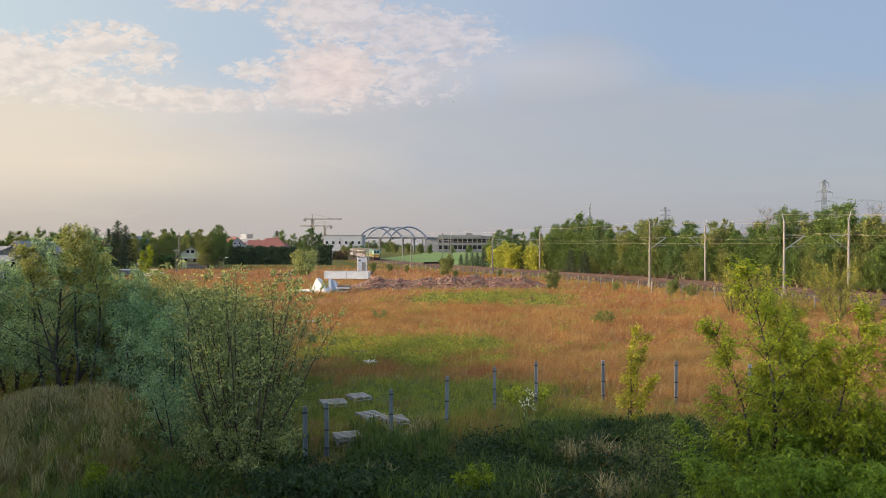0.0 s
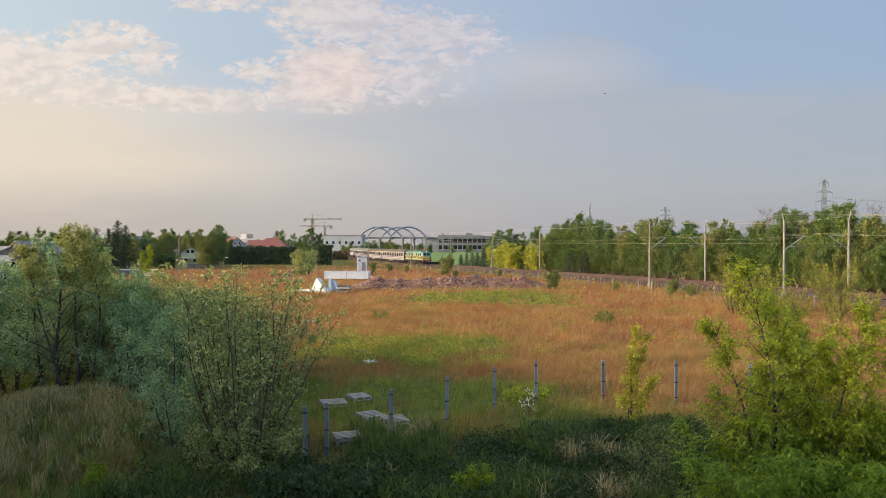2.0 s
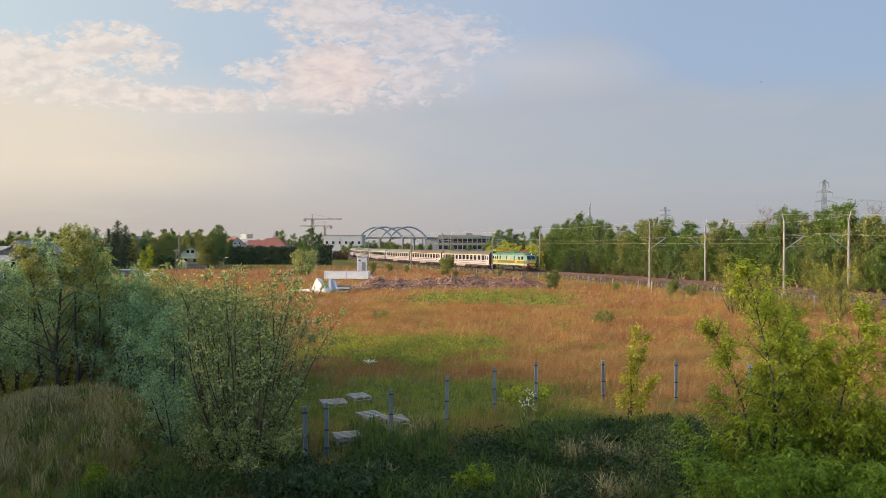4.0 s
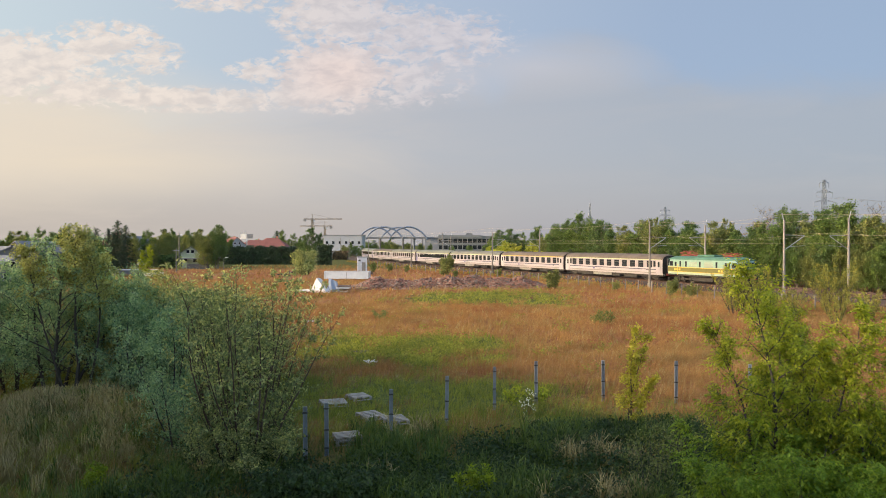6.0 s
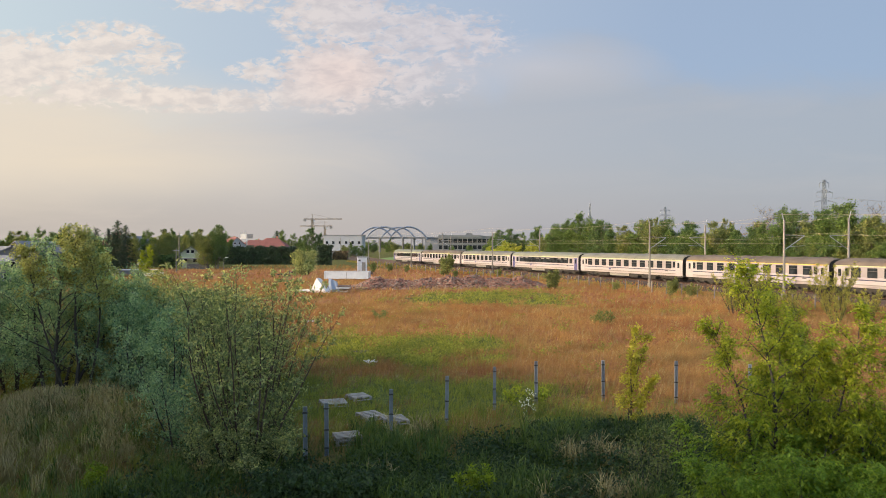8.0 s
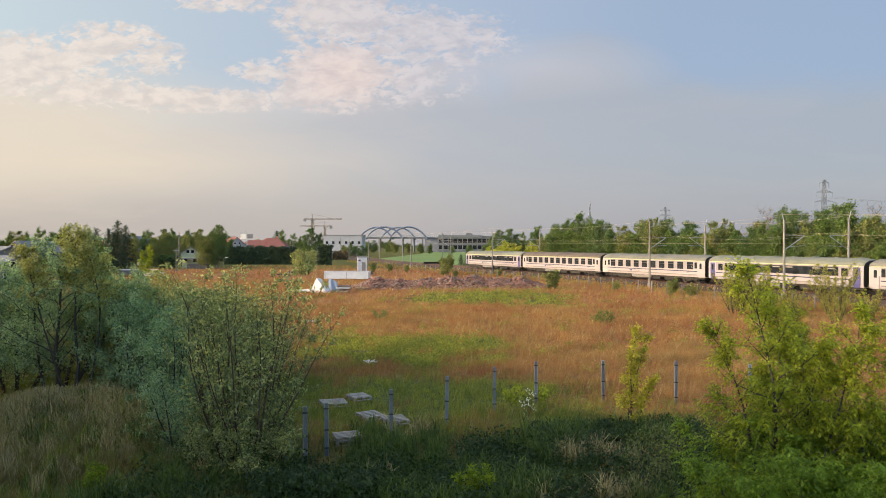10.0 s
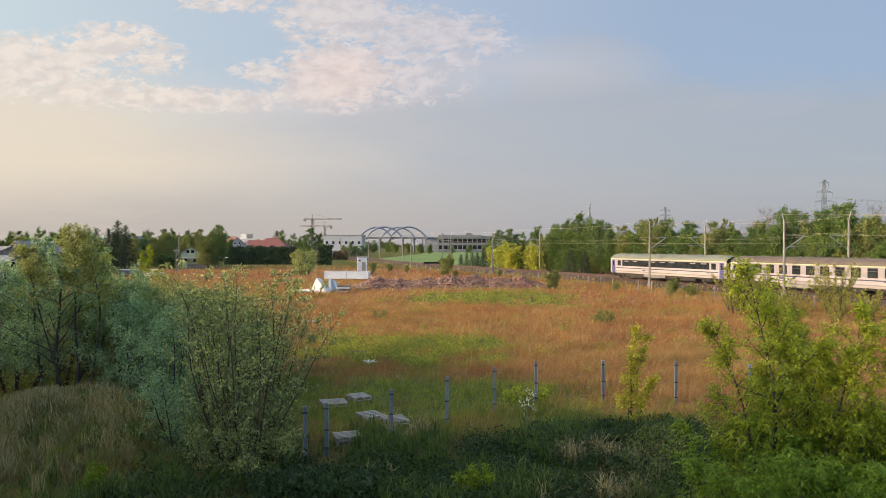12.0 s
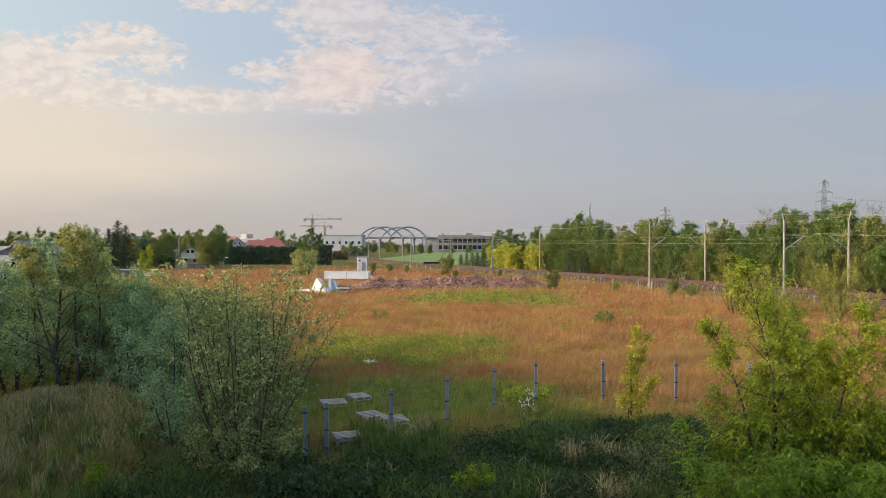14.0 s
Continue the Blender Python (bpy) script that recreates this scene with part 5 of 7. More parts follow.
WOOD_EDGE = [(10, 412, 170, 0), (55, 412, 190, 0), (115, 402, 180, 5), (150, 410, 250, 3), (150, 416, 210, 0), (180, 424, 175, 0), (282, 418, 200, 4), (312, 420, 240, 0), (332, 409, 270, 5), (345, 403, 225, 2), (372, 406, 245, 0), (372, 430, 200, 0), (500, 408, 340, 1), (553, 402, 255, 3), (925, 412, 330, 1), (975, 415, 300, 2)]
SKYLINE_TREES = [(-20, 414, 175, 1), (40, 406, 175, 2), (90, 410, 185, 3), (140, 420, 170, 4), (228, 420, 215, 3), (232, 411, 255, 4), (240, 410, 200, 2), (285, 409, 255, 2), (300, 403, 215, 2), (333, 422, 250, 1), (352, 408, 260, 2), (366, 412, 186, 2), (455, 424, 420, 1), (510, 424, 320, 2), (520, 414, 330, 1), (885, 406, 300, 3), (948, 402, 320, 5)]
for px, py, d, k in GARDEN_TREES + WOOD_EDGE + SKYLINE_TREES:
    poplar_like(px, d, height_for(py, d), k, rr.uniform(.75, 1.0), rr.uniform(0, 360))
for px, py, d in ((170, 403, 190), (192, 404, 195), (208, 390, 190), (222, 398, 192), (490, 408, 330), (200, 412, 188), (216, 414, 186), (178, 420, 188)):
    x, y, z = at(px, d)
    k = height_for(py, d) / 8.0
    copy_thing(SPRUCE, pose(x, y, -.1, 0, 0, px) @ Matrix.Diagonal((k * 1.3, k * 1.3, k, 1)))
# under the skyline: a loose line of far woods
for i in range(70):
    px = -120 + i * 26 + rr.uniform(-10, 10)
    d = rr.uniform(620, 900)
    if 600 < px < 880:
        d += 300
    py = rr.uniform(424, 431)
    poplar_like(px, d, height_for(py, d) * .95, rr.randrange(6), 1.7, rr.uniform(0, 360))
# trees about the road bridge
for px, py, d, k in ((648, 428, 470, 1), (660, 425, 500, 3), (690, 424, 520, 0), (700, 428, 480, 2), (725, 430, 520, 4), (625, 430, 330, 0), (640, 434, 340, 3), (610, 433, 310, 2), (745, 431, 480, 3), (760, 432, 470, 0), (800, 434, 500, 1), (830, 433, 520, 0), (860, 432, 510, 3)):
    poplar_like(px, d, height_for(py, d), k, 1.25, rr.uniform(0, 360))
# the pattern trees themselves stand in the row as well
for i, k in enumerate(KINDS):
    px = (992, 1060, 1140, 1215, 1340, 1450)[i]
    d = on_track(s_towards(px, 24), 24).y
    x, y, z = at(px, d)
    k.matrix_basis = pose(x, y, -.1, 0, 0, 50 * i)
t = plant("tree", "slender young tree with lime green leaves", "tree", 81, [(0, 0, -.1, 0, 0, 1, 6.6, .08), (.2, 0, -.1, .08, 0, 1, 5.6, .05), (-.2, .1, -.1, -.08, 0, 1, 5.4, .05)], 14, 4200, LEAF_BRIGHT, 0.20, 0.5, clump=0.14, bare=0.12, limb_len=.40, rise=1.0, fuzz=.1)
put(t, 254, 138)
x, y, z = at(912, behind(912, 12))
GOLD_BUSH.matrix_basis = pose(x, y, -.1)
x, y, z = at(826, behind(826, 14))
SPRUCE.matrix_basis = pose(x, y, -.1) @ Matrix.Diagonal((.62, .62, .62, 1))


def hedge(px0, px1, d, h, depth, seed, leaf, label):
    """A clipped dark hedge: twiggy core and a skin of leaves."""
    rng = np.random.default_rng(seed)
    x0, x1 = (px0 - 784) / 1279 * d, (px1 - 784) / 1279 * d
    t = thing("hedge", label, "hedge", pose(0, d, 0))
    k = int((x1 - x0) * h * 70)
    u = rng.uniform(0, 1, (k, 3))
    face = rng.uniform(0, 1, k)
    y = np.where(face < .6, -depth / 2 + .15 * rng.normal(size=k), (u[:, 1] - .5) * depth)
    z = np.where(face < .6, u[:, 2] * h, h + .2 * rng.normal(size=k))
    pts = np.stack([x0 + u[:, 0] * (x1 - x0), y, np.maximum(z + .25 * np.sin(u[:, 0] * 40), .05)], 1)
    v, f = leaf_quads(rng, pts, .55, .6, .2)
    part_np("leaves", v, f, leaf, t)
    bm = bmesh.new()
    add_box(bm, x0 + .2, x1 - .2, -depth / 2 + .25, depth / 2 - .25, 0, h - .3)
    part("twig_core", bm, BARK, t, "dark twiggy inside")
    return t


hedge(398, 522, 232, 5.2, 3.0, 5, NEEDLE, "tall clipped dark green hedge")
hedge(562, 588, 228, 5.6, 3.0, 6, NEEDLE, "dark green hedge beside the road")
hedge(270, 330, 195, 3.0, 3.0, 7, LEAF_DARK, "green garden hedge before the houses")
hedge(590, 616, 305, 3.2, 4.0, 8, BROWNISH, "brown budding hedge by the track")


# ---------------- grass ----------------
def blades(rng, xy, z, h, w, lean, leaves):
    """Tapering blades, in tufts of several, with a bend; two triangles and a tip each."""
    k = len(xy)
    n_ = k * leaves
    base = np.repeat(np.column_stack([xy, z]), leaves, 0)
    base[:, :2] += rng.normal(size=(n_, 2)) * .07
    hh = np.repeat(h, leaves)[:, None] * rng.uniform(.5, 1.15, (n_, 1))
    ww = np.repeat(w, leaves)[:, None] * rng.uniform(.6, 1.3, (n_, 1))
    a = rng.uniform(0, 2 * np.pi, n_)
    face = np.stack([np.cos(a), np.sin(a), np.zeros(n_)], 1)
    ln = np.stack([rng.normal(size=n_) + .5, rng.normal(size=n_) * .8, np.zeros(n_)], 1) * np.repeat(lean, leaves)[:, None]
    mid = base + np.array([0, 0, .55]) * hh + ln * hh * .3
    tip = base + np.array([0, 0, 1.0]) * hh + ln * hh
    vs = np.stack([base - face * ww * .5, base + face * ww * .5, mid + face * ww * .35, mid - face * ww * .35, tip], 1).reshape(-1, 3)
    i = np.arange(n_)[:, None] * 5
    fs = np.concatenate([i + np.array([[0, 1, 2]]), i + np.array([[0, 2, 3]]), i + np.array([[3, 2, 4]])], 0)
    return vs, fs


def tussocks(rng, xyz, h, count, w):
    """Arching tufts: blades that spring from one root and droop outwards."""
    k = len(xyz)
    n_ = k * count
    base = np.repeat(xyz, count, 0) + rng.normal(size=(n_, 3)) * [.06, .06, 0]
    a = rng.uniform(0, 2 * np.pi, n_)
    out = np.stack([np.cos(a), np.sin(a), np.zeros(n_)], 1)
    side = np.stack([-np.sin(a), np.cos(a), np.zeros(n_)], 1)
    hh = np.repeat(h, count)[:, None] * rng.uniform(.45, 1.1, (n_, 1))
    sp = rng.uniform(.15, 1.0, (n_, 1))
    up = np.array([0, 0, 1.0])
    m1 = base + up * hh * .62 + out * hh * .22 * sp
    m2 = base + up * hh * (1.0 - .25 * sp) + out * hh * .60 * sp
    tip = base + up * hh * (1.05 - .75 * sp) + out * hh * 1.05 * sp
    vs = np.stack([base - side * w / 2, base + side * w / 2, m1 + side * w * .5, m1 - side * w * .5, m2 + side * w * .35, m2 - side * w * .35, tip], 1).reshape(-1, 3)
    i = np.arange(n_)[:, None] * 7
    fs = np.concatenate([i + np.array([q]) for q in ([0, 1, 2], [0, 2, 3], [3, 2, 4], [3, 4, 5], [5, 4, 6])], 0)
    return vs, fs


def scatter(seed, count, y0, y1, margin=1.06, power=1.0):
    """Points over the meadow inside the fan that opens from the viewpoint."""
    rng = np.random.default_rng(seed)
    u = rng.uniform(0, 1, count) ** power
    y = np.sqrt(y0 ** 2 + u * (y1 ** 2 - y0 ** 2))
    x = rng.uniform(-1, 1, count) * y * .613 * margin
    return rng, x, y


def off_track(x, y):
    """False for points on or beyond the railway bed."""
    s = np.array([on_track(q, -3.6) for q in np.arange(-330, 60, 4.0)])
    lim = np.interp(x, s[:, 0], s[:, 1], left=200, right=0)
    return y < lim


def meadow():
    sets = {"dry": [], "green": [], "straw": [], "lime": []}
    for seed, count, y0, y1, h, w, lv in ((1, 9000, 16.5, 27, .46, .014, 7), (2, 21000, 24, 45, .48, .014, 8), (3, 24000, 44, 75, .50, .020, 8), (4, 24000, 72, 128, .52, .034, 6), (5, 9000, 125, 215, .60, .09, 4)):
        rng, x, y = scatter(seed, count, y0, y1)
        ok = off_track(x, y)
        x, y = x[ok], y[ok]
        g = np.array([green_share(a, b) for a, b in zip(x, y)])
        z = np.array([ground_height(a, b) for a, b in zip(x, y)]) - .03
        pick = rng.uniform(0, 1, len(x)) < g
        thick = np.array([field_noise(a, b, 2.2, 21) for a, b in zip(x, y)])
        hh = h * (1 + .5 * thick)
        for name, sel, kh, kl in (("dry", ~pick, 1.0, .40), ("green", pick, .72, .4)):
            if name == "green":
                # farther out and on the left bank, brightness comes from the lighter blade colour
                lit_tone = ((y > 23.5 + 2 * thick) | ((x < -5.5 + 2 * thick) & (y < 27))) & sel
                groups = (("lime", lit_tone), ("green", sel & ~lit_tone))
            else:
                pale = (rng.uniform(0, 1, len(x)) < .10 + .25 * (y < 26)) & sel
                groups = (("straw", pale), ("dry", sel & ~pale))
            for nm, s in groups:
                if s.any():
                    k = s.sum()
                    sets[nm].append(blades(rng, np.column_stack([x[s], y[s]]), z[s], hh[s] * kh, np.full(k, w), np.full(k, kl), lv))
    # coarse tussocks on the shaded bank
    rng, x, y = scatter(14, 1500, 16.2, 24.5)
    keep = np.array([field_noise(a, b, 2.6, 41) > -.05 for a, b in zip(x, y)])
    keep &= abs(784 + 1279 * x / y - 560) > 42
    x, y = x[keep], y[keep]
    z = np.array([ground_height(a, b) for a, b in zip(x, y)]) - .03
    pale = np.array([field_noise(a, b, 3.0, 51) > .12 and abs(a + 4.5) > 2.6 for a, b in zip(x, y)])
    for nm, s in (("straw", pale), ("green", ~pale)):
        k = int(s.sum())
        sets[nm].append(tussocks(rng, np.column_stack([x[s], y[s], z[s]]), rng.uniform(.5, 1.0, k), 34, .017))
    # draped straw over the near bank
    rng = np.random.default_rng(9)
    k = 5200
    x, y = rng.normal(-12.2, 2.0, k), rng.normal(23.2, 1.8, k)
    z = np.array([ground_height(a, b) for a, b in zip(x, y)])
    sets["straw"].append(blades(rng, np.column_stack([x, y]), z, np.full(k, .55), np.full(k, .014), np.full(k, .7), 6))
    k = 330
    x, y = rng.normal(-12.2, 2.2, k), rng.normal(22.8, 2.0, k)
    z = np.array([ground_height(a, b) for a, b in zip(x, y)]) - .04
    sets["straw"].append(tussocks(rng, np.column_stack([x, y, z])[:230], rng.uniform(.55, 1.0, 230), 90, .013))
    sets["lime"].append(tussocks(rng, np.column_stack([x, y, z])[230:], rng.uniform(.4, .75, k - 230), 60, .016))
    k = 130
    x, y = rng.normal(-10.0, .9, k), rng.normal(23.2, 1.7, k)
    z = np.array([ground_height(a, b) for a, b in zip(x, y)]) - .04
    sets["lime"].append(tussocks(rng, np.column_stack([x, y, z]), rng.uniform(.4, .8, k), 60, .015))
    # rough growth on the foot of the railway bank
    rng = np.random.default_rng(15)
    k = 5200
    sq, of = rng.uniform(-190, 45, k), rng.uniform(-7.5, -2.3, k)
    pos = np.array([on_track(a, b, max(0.0, .74 * min(1.0, (b + 3.5) / 1.3))) for a, b in zip(sq, of)])
    sel = rng.uniform(0, 1, k) < .45
    for nm, s in (("dry", ~sel), ("lime", sel)):
        q = int(s.sum())
        sets[nm].append(blades(rng, pos[s][:, :2], pos[s][:, 2] - .05, rng.uniform(.25, .65, q), np.full(q, .05), np.full(q, .4), 5))
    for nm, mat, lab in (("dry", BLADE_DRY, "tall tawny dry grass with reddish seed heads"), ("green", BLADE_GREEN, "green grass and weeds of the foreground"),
                         ("straw", BLADE_STRAW, "bleached straw lying in the grass"), ("lime", BLADE_LIME, "green weed patches in a brighter tone with sunlight put into the colour")):
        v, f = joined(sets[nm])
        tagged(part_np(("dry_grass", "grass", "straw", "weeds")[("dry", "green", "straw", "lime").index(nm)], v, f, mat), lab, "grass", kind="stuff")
    # leafy weed clumps scattered through the dry grass
    rng, x, y = scatter(23, 210, 33, 112)
    ok = off_track(x, y + 8)
    x, y = x[ok], y[ok]
    x = np.concatenate([x, rng.normal(-2.5, 3.2, 130), rng.normal(6.5, 5.0, 90)])
    y = np.concatenate([y, rng.normal(43.5, 3.0, 130), rng.normal(87, 6.0, 90)])
    k = 60
    big = np.repeat(rng.uniform(.25, .9, len(x)), k)[:, None]
    c = np.repeat(np.column_stack([x, y, np.zeros(len(x))]), k, 0) + rng.normal(size=(len(x) * k, 3)) * big * [.55, .55, 0]
    c[:, 2] = np.array([ground_height(a, b) for a, b in c[:, :2]]) + rng.uniform(.15, .8, len(c)) * (.35 + .6 * big[:, 0])
    v, f = leaf_quads(rng, c, .15, .4, .1)
    tagged(part_np("weed_clumps", v, f, BLADE_LIME), "yellowish green weed clumps scattered through the dry grass", "weeds", kind="stuff")
    # broad-leaved weeds on the shaded bank
    rng, x, y = scatter(12, 6500, 16.0, 23.0)
    keep = np.array([field_noise(a, b, 2.0, 31) + .15 * rng.normal() > -.16 and a > -7.5 + .8 * rng.normal() and b < (20.4 if a < .6 else 23.0) + .3 * rng.normal() for a, b in zip(x, y)])
    x, y = x[keep], y[keep]
    z = np.array([ground_height(a, b) for a, b in zip(x, y)])
    k = 14
    c = np.repeat(np.column_stack([x, y, z]), k, 0)
    c += rng.normal(size=c.shape) * [.16, .16, .0]
    c[:, 2] += rng.uniform(0.05, .65, len(c)) * np.repeat(rng.uniform(.4, 1.1, len(x)), k)
    # the bramble belt along the shadow's border; its dark leaves add painted shade
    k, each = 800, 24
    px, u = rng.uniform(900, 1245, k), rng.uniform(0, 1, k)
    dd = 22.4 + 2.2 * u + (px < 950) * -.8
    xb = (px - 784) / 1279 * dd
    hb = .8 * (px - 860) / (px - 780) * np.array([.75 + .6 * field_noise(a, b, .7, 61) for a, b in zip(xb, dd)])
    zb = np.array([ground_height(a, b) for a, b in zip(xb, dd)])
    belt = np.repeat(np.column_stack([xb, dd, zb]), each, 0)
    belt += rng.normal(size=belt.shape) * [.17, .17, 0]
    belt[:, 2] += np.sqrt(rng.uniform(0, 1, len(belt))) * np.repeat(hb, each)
    # low growth at the foot of the willow shrub, coloured dark for the shade there
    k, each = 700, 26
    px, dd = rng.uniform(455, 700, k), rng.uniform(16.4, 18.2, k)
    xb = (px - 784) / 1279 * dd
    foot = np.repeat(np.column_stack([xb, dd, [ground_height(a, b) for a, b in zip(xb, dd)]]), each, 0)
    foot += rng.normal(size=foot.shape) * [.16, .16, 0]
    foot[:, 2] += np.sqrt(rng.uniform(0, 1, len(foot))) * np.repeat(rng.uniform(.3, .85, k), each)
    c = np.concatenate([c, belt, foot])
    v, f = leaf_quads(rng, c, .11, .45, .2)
    tagged(part_np("undergrowth", v, f, LEAF_BRAMBLE_SHADE), "nettles and weeds on the bank, their green darkened to stand for shade", "weeds", kind="stuff")


meadow()
# ---------------- things on the meadow ----------------
def fence_post(px, d, h, tilt):
    x, y, z = at(px, d)
    t = thing("fence_post", "bare blue-grey steel fence post standing in the grass", "fence post", pose(x, y, z, tilt, -tilt * .6, random.uniform(-6, 6)), "meadow fence posts")
    bm = bmesh.new()
    add_box(bm, -.060, .060, .030, .036, -.25, h, bevel=.002)
    add_box(bm, -.060, -.054, -.035, .03, -.25, h, bevel=.002)
    add_box(bm, .054, .060, -.035, .03, -.25, h, bevel=.002)
    part("channel", bm, POST_BLUE, t)
    bm = bmesh.new()
    for zz in (h - .16, h * .5, .25):
        add_box(bm, -.075, .075, -.045, .045, zz - .02, zz + .02, bevel=.005)
    part("clamp", bm, DARK_METAL, t, "dark clamp bands")
    bm = bmesh.new()
    add_box(bm, -.064, .064, -.04, .04, h, h + .012, bevel=.004)
    part("cap", bm, STEEL_GREY, t)


for px, d, h in ((540, 20.9, 1.68), (578, 21.8, 1.60), (692, 23.9, 1.63), (790, 25.4, 1.75), (875, 27.7, 1.66), (949, 28.9, 1.72), (1068, 29.3, 1.66), (1197, 29.0, 1.70), (1328, 29.3, 1.55), (1465, 30.0, 1.55)):
    fence_post(px, d, h, random.uniform(-1.5, 1.5))


def pallet(label):
    t = thing("pallet", label, "pallet", None, "pallets in the grass")
    for i in range(5):
        y = -.4 + .1 + .15 * i
        box("board", (-.6, .6, y - .045, y + .045, .122, .144), PALLET, t, bevel=.004)
    for y in (-.35, 0, .35):
        for x in (-.52, 0, .52):
            box("block", (x - .07, x + .07, y - .05, y + .05, .022, .10), PALLET, t)
        box("runner", (-.6, .6, y - .05, y + .05, 0, .022), PALLET, t)
    for x in (-.52, 0, .52):
        box("crosspiece", (x - .06, x + .06, -.4, .4, .10, .122), PALLET, t)
    return t


p0 = pallet("weathered grey wooden pallet lying in the grass")
spots = [(590, 28.4, .24, 24, 4), (634, 29.4, .28, 38, 4), (655, 26.1, .33, 40, 6), (698, 25.4, .36, 28, 5)]
for i, (px, d, dz, turn, tilt) in enumerate(spots):
    x, y, z = at(px, d)
    m = pose(x, y, z + dz - .17, tilt, 2, turn) @ Matrix.Diagonal((.84, .98, 1, 1))
    if i == 0:
        p0.matrix_basis = m
    else:
        copy_thing(p0, m)
x, y, z = at(616, 23.3)
for k in range(2):
    copy_thing(p0, pose(x + random.uniform(-.05, .05), y, z + .144 * k, 2 * k, 0, 20 + random.uniform(-9, 9)) @ Matrix.Diagonal((.85, .9, 1, 1)))


def chunk_mesh(rng, sx, sy, sz, mat):
    """A broken lump: a box with its corners knocked about."""
    vs = [(sx * (a + rng.uniform(-.18, .18)), sy * (b + rng.uniform(-.18, .18)), sz * (c + rng.uniform(-.2, .2))) for a in (-.5, .5) for b in (-.5, .5) for c in (-.5, .5)]
    fs = [(0, 1, 3, 2), (4, 6, 7, 5), (0, 4, 5, 1), (2, 3, 7, 6), (0, 2, 6, 4), (1, 5, 7, 3)]
    return mesh_np("brick_lump", vs, fs, mat)


def rubble():
    rng = random.Random(7)
    t = thing("rubble_heap", "long heap of broken red brick and concrete rubble", "rubble", pose(0, 0, 0))
    # the heap's body
    ridge = lambda x: (1.30 + .20 * math.sin(x * .55 + 1) + .14 * math.sin(x * 1.7)) * min(1, max(0.1, (x + 14) / 4)) * min(1, max(.06, (16.2 - x) / 5)) * (1 + .30 * math.exp(-((x - 5.5) / 2.5) ** 2))

    def top(x, y):
        return ridge(x) * max(0.0, 1 - (abs(y - 106 - .12 * x) / 3.2) ** 1.5) * (1 + .22 * field_noise(x, y, 1.1, 5)) + .02
    xs, ys = np.arange(-14, 16.6, .5), np.arange(101.0, 111.6, .5)
    vs = [(x, y, top(x, y) - .12) for y in ys for x in xs]
    k = len(xs)
    fs = np.array([[j * k + i, j * k + i + 1, (j + 1) * k + i + 1, (j + 1) * k + i] for j in range(len(ys) - 1) for i in range(k - 1)])
    part_np("heap_core", vs, fs, BRICKS, t, "packed brick dust and soil")
    kinds = [chunk_mesh(rng, rng.uniform(.2, .42), rng.uniform(.15, .32), rng.uniform(.1, .2), BRICKS) for _ in range(8)]
    kinds += [chunk_mesh(rng, rng.uniform(.25, .6), rng.uniform(.2, .4), rng.uniform(.1, .2), RUBBLE_GREY) for _ in range(5)]
    for i in range(300):
        x, y = rng.uniform(-13.8, 16.2), 106 + rng.uniform(-3.3, .6)
        y += .12 * x
        ob = new("rubble_piece", kinds[rng.randrange(len(kinds))])
        ob.parent = t
        ob.matrix_basis = pose(x, y, top(x, y) + .03, rng.uniform(-50, 50), rng.uniform(-50, 50), rng.uniform(0, 360))
    allv, allf = [], []
    for i in range(2600):
        x, y = rng.uniform(-14, 16.4), 106 + rng.uniform(-3.5, 1.5)
        y += .12 * x
        m = pose(x, y, top(x, y) + .01, rng.uniform(-35, 35), rng.uniform(-40, 40), rng.uniform(-40, 40)) @ Matrix.Diagonal((rng.uniform(.16, .75), rng.uniform(.1, .3), rng.uniform(.05, .13), 1))
        o = len(allv)
        allv += [tuple(m @ Vector((a, b, c))) for a in (-.5, .5) for b in (-.5, .5) for c in (-.5, .5)]
        allf += [[o + q for q in f] for f in ((0, 1, 3, 2), (4, 6, 7, 5), (0, 4, 5, 1), (2, 3, 7, 6), (0, 2, 6, 4), (1, 5, 7, 3))]
    tagged(part_np("small_rubble", allv, np.array(allf), RUBBLE_ISLAND, t), kind="stuff")


m_, n_, l_ = nodes_of("mixed_rubble")
g_ = n_.new("ShaderNodeNewGeometry")
l_.new(ramp(n_, l_, g_.outputs["Random Per Island"], [(0, (0.17, 0.08, 0.056)), (.4, (0.265, 0.128, 0.092)), (.65, (0.21, 0.132, 0.10)), (.85, (0.25, 0.175, 0.138)), (1, (0.13, 0.075, 0.055))]), n_["Principled BSDF"].inputs["Base Color"])
n_["Principled BSDF"].inputs["Roughness"].default_value = 0.95
RUBBLE_ISLAND = m_
rubble()


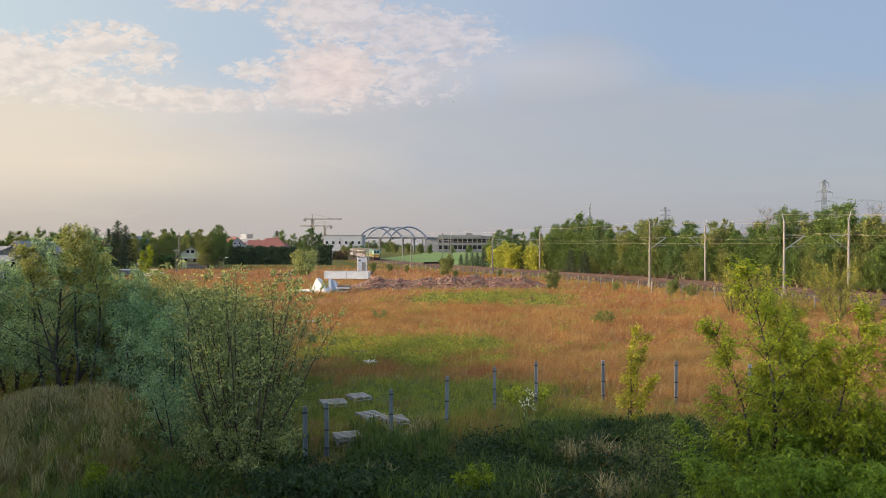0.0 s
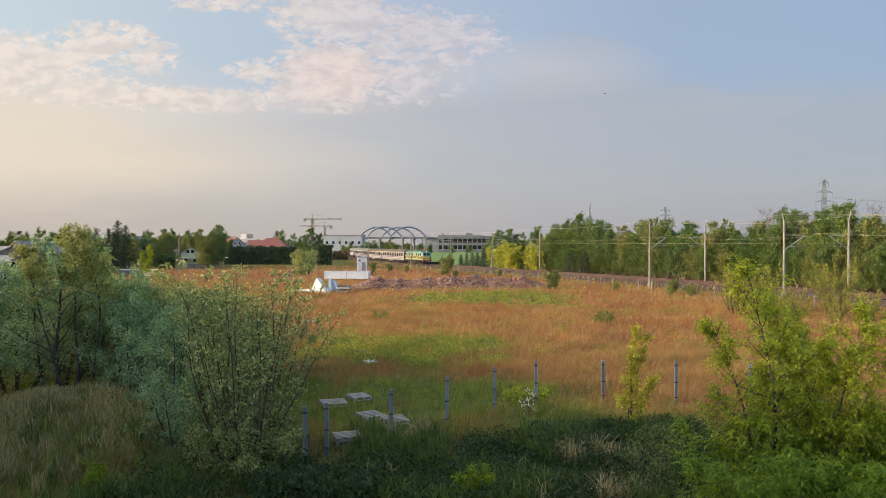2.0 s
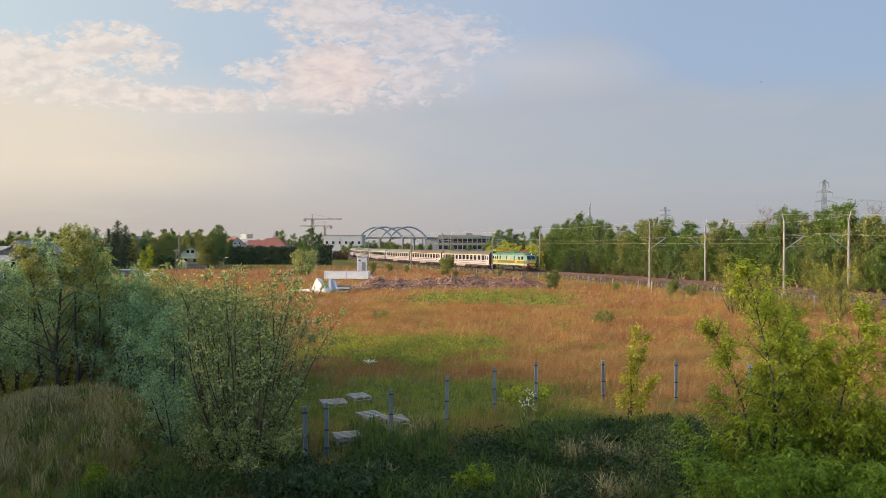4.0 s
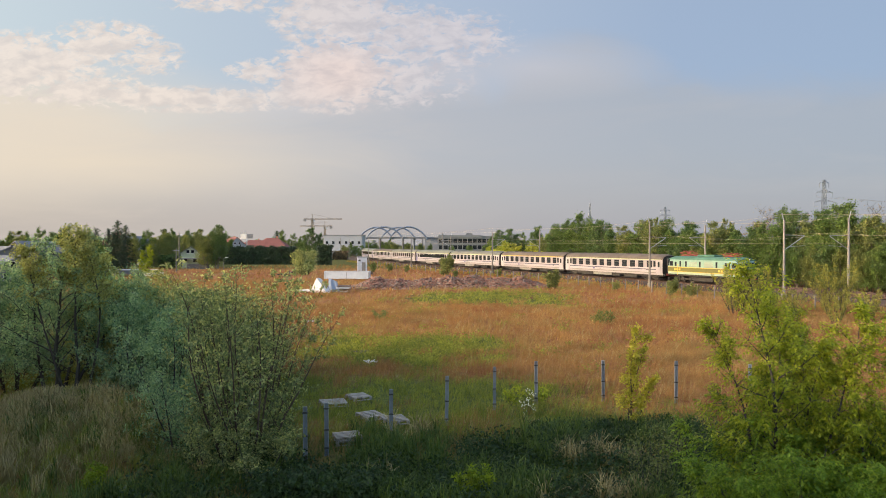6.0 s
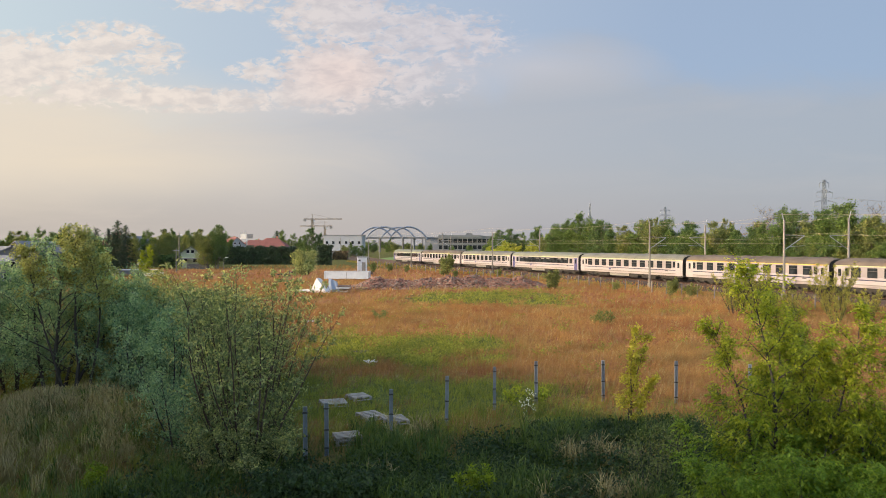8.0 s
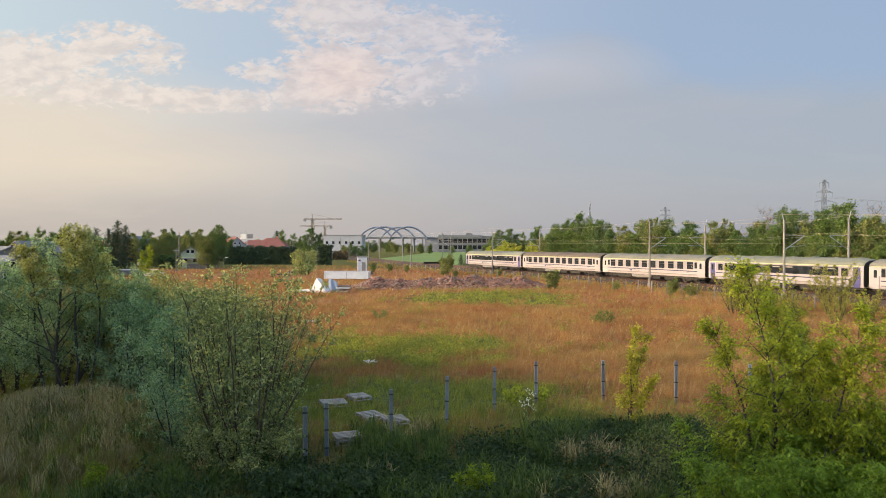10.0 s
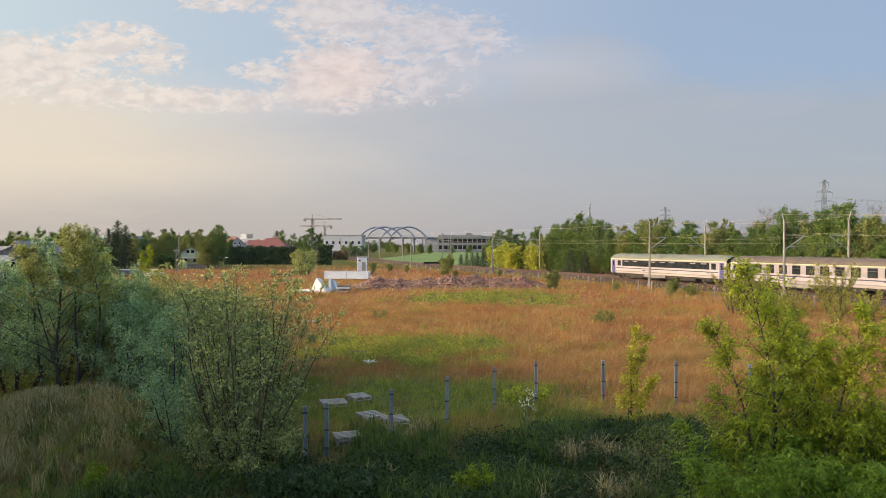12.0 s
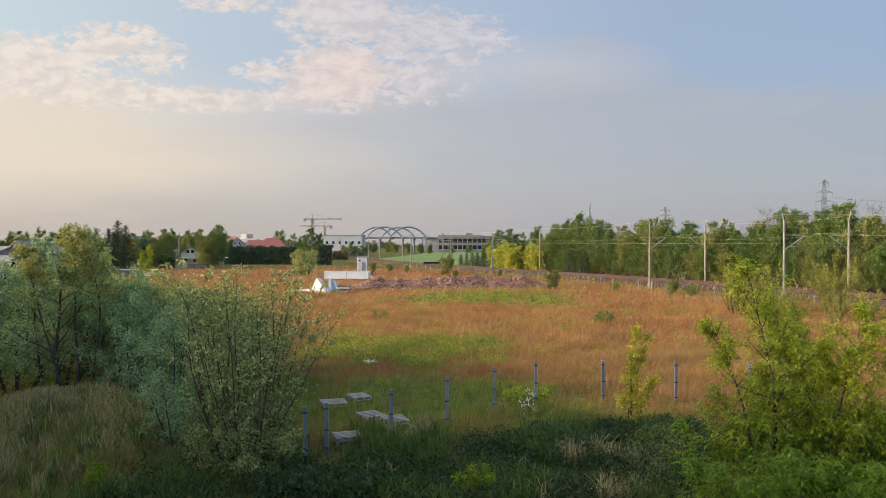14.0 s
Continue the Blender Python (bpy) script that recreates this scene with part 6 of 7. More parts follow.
def white_wreck():
    """Leaning white sheets, a tarpaulin and slabs at the end of the rubble."""
    x, y, z = at(568, 95.5)
    t = thing("roof_panel", "white folded roof panel leaning like a tent", "roof panel", pose(x, y, .1, 0, 0, -12) @ Matrix.Diagonal((1.2, 1.2, 1.1, 1)))
    bm = bmesh.new()
    a = [(-.95, -.9, .0), (-.2, -.75, 1.75), (1.1, -1.0, .0)]
    v = [bm.verts.new(p) for p in a] + [bm.verts.new((p[0] + .1, p[1] + 1.0, p[2] * .95)) for p in a]
    for f in ((0, 2, 1), (3, 4, 5), (0, 1, 4, 3), (1, 2, 5, 4), (0, 3, 5, 2)):
        bm.faces.new([v[i] for i in f])
    part("sheet", bm, WHITE_SHEET, t)
    box("flap", (-2.2, .9, -1.15, -.9, .12, .42), WHITE_SHEET, t, "white strip along the ground", bevel=.03)
    box("support_beam", (-2.0, .8, -.9, .6, -.02, .12), BARK_PALE, t)
    x, y, z = at(590, 97)
    t = thing("tarpaulin", "pale blue tarpaulin hung over leaning props", "tarpaulin", pose(x, y, 0, 0, 0, 5))
    rng = np.random.default_rng(3)
    n = 11
    vs = []
    for back in (0.0, 0.03):
        for j in range(n):
            for i in range(n):
                u, w = i / (n - 1), j / (n - 1)
                fold = .10 * math.sin(u * 11 + w * 2) * (1 - .4 * w) + .03 * rng.normal()
                vs.append((-.75 + 1.7 * u * (1 - .35 * w) + .15 * w, -.7 + .55 * w + fold + back, (1.95 - .55 * u) * w))
    fs = [[j * n + i, j * n + i + 1, (j + 1) * n + i + 1, (j + 1) * n + i] for j in range(n - 1) for i in range(n - 1)]
    fs += [[q + n * n for q in reversed(f)] for f in fs]
    part_np("cloth", vs, np.array(fs), BLUE_TARP, t)
    bm = bmesh.new()
    for x_ in (-.5, .1, .6):
        add_tube(bm, (x_, .6, 0), (x_ * .8, -.05, 1.45), .04)
    part("prop", bm, BARK_PALE, t, "leaning wooden props")
    x, y, z = at(606, 97)
    t = thing("slab_stack", "stack of grey boards and slabs", "stack", pose(x, y, 0, 0, 0, -4))
    for k in range(4):
        box("slab", (-.9 + .1 * k, .9 + .05 * k, -.6, .6, .25 * k, .25 * k + .16), RUBBLE_GREY if k % 2 else WHITE_SHEET, t, bevel=.02)
    for k in range(3):
        box("spacer", (-.1 - .4 * (k - 1), .0 - .4 * (k - 1), -.5, .5, .25 * k + .16, .25 * k + .25), BARK, t)
    x, y, z = at(615, 130)
    t = thing("beam_stack", "long white sheet-metal box lying on timber blocks", "container", pose(x, y, 0, 0, 0, -3))
    box("box_body", (-4.1, 4.1, -.8, .8, .22, 1.55), PALE_BLUE_SHEET, t, bevel=.04)
    box("lid", (-4.15, 4.15, -.85, .85, 1.55, 1.63), PALE_BLUE_SHEET, t, bevel=.02)
    for i in range(3):
        xx = -3.9 + 7.8 * i / 2
        box("rib", (xx - .04, xx + .04, -.83, -.8, .27, 1.5), SKIRT, t)
    for xx in (-3.2, 0, 3.2):
        box("timber_block", (xx - .2, xx + .2, -.7, .7, -.05, .22), BARK_PALE, t)
    x, y, z = at(641, 172)
    t = thing("equipment_cabin", "small white trackside cabin with flat roof", "cabin", pose(x, y, 0, 0, 0, 8))
    box("body", (-1.15, 1.15, -1.1, 1.1, 0, 3.3), PALE_BLUE_SHEET, t, bevel=.03)
    box("roof", (-1.28, 1.28, -1.25, 1.25, 3.3, 3.5), STEEL_GREY, t, bevel=.03)
    box("door", (-.1, .75, -1.125, -1.1, .1, 2.2), SKIRT, t)
    box("vent", (-.9, -.4, -1.12, -1.1, 2.4, 2.8), DARK_METAL, t)
    for i, (px, d, w, h) in enumerate(((625, 150, 1.6, .5), (655, 150, 1.2, .7), (640, 148, 2.0, .8), (514, 150, 3.2, .9), (500, 142, 2.5, .6))):
        x, y, z = at(px, d)
        t = thing("scrap_pile", "dark pile of scrap and cut branches", "scrap", pose(x, y, 0, 0, 0, 30 * i))
        rng = random.Random(i)
        for k in range(9):
            bm = bmesh.new()
            add_box(bm, -w * .3, w * .3, -.1, .1, -.06, .06, bevel=.02, m=pose(rng.uniform(-w, w) * .3, rng.uniform(-.4, .4), .1 + h * rng.uniform(0, .8), rng.uniform(-40, 40), rng.uniform(-30, 30), rng.uniform(0, 180)))
            part("scrap_bar", bm, (DARK_METAL, RUBBLE_GREY, BARK)[k % 3], t)


white_wreck()


def litter(px, py, w, seed, mat, label):
    """A crumpled sheet lying in the grass."""
    d = 1279 * 6.4 / (py - 433)
    x, y, z = at(px, d)
    rng = np.random.default_rng(seed)
    n = 7
    vs = [((i / (n - 1) - .5) * w, (j / (n - 1) - .5) * w * .8, .05 + .035 * rng.normal()) for j in range(n) for i in range(n)]
    fs = np.array([[j * n + i, j * n + i + 1, (j + 1) * n + i + 1, (j + 1) * n + i] for j in range(n - 1) for i in range(n - 1)])
    t = thing("plastic_sheet", label, "litter", pose(x, y, z + .12, 0, 0, seed * 40))
    part_np("sheet", vs, fs, mat, t)


litter(470, 578, 1.3, 1, BLUE_TARP, "crumpled pale blue plastic sheet in the grass")
litter(440, 645, .9, 2, WHITE_SHEET, "crumpled white plastic sheet in the grass")
litter(655, 646, .7, 3, WHITE_SHEET, "scrap of white sheet among the weeds")
litter(640, 628, .9, 4, RUBBLE_GREY, "flat grey scrap lying among green weeds")
litter(548, 572, .8, 5, WHITE_SHEET, "scrap of pale sheet in dry grass")


# ---------------- houses, hall, bridge, far steelwork ----------------
def window_in(parent, x, z, w, h, y):
    f = box("window", (x - w / 2, x + w / 2, y - .06, y + .05, z - h / 2, z + h / 2), WHITE_SHEET, parent)
    box("pane", (x - w / 2 + .08, x + w / 2 - .08, y - .075, y - .055, z - h / 2 + .08, z + h / 2 - .08), WINDOW, f)
    return f


def house(px, d, w, dep, eave, ridge, turn, wall, roof, label, windows=2, hip=0.0):
    """A gabled or hipped house; its gable or front looks towards -y."""
    x, y, z = at(px, d)
    t = thing("house", label, "house", pose(x, y, 0, 0, 0, turn))
    bm = bmesh.new()
    a, b = w / 2, dep / 2
    if hip:
        add_box(bm, -a, a, -b, b, 0, eave)
    else:
        v = [bm.verts.new(p) for p in ((-a, -b, 0), (a, -b, 0), (a, -b, eave), (0, -b, ridge - .1), (-a, -b, eave), (-a, b, 0), (a, b, 0), (a, b, eave), (0, b, ridge - .1), (-a, b, eave))]
        for f in ((0, 1, 2, 3, 4), (5, 9, 8, 7, 6), (0, 4, 9, 5), (1, 6, 7, 2), (4, 3, 8, 9), (2, 7, 8, 3), (0, 5, 6, 1)):
            bm.faces.new([v[i] for i in f])
    part("wall", bm, wall, t)
    o = .45
    bm = bmesh.new()
    if hip:
        lo = [bm.verts.new(p) for p in ((-a - o, -b - o, eave), (a + o, -b - o, eave), (a + o, b + o, eave), (-a - o, b + o, eave))]
        lo2 = [bm.verts.new((p.co.x, p.co.y, eave - .2)) for p in lo]
        hi = [bm.verts.new((-a * hip, 0, ridge)), bm.verts.new((a * hip, 0, ridge))]
        for f in ((lo[0], lo[1], hi[1], hi[0]), (lo[2], lo[3], hi[0], hi[1]), (lo[1], lo[2], hi[1]), (lo[3], lo[0], hi[0]), lo2[::-1]):
            bm.faces.new(f)
        for i in range(4):
            bm.faces.new((lo2[i], lo2[(i + 1) % 4], lo[(i + 1) % 4], lo[i]))
    else:
        for s in (-1, 1):
            k = (ridge - eave) / a
            e, u = Vector((s * (a + o), 0, eave - k * o + .03)), Vector((0, 0, ridge + .03))
            th = Vector((0, 0, .18))
            v = [bm.verts.new(p + q) for q in (Vector((0, -b - o, 0)), Vector((0, b + o, 0))) for p in (e, u, u + th, e + th)]
            for f in ((0, 1, 2, 3), (7, 6, 5, 4), (0, 4, 5, 1), (1, 5, 6, 2), (2, 6, 7, 3), (3, 7, 4, 0)):
                bm.faces.new([v[i] for i in f])
    bmesh.ops.recalc_face_normals(bm, faces=bm.faces)
    rf = part("roof", bm, roof, t)
    if roof is TILE_RED:
        box("chimney", (a * .2, a * .2 + .6, b * .1, b * .1 + .6, ridge - 1.0, ridge + .7), WALL_BRICK, rf, bevel=.02)
    for i in range(windows):
        xx = (-.25 + .5 * i / max(1, windows - 1)) * w
        window_in(t, xx, eave * .55, 1.1, 1.2, -b)
        if not hip:
            window_in(t, xx * .5, eave + (ridge - eave) * .25, .9, 1.0, -b)
    return t


house(337, 195, 4.7, 9, 4.1, 5.7, 19, WALL_GREENISH, TILE_GREY, "pale green gabled house among trees", 2)
house(412, 305, 7.5, 11, 6.0, 9.3, 35, WALL_WHITE, TILE_RED, "white house with steep red tiled roof")
house(482, 290, 14.5, 12, 4.6, 9.0, 0, WALL_BRICK, TILE_RED, "large house under hipped red tiled roof", 3, hip=.32)
house(452, 330, 11, 9, 6.2, 8.4, 0, WALL_GREY, TILE_RED, "low grey house with dull red roof", 2, hip=.5)
house(2, 130, 9, 9, 3.9, 5.9, 50, WALL_GREY, TILE_GREY, "grey house with sheet-metal roof behind the trees", 0)
house(4, 108, 8.5, 7, 3.0, 4.6, 70, WALL_GREY, TILE_GREY, "low grey house with grey metal roof")
house(62, 140, 7, 7, 5.0, 6.9, -30, WALL_GREY, TILE_GREY, "small grey house under trees")
house(205, 205, 8, 9, 6.5, 9.6, 20, WALL_BRICK, TILE_RED, "brick house with dull red roof behind spruces")
house(240, 230, 9, 9, 6.0, 8.8, -10, WALL_WHITE, TILE_GREY, "pale house partly hidden by trees")

# porch and garden fence of the green house
x, y, z = at(340, 189)
t = thing("porch", "low dark porch roof on posts before the green house", "porch", pose(x, y, 0))
box("roof", (-2.6, 2.4, -1.2, 1.2, 2.6, 2.8), TILE_GREY, t, m=pose(0, 0, 0, 0, 0, 0))
for xx in (-2.4, 2.2):
    box("post", (xx - .1, xx + .1, -1.0, -.8, 0, 2.6), DARK_METAL, t)
x, y, z = at(352, 186)
t = thing("garden_fence", "dark green board fence before the house", "fence", pose(x, y, 0))
for i in range(20):
    box("board", (-3 + .3 * i, -3 + .3 * i + .27, -.03, .03, .05, 1.4), DARK_METAL, t)
box("rail", (-3, 3, .03, .08, .9, 1.0), DARK_METAL, t)
x, y, z = at(218, 150)
t = thing("shed", "long low shed with flat pale roof", "shed", pose(x, y, 0, 0, 0, 4))
box("wall", (-3.0, 3.0, -1.5, 1.5, 0, 1.05), WALL_GREY, t)
box("roof", (-3.2, 3.2, -1.7, 1.7, 1.05, 1.22), WALL_WHITE, t, bevel=.02)


def car():
    x, y, z = at(271, 141)
    t = thing("car", "small white car parked at the meadow's far edge", "car", pose(x, y, 0, 0, 0, -20))
    bm = bmesh.new()
    add_profile(bm, [(-2.0, .35), (-2.05, .75), (-1.2, .95), (1.9, .98), (2.0, .6), (1.95, .35)], -.85, .85)
    part("body", bm, WHITE_SHEET, t)
    bm = bmesh.new()
    add_profile(bm, [(-1.2, .95), (-.5, 1.42), (1.1, 1.45), (1.8, .98)], -.74, .74)
    part("glasshouse", bm, WINDOW, t)
    box("roof", (-.70, .70, -.5, 1.1, 1.43, 1.48), WHITE_SHEET, t, bevel=.02)
    for sx in (-.8, .8):
        for yy in (-1.25, 1.25):
            w = bar("tyre", (sx - .1, yy, .31), (sx + .1, yy, .31), .31, RUBBER, t, sides=16)
            bar("rim", (sx - .11, yy, .31), (sx + .11, yy, .31), .19, STEEL_GREY, w, sides=12)
    for sx in (-.6, .6):
        box("headlight", (sx - .18, sx + .18, -2.07, -2.0, .6, .74), WALL_WHITE, t)


car()


def pole(px, d, top, r, label, name="pole", lamp=False):
    x, y, z = at(px, d)
    t = thing(name, label, "pole", pose(x, y, 0))
    bar("shaft", (0, 0, -.2), (0, 0, top), r, CONCRETE, t, r1=r * .6, sides=8)
    if lamp:
        bar("arm", (0, 0, top - .1), (.8, -.3, top + .1), .05, STEEL_GREY, t)
        box("lamp_head", (.5, 1.2, -.45, -.15, top + .02, top + .2), WHITE_SHEET, t, bevel=.03)
    else:
        box("crossarm", (-.7, .7, -.05, .05, top - .6, top - .5), STEEL_GREY, t)
    return t


pole(312, 165, 5.6, .13, "pale wooden utility pole at the meadow's edge", "utility_pole")
pole(396, 182, 3.0, .07, "short lamp post with white head", "street_lamp", True)
pole(603, 330, 9.5, .14, "pale utility pole beside the road", "utility_pole")
pole(618, 300, 8.5, .14, "utility pole beside the railway crossing", "utility_pole")
pole(783, 205, 9.8, .14, "slim lighting pole at the sports field", "lighting_pole")
pole(436, 235, 7.0, .1, "slim pole rising over the hedge", "utility_pole")
pole(317, 190, 9.6, .16, "dark chimney-like pole beside the house", "utility_pole")

x, y, z = at(437, 300)
t = thing("billboard", "white and dark advertising boards on a steel pole", "sign", pose(x, y, 0))
bar("pole", (0, 0, 0), (0, 0, 9.0), .2, STEEL_GREY, t)
box("white_board", (-2.6, -.2, -.15, .15, 8.7, 10.8), WHITE_SHEET, t, bevel=.03)
box("dark_board", (.2, 2.5, -.15, .15, 8.9, 10.7), TILE_GREY, t, bevel=.03)
for xx in (-2.2, -.6):
    bar("antenna", (xx, 0, 10.8), (xx, 0, 12.0), .06, STEEL_GREY, t)


def office(px0, px1, d, z0, top, label, wall, bays, dark=False):
    x0, x1 = (px0 - 784) / 1279 * d, (px1 - 784) / 1279 * d
    t = thing("office_building", label, "building", pose(0, d, 0))
    box("wall", (x0, x1, 0, 16, 0, top), wall, t)
    box("roof", (x0 - .3, x1 + .3, -.3, 16.3, top, top + .5), TILE_GREY, t)
    for i in range(bays):
        xx = x0 + (x1 - x0) * (i + .5) / bays
        w = (x1 - x0) / bays * (.82 if dark else .35)
        for lv in range(2 if dark else 1):
            zz = top * ((.32 + .40 * lv) if dark else .66)
            f = box("window", (xx - w / 2, xx + w / 2, -.12, .1, zz - top * (.13 if dark else .07), zz + top * (.13 if dark else .07)), WINDOW, t)
            box("frame", (xx - w / 2, xx + w / 2, -.16, -.12, zz - top * (.13 if dark else .07), zz - top * (.10 if dark else .055)), WALL_GREY, f)
        if dark:
            bar("column", (xx - (x1 - x0) / bays / 2, -.8, 0), (xx - (x1 - x0) / bays / 2, -.8, top), .22, WALL_GREY, t)
    return t


office(573, 641, 400, 0, 11.2, "white modern office block with small dark windows", WALL_WHITE, 6)
t = office(776, 870, 560, 0, 12.6, "long glazed hall with columns and flat roof", WALL_GREY, 11, True)
box("roof_unit", (18, 23, 4, 9, 13.1, 15.3), TILE_GREY, t)
box("parapet", (-3.6, 30, -1.2, .2, 11.6, 13.8), WALL_GREY, t)


def arch_bridge():
    d = 600.0
    t = thing("arch_bridge", "blue-grey steel arch bridge with crossing ribs and long deck", "bridge", pose(0, 0, 0))
    X = lambda px: (px - 784) / 1279 * d
    for px0, px1, yy in ((633, 695, d + 8), (649, 714, d - 8), (672, 735, d + 8), (690, 756, d - 8)):
        path = []
        for k in range(25):
            u = k / 24
            path.append((X(px0) + (X(px1) - X(px0)) * u, yy, 10.5 + 10.2 * (1 - (2 * u - 1) ** 2) ** .8))
        v, f = tube_path(path, .7, .7, 8)
        rib = part_np("rib", v, f, BRIDGE_BLUE, t, smooth=True)
        bm = bmesh.new()
        for k in range(3, 22, 2):
            add_tube(bm, path[k], (path[k][0], yy, 12.2), .045, sides=4)
        part("hanger", bm, BRIDGE_BLUE, rib)
    box("deck", (X(628), X(790), d - 7, d + 7, 11.2, 12.6), WALL_GREY, t, bevel=.1)
    bm = bmesh.new()
    for k in range(44):
        xx = X(628) + (X(790) - X(628)) * k / 43
        add_box(bm, xx - .06, xx + .06, d - 7, d - 6.9, 12.6, 13.7)
    add_box(bm, X(628), X(790), d - 7, d - 6.9, 13.6, 13.75)
    part("railing", bm, STEEL_GREY, t)
    for px in (636, 672, 713, 733, 748, 762, 776):
        for yy in (d - 5, d + 5):
            bar("pier", (X(px), yy, 0), (X(px), yy, 11.2), .5, WALL_GREY, t, sides=10)
    bm = bmesh.new()
    add_profile(bm, [(d - 9, 0), (d - 6, 11.1), (d + 6, 11.1), (d + 9, 0)], X(752), X(775))
    part("abutment", bm, WALL_GREY, t)


arch_bridge()


def lattice(bm, h, w0, w1, steps, r):
    """A square lattice tower, tapering from w0 to w1."""
    for k in range(steps):
        z0, z1 = h * k / steps, h * (k + 1) / steps
        a, b = w0 + (w1 - w0) * k / steps, w0 + (w1 - w0) * (k + 1) / steps
        c0 = [Vector((x * a / 2, y * a / 2, z0)) for x, y in ((-1, -1), (1, -1), (1, 1), (-1, 1))]
        c1 = [Vector((x * b / 2, y * b / 2, z1)) for x, y in ((-1, -1), (1, -1), (1, 1), (-1, 1))]
        for i in range(4):
            add_tube(bm, c0[i], c1[i], r, sides=4)
            add_tube(bm, c0[i], c1[(i + 1) % 4], r * .7, sides=3)
            add_tube(bm, c0[(i + 1) % 4], c1[i], r * .7, sides=3)
            add_tube(bm, c1[i], c1[(i + 1) % 4], r * .7, sides=3)


def pylon(px, d, h, arms, label, turn=0.0):
    x, y, z = at(px, d)
    t = thing("power_pylon", label, "pylon", pose(x, y, 0, 0, 0, turn))
    bm = bmesh.new()
    lattice(bm, h, h * .075, h * .03, 16, .12)
    part("tower", bm, PYLON, t)
    for z, half in arms:
        bm = bmesh.new()
        for s in (-1, 1):
            add_tube(bm, (0, -.6, z), (s * half, 0, z - .2), .12, sides=4)
            add_tube(bm, (0, .6, z), (s * half, 0, z - .2), .12, sides=4)
            add_tube(bm, (0, 0, z + 1.6), (s * half, 0, z - .2), .12, sides=4)
            for k in range(1, 4):
                add_tube(bm, (s * half * k / 4, 0, z - .1), (s * half * (k - .5) / 4, 0, z + 1.6 * (1 - k / 4)), .08, sides=3)
        a = part("crossarm", bm, PYLON, t)
        for s in (-1, 1):
            bar("insulator", (s * half, 0, z - .2), (s * half, 0, z - 3.0), .16, PYLON, a, sides=5)
    return t


pylon(1458, 450, 46.6, ((44.8, 2.9), (39.0, 5.0), (33.0, 6.3), (26.5, 5.0)), "tall grey lattice power pylon behind the trees")
pylon(1177, 720, 44.0, ((40.5, 5.2), (35.5, 6.4), (30.0, 5.4)), "distant grey lattice power pylon", 12)
for dz, dx in ((39.0, 5.0), (39.0, -5.0), (33, 6.3), (33, -6.3)):
    x, y, z = at(1458, 450)
    p0_, p1_ = Vector((x + dx, y, dz - 3)), Vector((x + 260, y + 30 + dx, dz + 2))
    wire("power_line", [p0_.lerp(p1_, k / 20) - Vector((0, 0, 26 * (k / 20) * (1 - k / 20))) for k in range(21)], .05, "sagging high-voltage line from the pylon", "power line")
x, y, z = at(1044, 640)
t = thing("radio_mast", "slim lattice radio mast with antennas", "radio mast", pose(x, y, 0))
bm = bmesh.new()
lattice(bm, 42.5, 2.4, .9, 18, .12)
part("tower", bm, PYLON, t)
for k, (z, a) in enumerate(((30, 0), (30, 2.1), (30, 4.2), (33, 1), (33, 3.1), (39, 2))):
    box("antenna", (1.2 * math.cos(a) - .2, 1.2 * math.cos(a) + .2, 1.2 * math.sin(a) - .15, 1.2 * math.sin(a) + .15, z - 1.1, z + 1.1), WALL_WHITE, t, bevel=.05)
bar("whip", (0, 0, 42.5), (0, 0, 46), .08, PYLON, t)


def crane(px, d, top, back, reach, label, counter_drop=0.0):
    x, y, z = at(px, d)
    t = thing("tower_crane", label, "crane", pose(x, y, 0))
    bm = bmesh.new()
    lattice(bm, top, 1.7, 1.7, 22, .16)
    part("mast", bm, CRANE, t)
    bm = bmesh.new()
    for a, b in ((0, reach), (0, -back)):
        n = int(abs(b) / 2)
        for k in range(n):
            x0, x1 = b * k / n, b * (k + 1) / n
            for yy in (-.6, .6):
                add_tube(bm, (x0, yy, top), (x1, yy, top), .13, sides=4)
                add_tube(bm, (x0, yy, top), ((x0 + x1) / 2, 0, top + 1.2), .09, sides=3)
                add_tube(bm, ((x0 + x1) / 2, 0, top + 1.2), (x1, yy, top), .09, sides=3)
            add_tube(bm, (x0, 0, top + 1.2), (x1, 0, top + 1.2), .13, sides=4)
    part("jib", bm, CRANE, t)
    bm = bmesh.new()
    add_tube(bm, (0, 0, top), (0, 0, top + 5.5), .35, .12, sides=6)
    add_tube(bm, (0, 0, top + 5.4), (reach * .65, 0, top + 1.2), .08, sides=3)
    add_tube(bm, (0, 0, top + 5.4), (-back * .9, 0, top + .6), .08, sides=3)
    part("apex", bm, CRANE, t)
    s = 1 if back > 0 else -1
    box("counterweight", (*sorted((-back, -back + s * 2.5)), -.8, .8, top - 1.8, top + .4), WALL_GREY, t, bevel=.1)
    box("operator_cab", (.9, 2.3, -1.6, -.2, top - 2.0, top - .2), WALL_WHITE, t, bevel=.1)


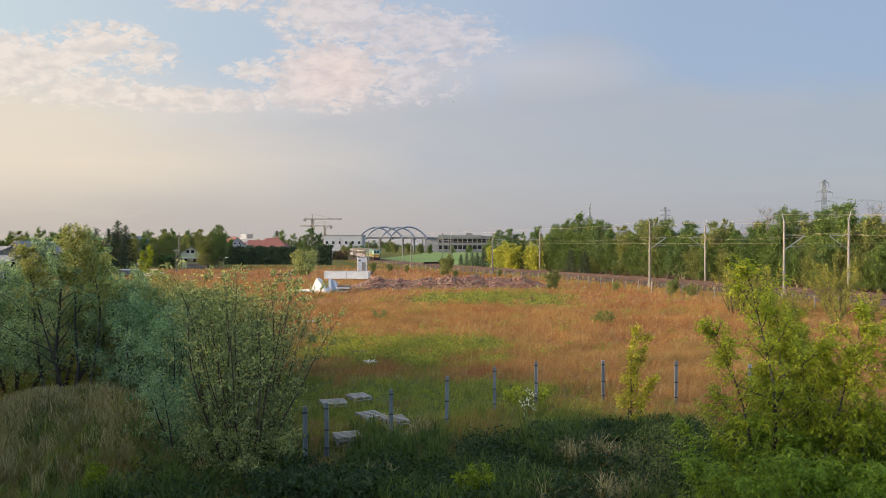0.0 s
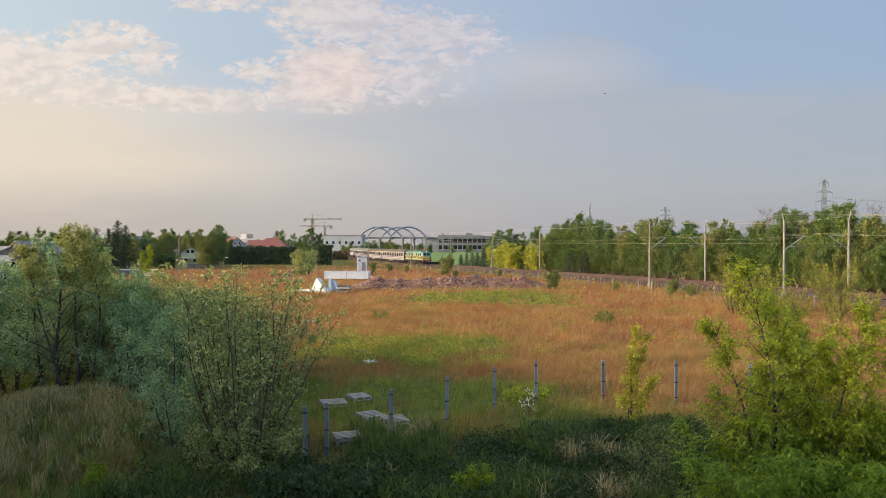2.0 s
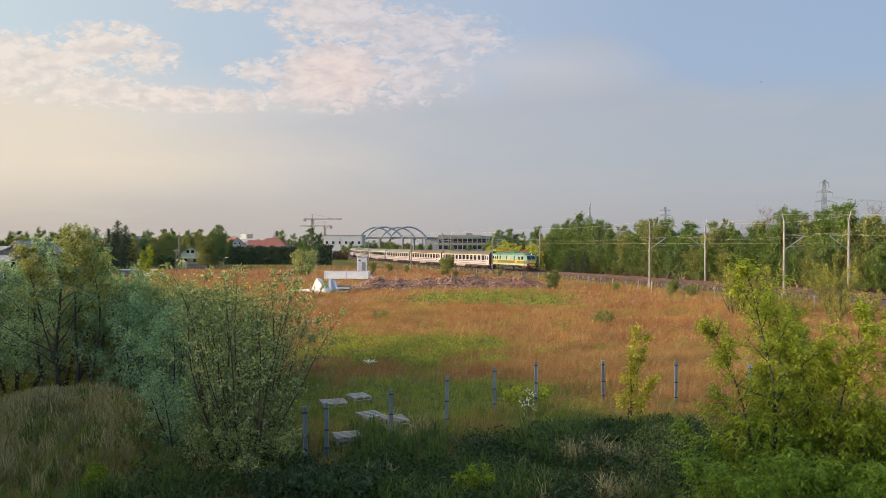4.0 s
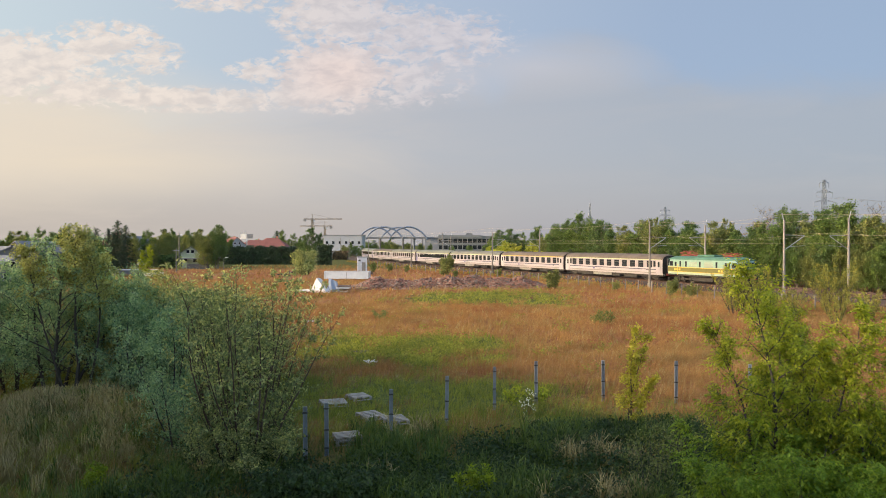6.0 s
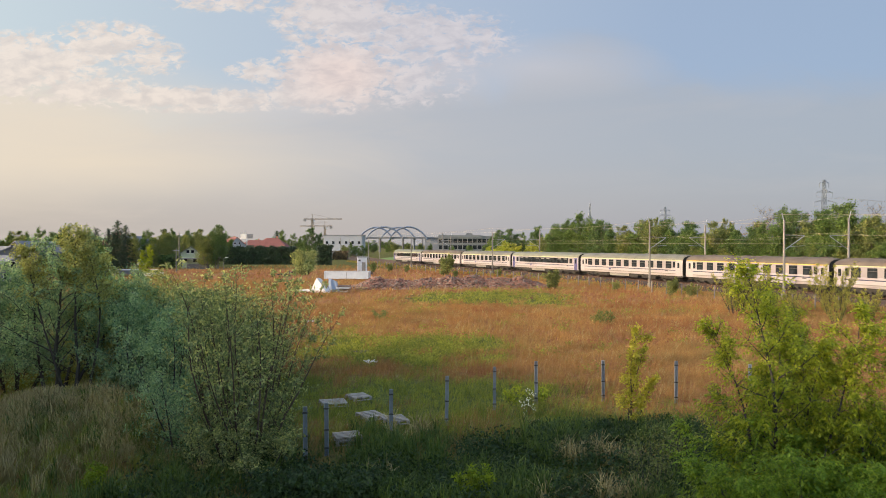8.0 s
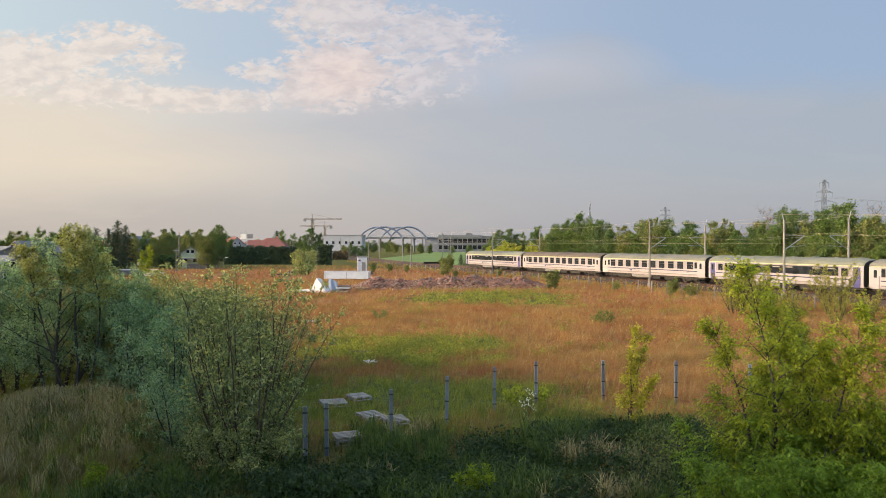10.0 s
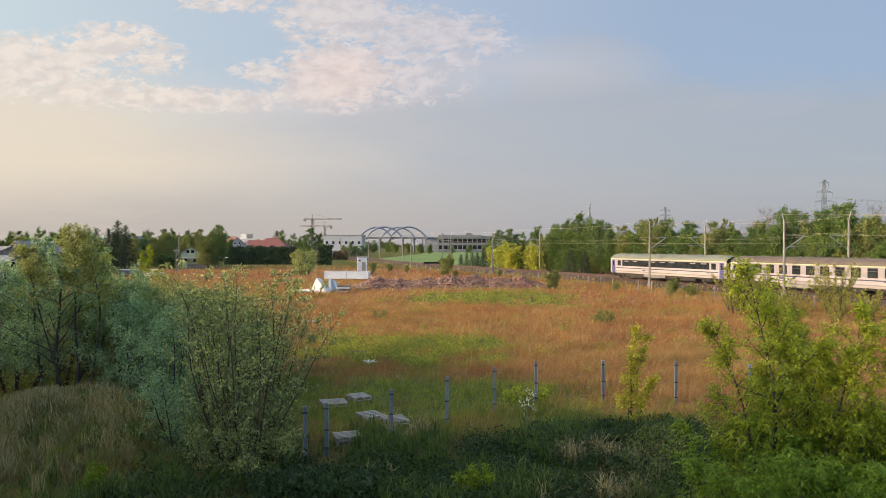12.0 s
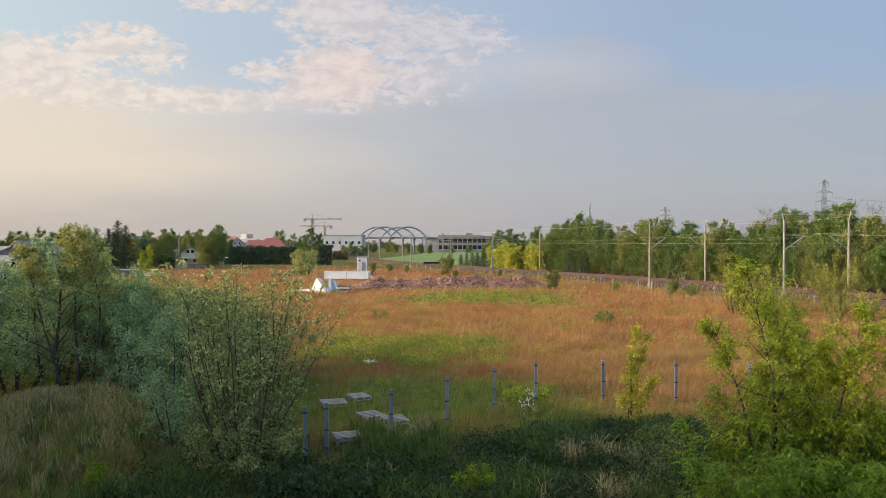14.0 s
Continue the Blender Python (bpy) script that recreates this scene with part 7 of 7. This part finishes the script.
crane(553, 700, 30.5, 8.5, 29, "tower crane with long jib beyond the houses")
crane(575, 720, 24.0, -7.5, -25, "second tower crane, lower, jib turned away")

x, y, z = at(765, 205)
t = thing("dugout", "low dark shelter at the edge of the sports field", "shelter", pose(x, y, .2))
box("back_wall", (-2.4, 2.4, .3, .4, 0, 1.2), DARK_METAL, t)
box("roof", (-2.5, 2.5, -.6, .5, 1.2, 1.3), DARK_METAL, t)
for xx in (-2.4, 0, 2.4):
    box("side_post", (xx - .05, xx + .05, -.55, .35, 0, 1.2), DARK_METAL, t)


# ---------------- a bird that crosses the sky ----------------
def bird_thing():
    t = thing("bird", "small dark bird flying across the sky", "bird")
    bm = bmesh.new()
    bmesh.ops.create_icosphere(bm, subdivisions=2, radius=1.0)
    for v in bm.verts:
        v.co = Vector((v.co.x * .13 * (1 if v.co.x > 0 else 1.3), v.co.y * .04, v.co.z * .04))
    part("body", bm, DARK_METAL, t, smooth=True)
    for s in (-1, 1):
        bm = bmesh.new()
        v = [bm.verts.new(p) for p in ((.07, s * .02, .01), (.02, s * .17, .05), (-.06, s * .30, .03), (-.05, s * .14, .04), (-.05, s * .02, .01))]
        bm.faces.new(v)
        r = bmesh.ops.extrude_face_region(bm, geom=bm.faces[:])
        for q in r["geom"]:
            if isinstance(q, bmesh.types.BMVert):
                q.co.z += .008
        part("wing", bm, DARK_METAL, t)
    bm = bmesh.new()
    add_box(bm, -.26, -.15, -.035, .035, -.004, .006)
    part("tail", bm, DARK_METAL, t)
    return t


bird = bird_thing()


def bird_motion():
    d = 110.0
    rows = []
    for tt, px, py in ((0.0, 803, 181), (1.5, 1002, 171), (3.0, 1208, 156), (5.5, 1552, 131), (8.0, 1900, 106), (14.0, 2730, 60)):
        rows.append((tt, pose((px - 784) / 1279 * d, d, 6.4 + (433 - py) * d / 1279, 8, -4, 5)))
    walk(bird, rows)


def motions():
    train_motion()
    bird_motion()
    walk(backdrop, [(0.0, pose(*EYE, 0, 0, 0.30)), (14.0, pose(*EYE, 0, 0, -0.38))])


motions()
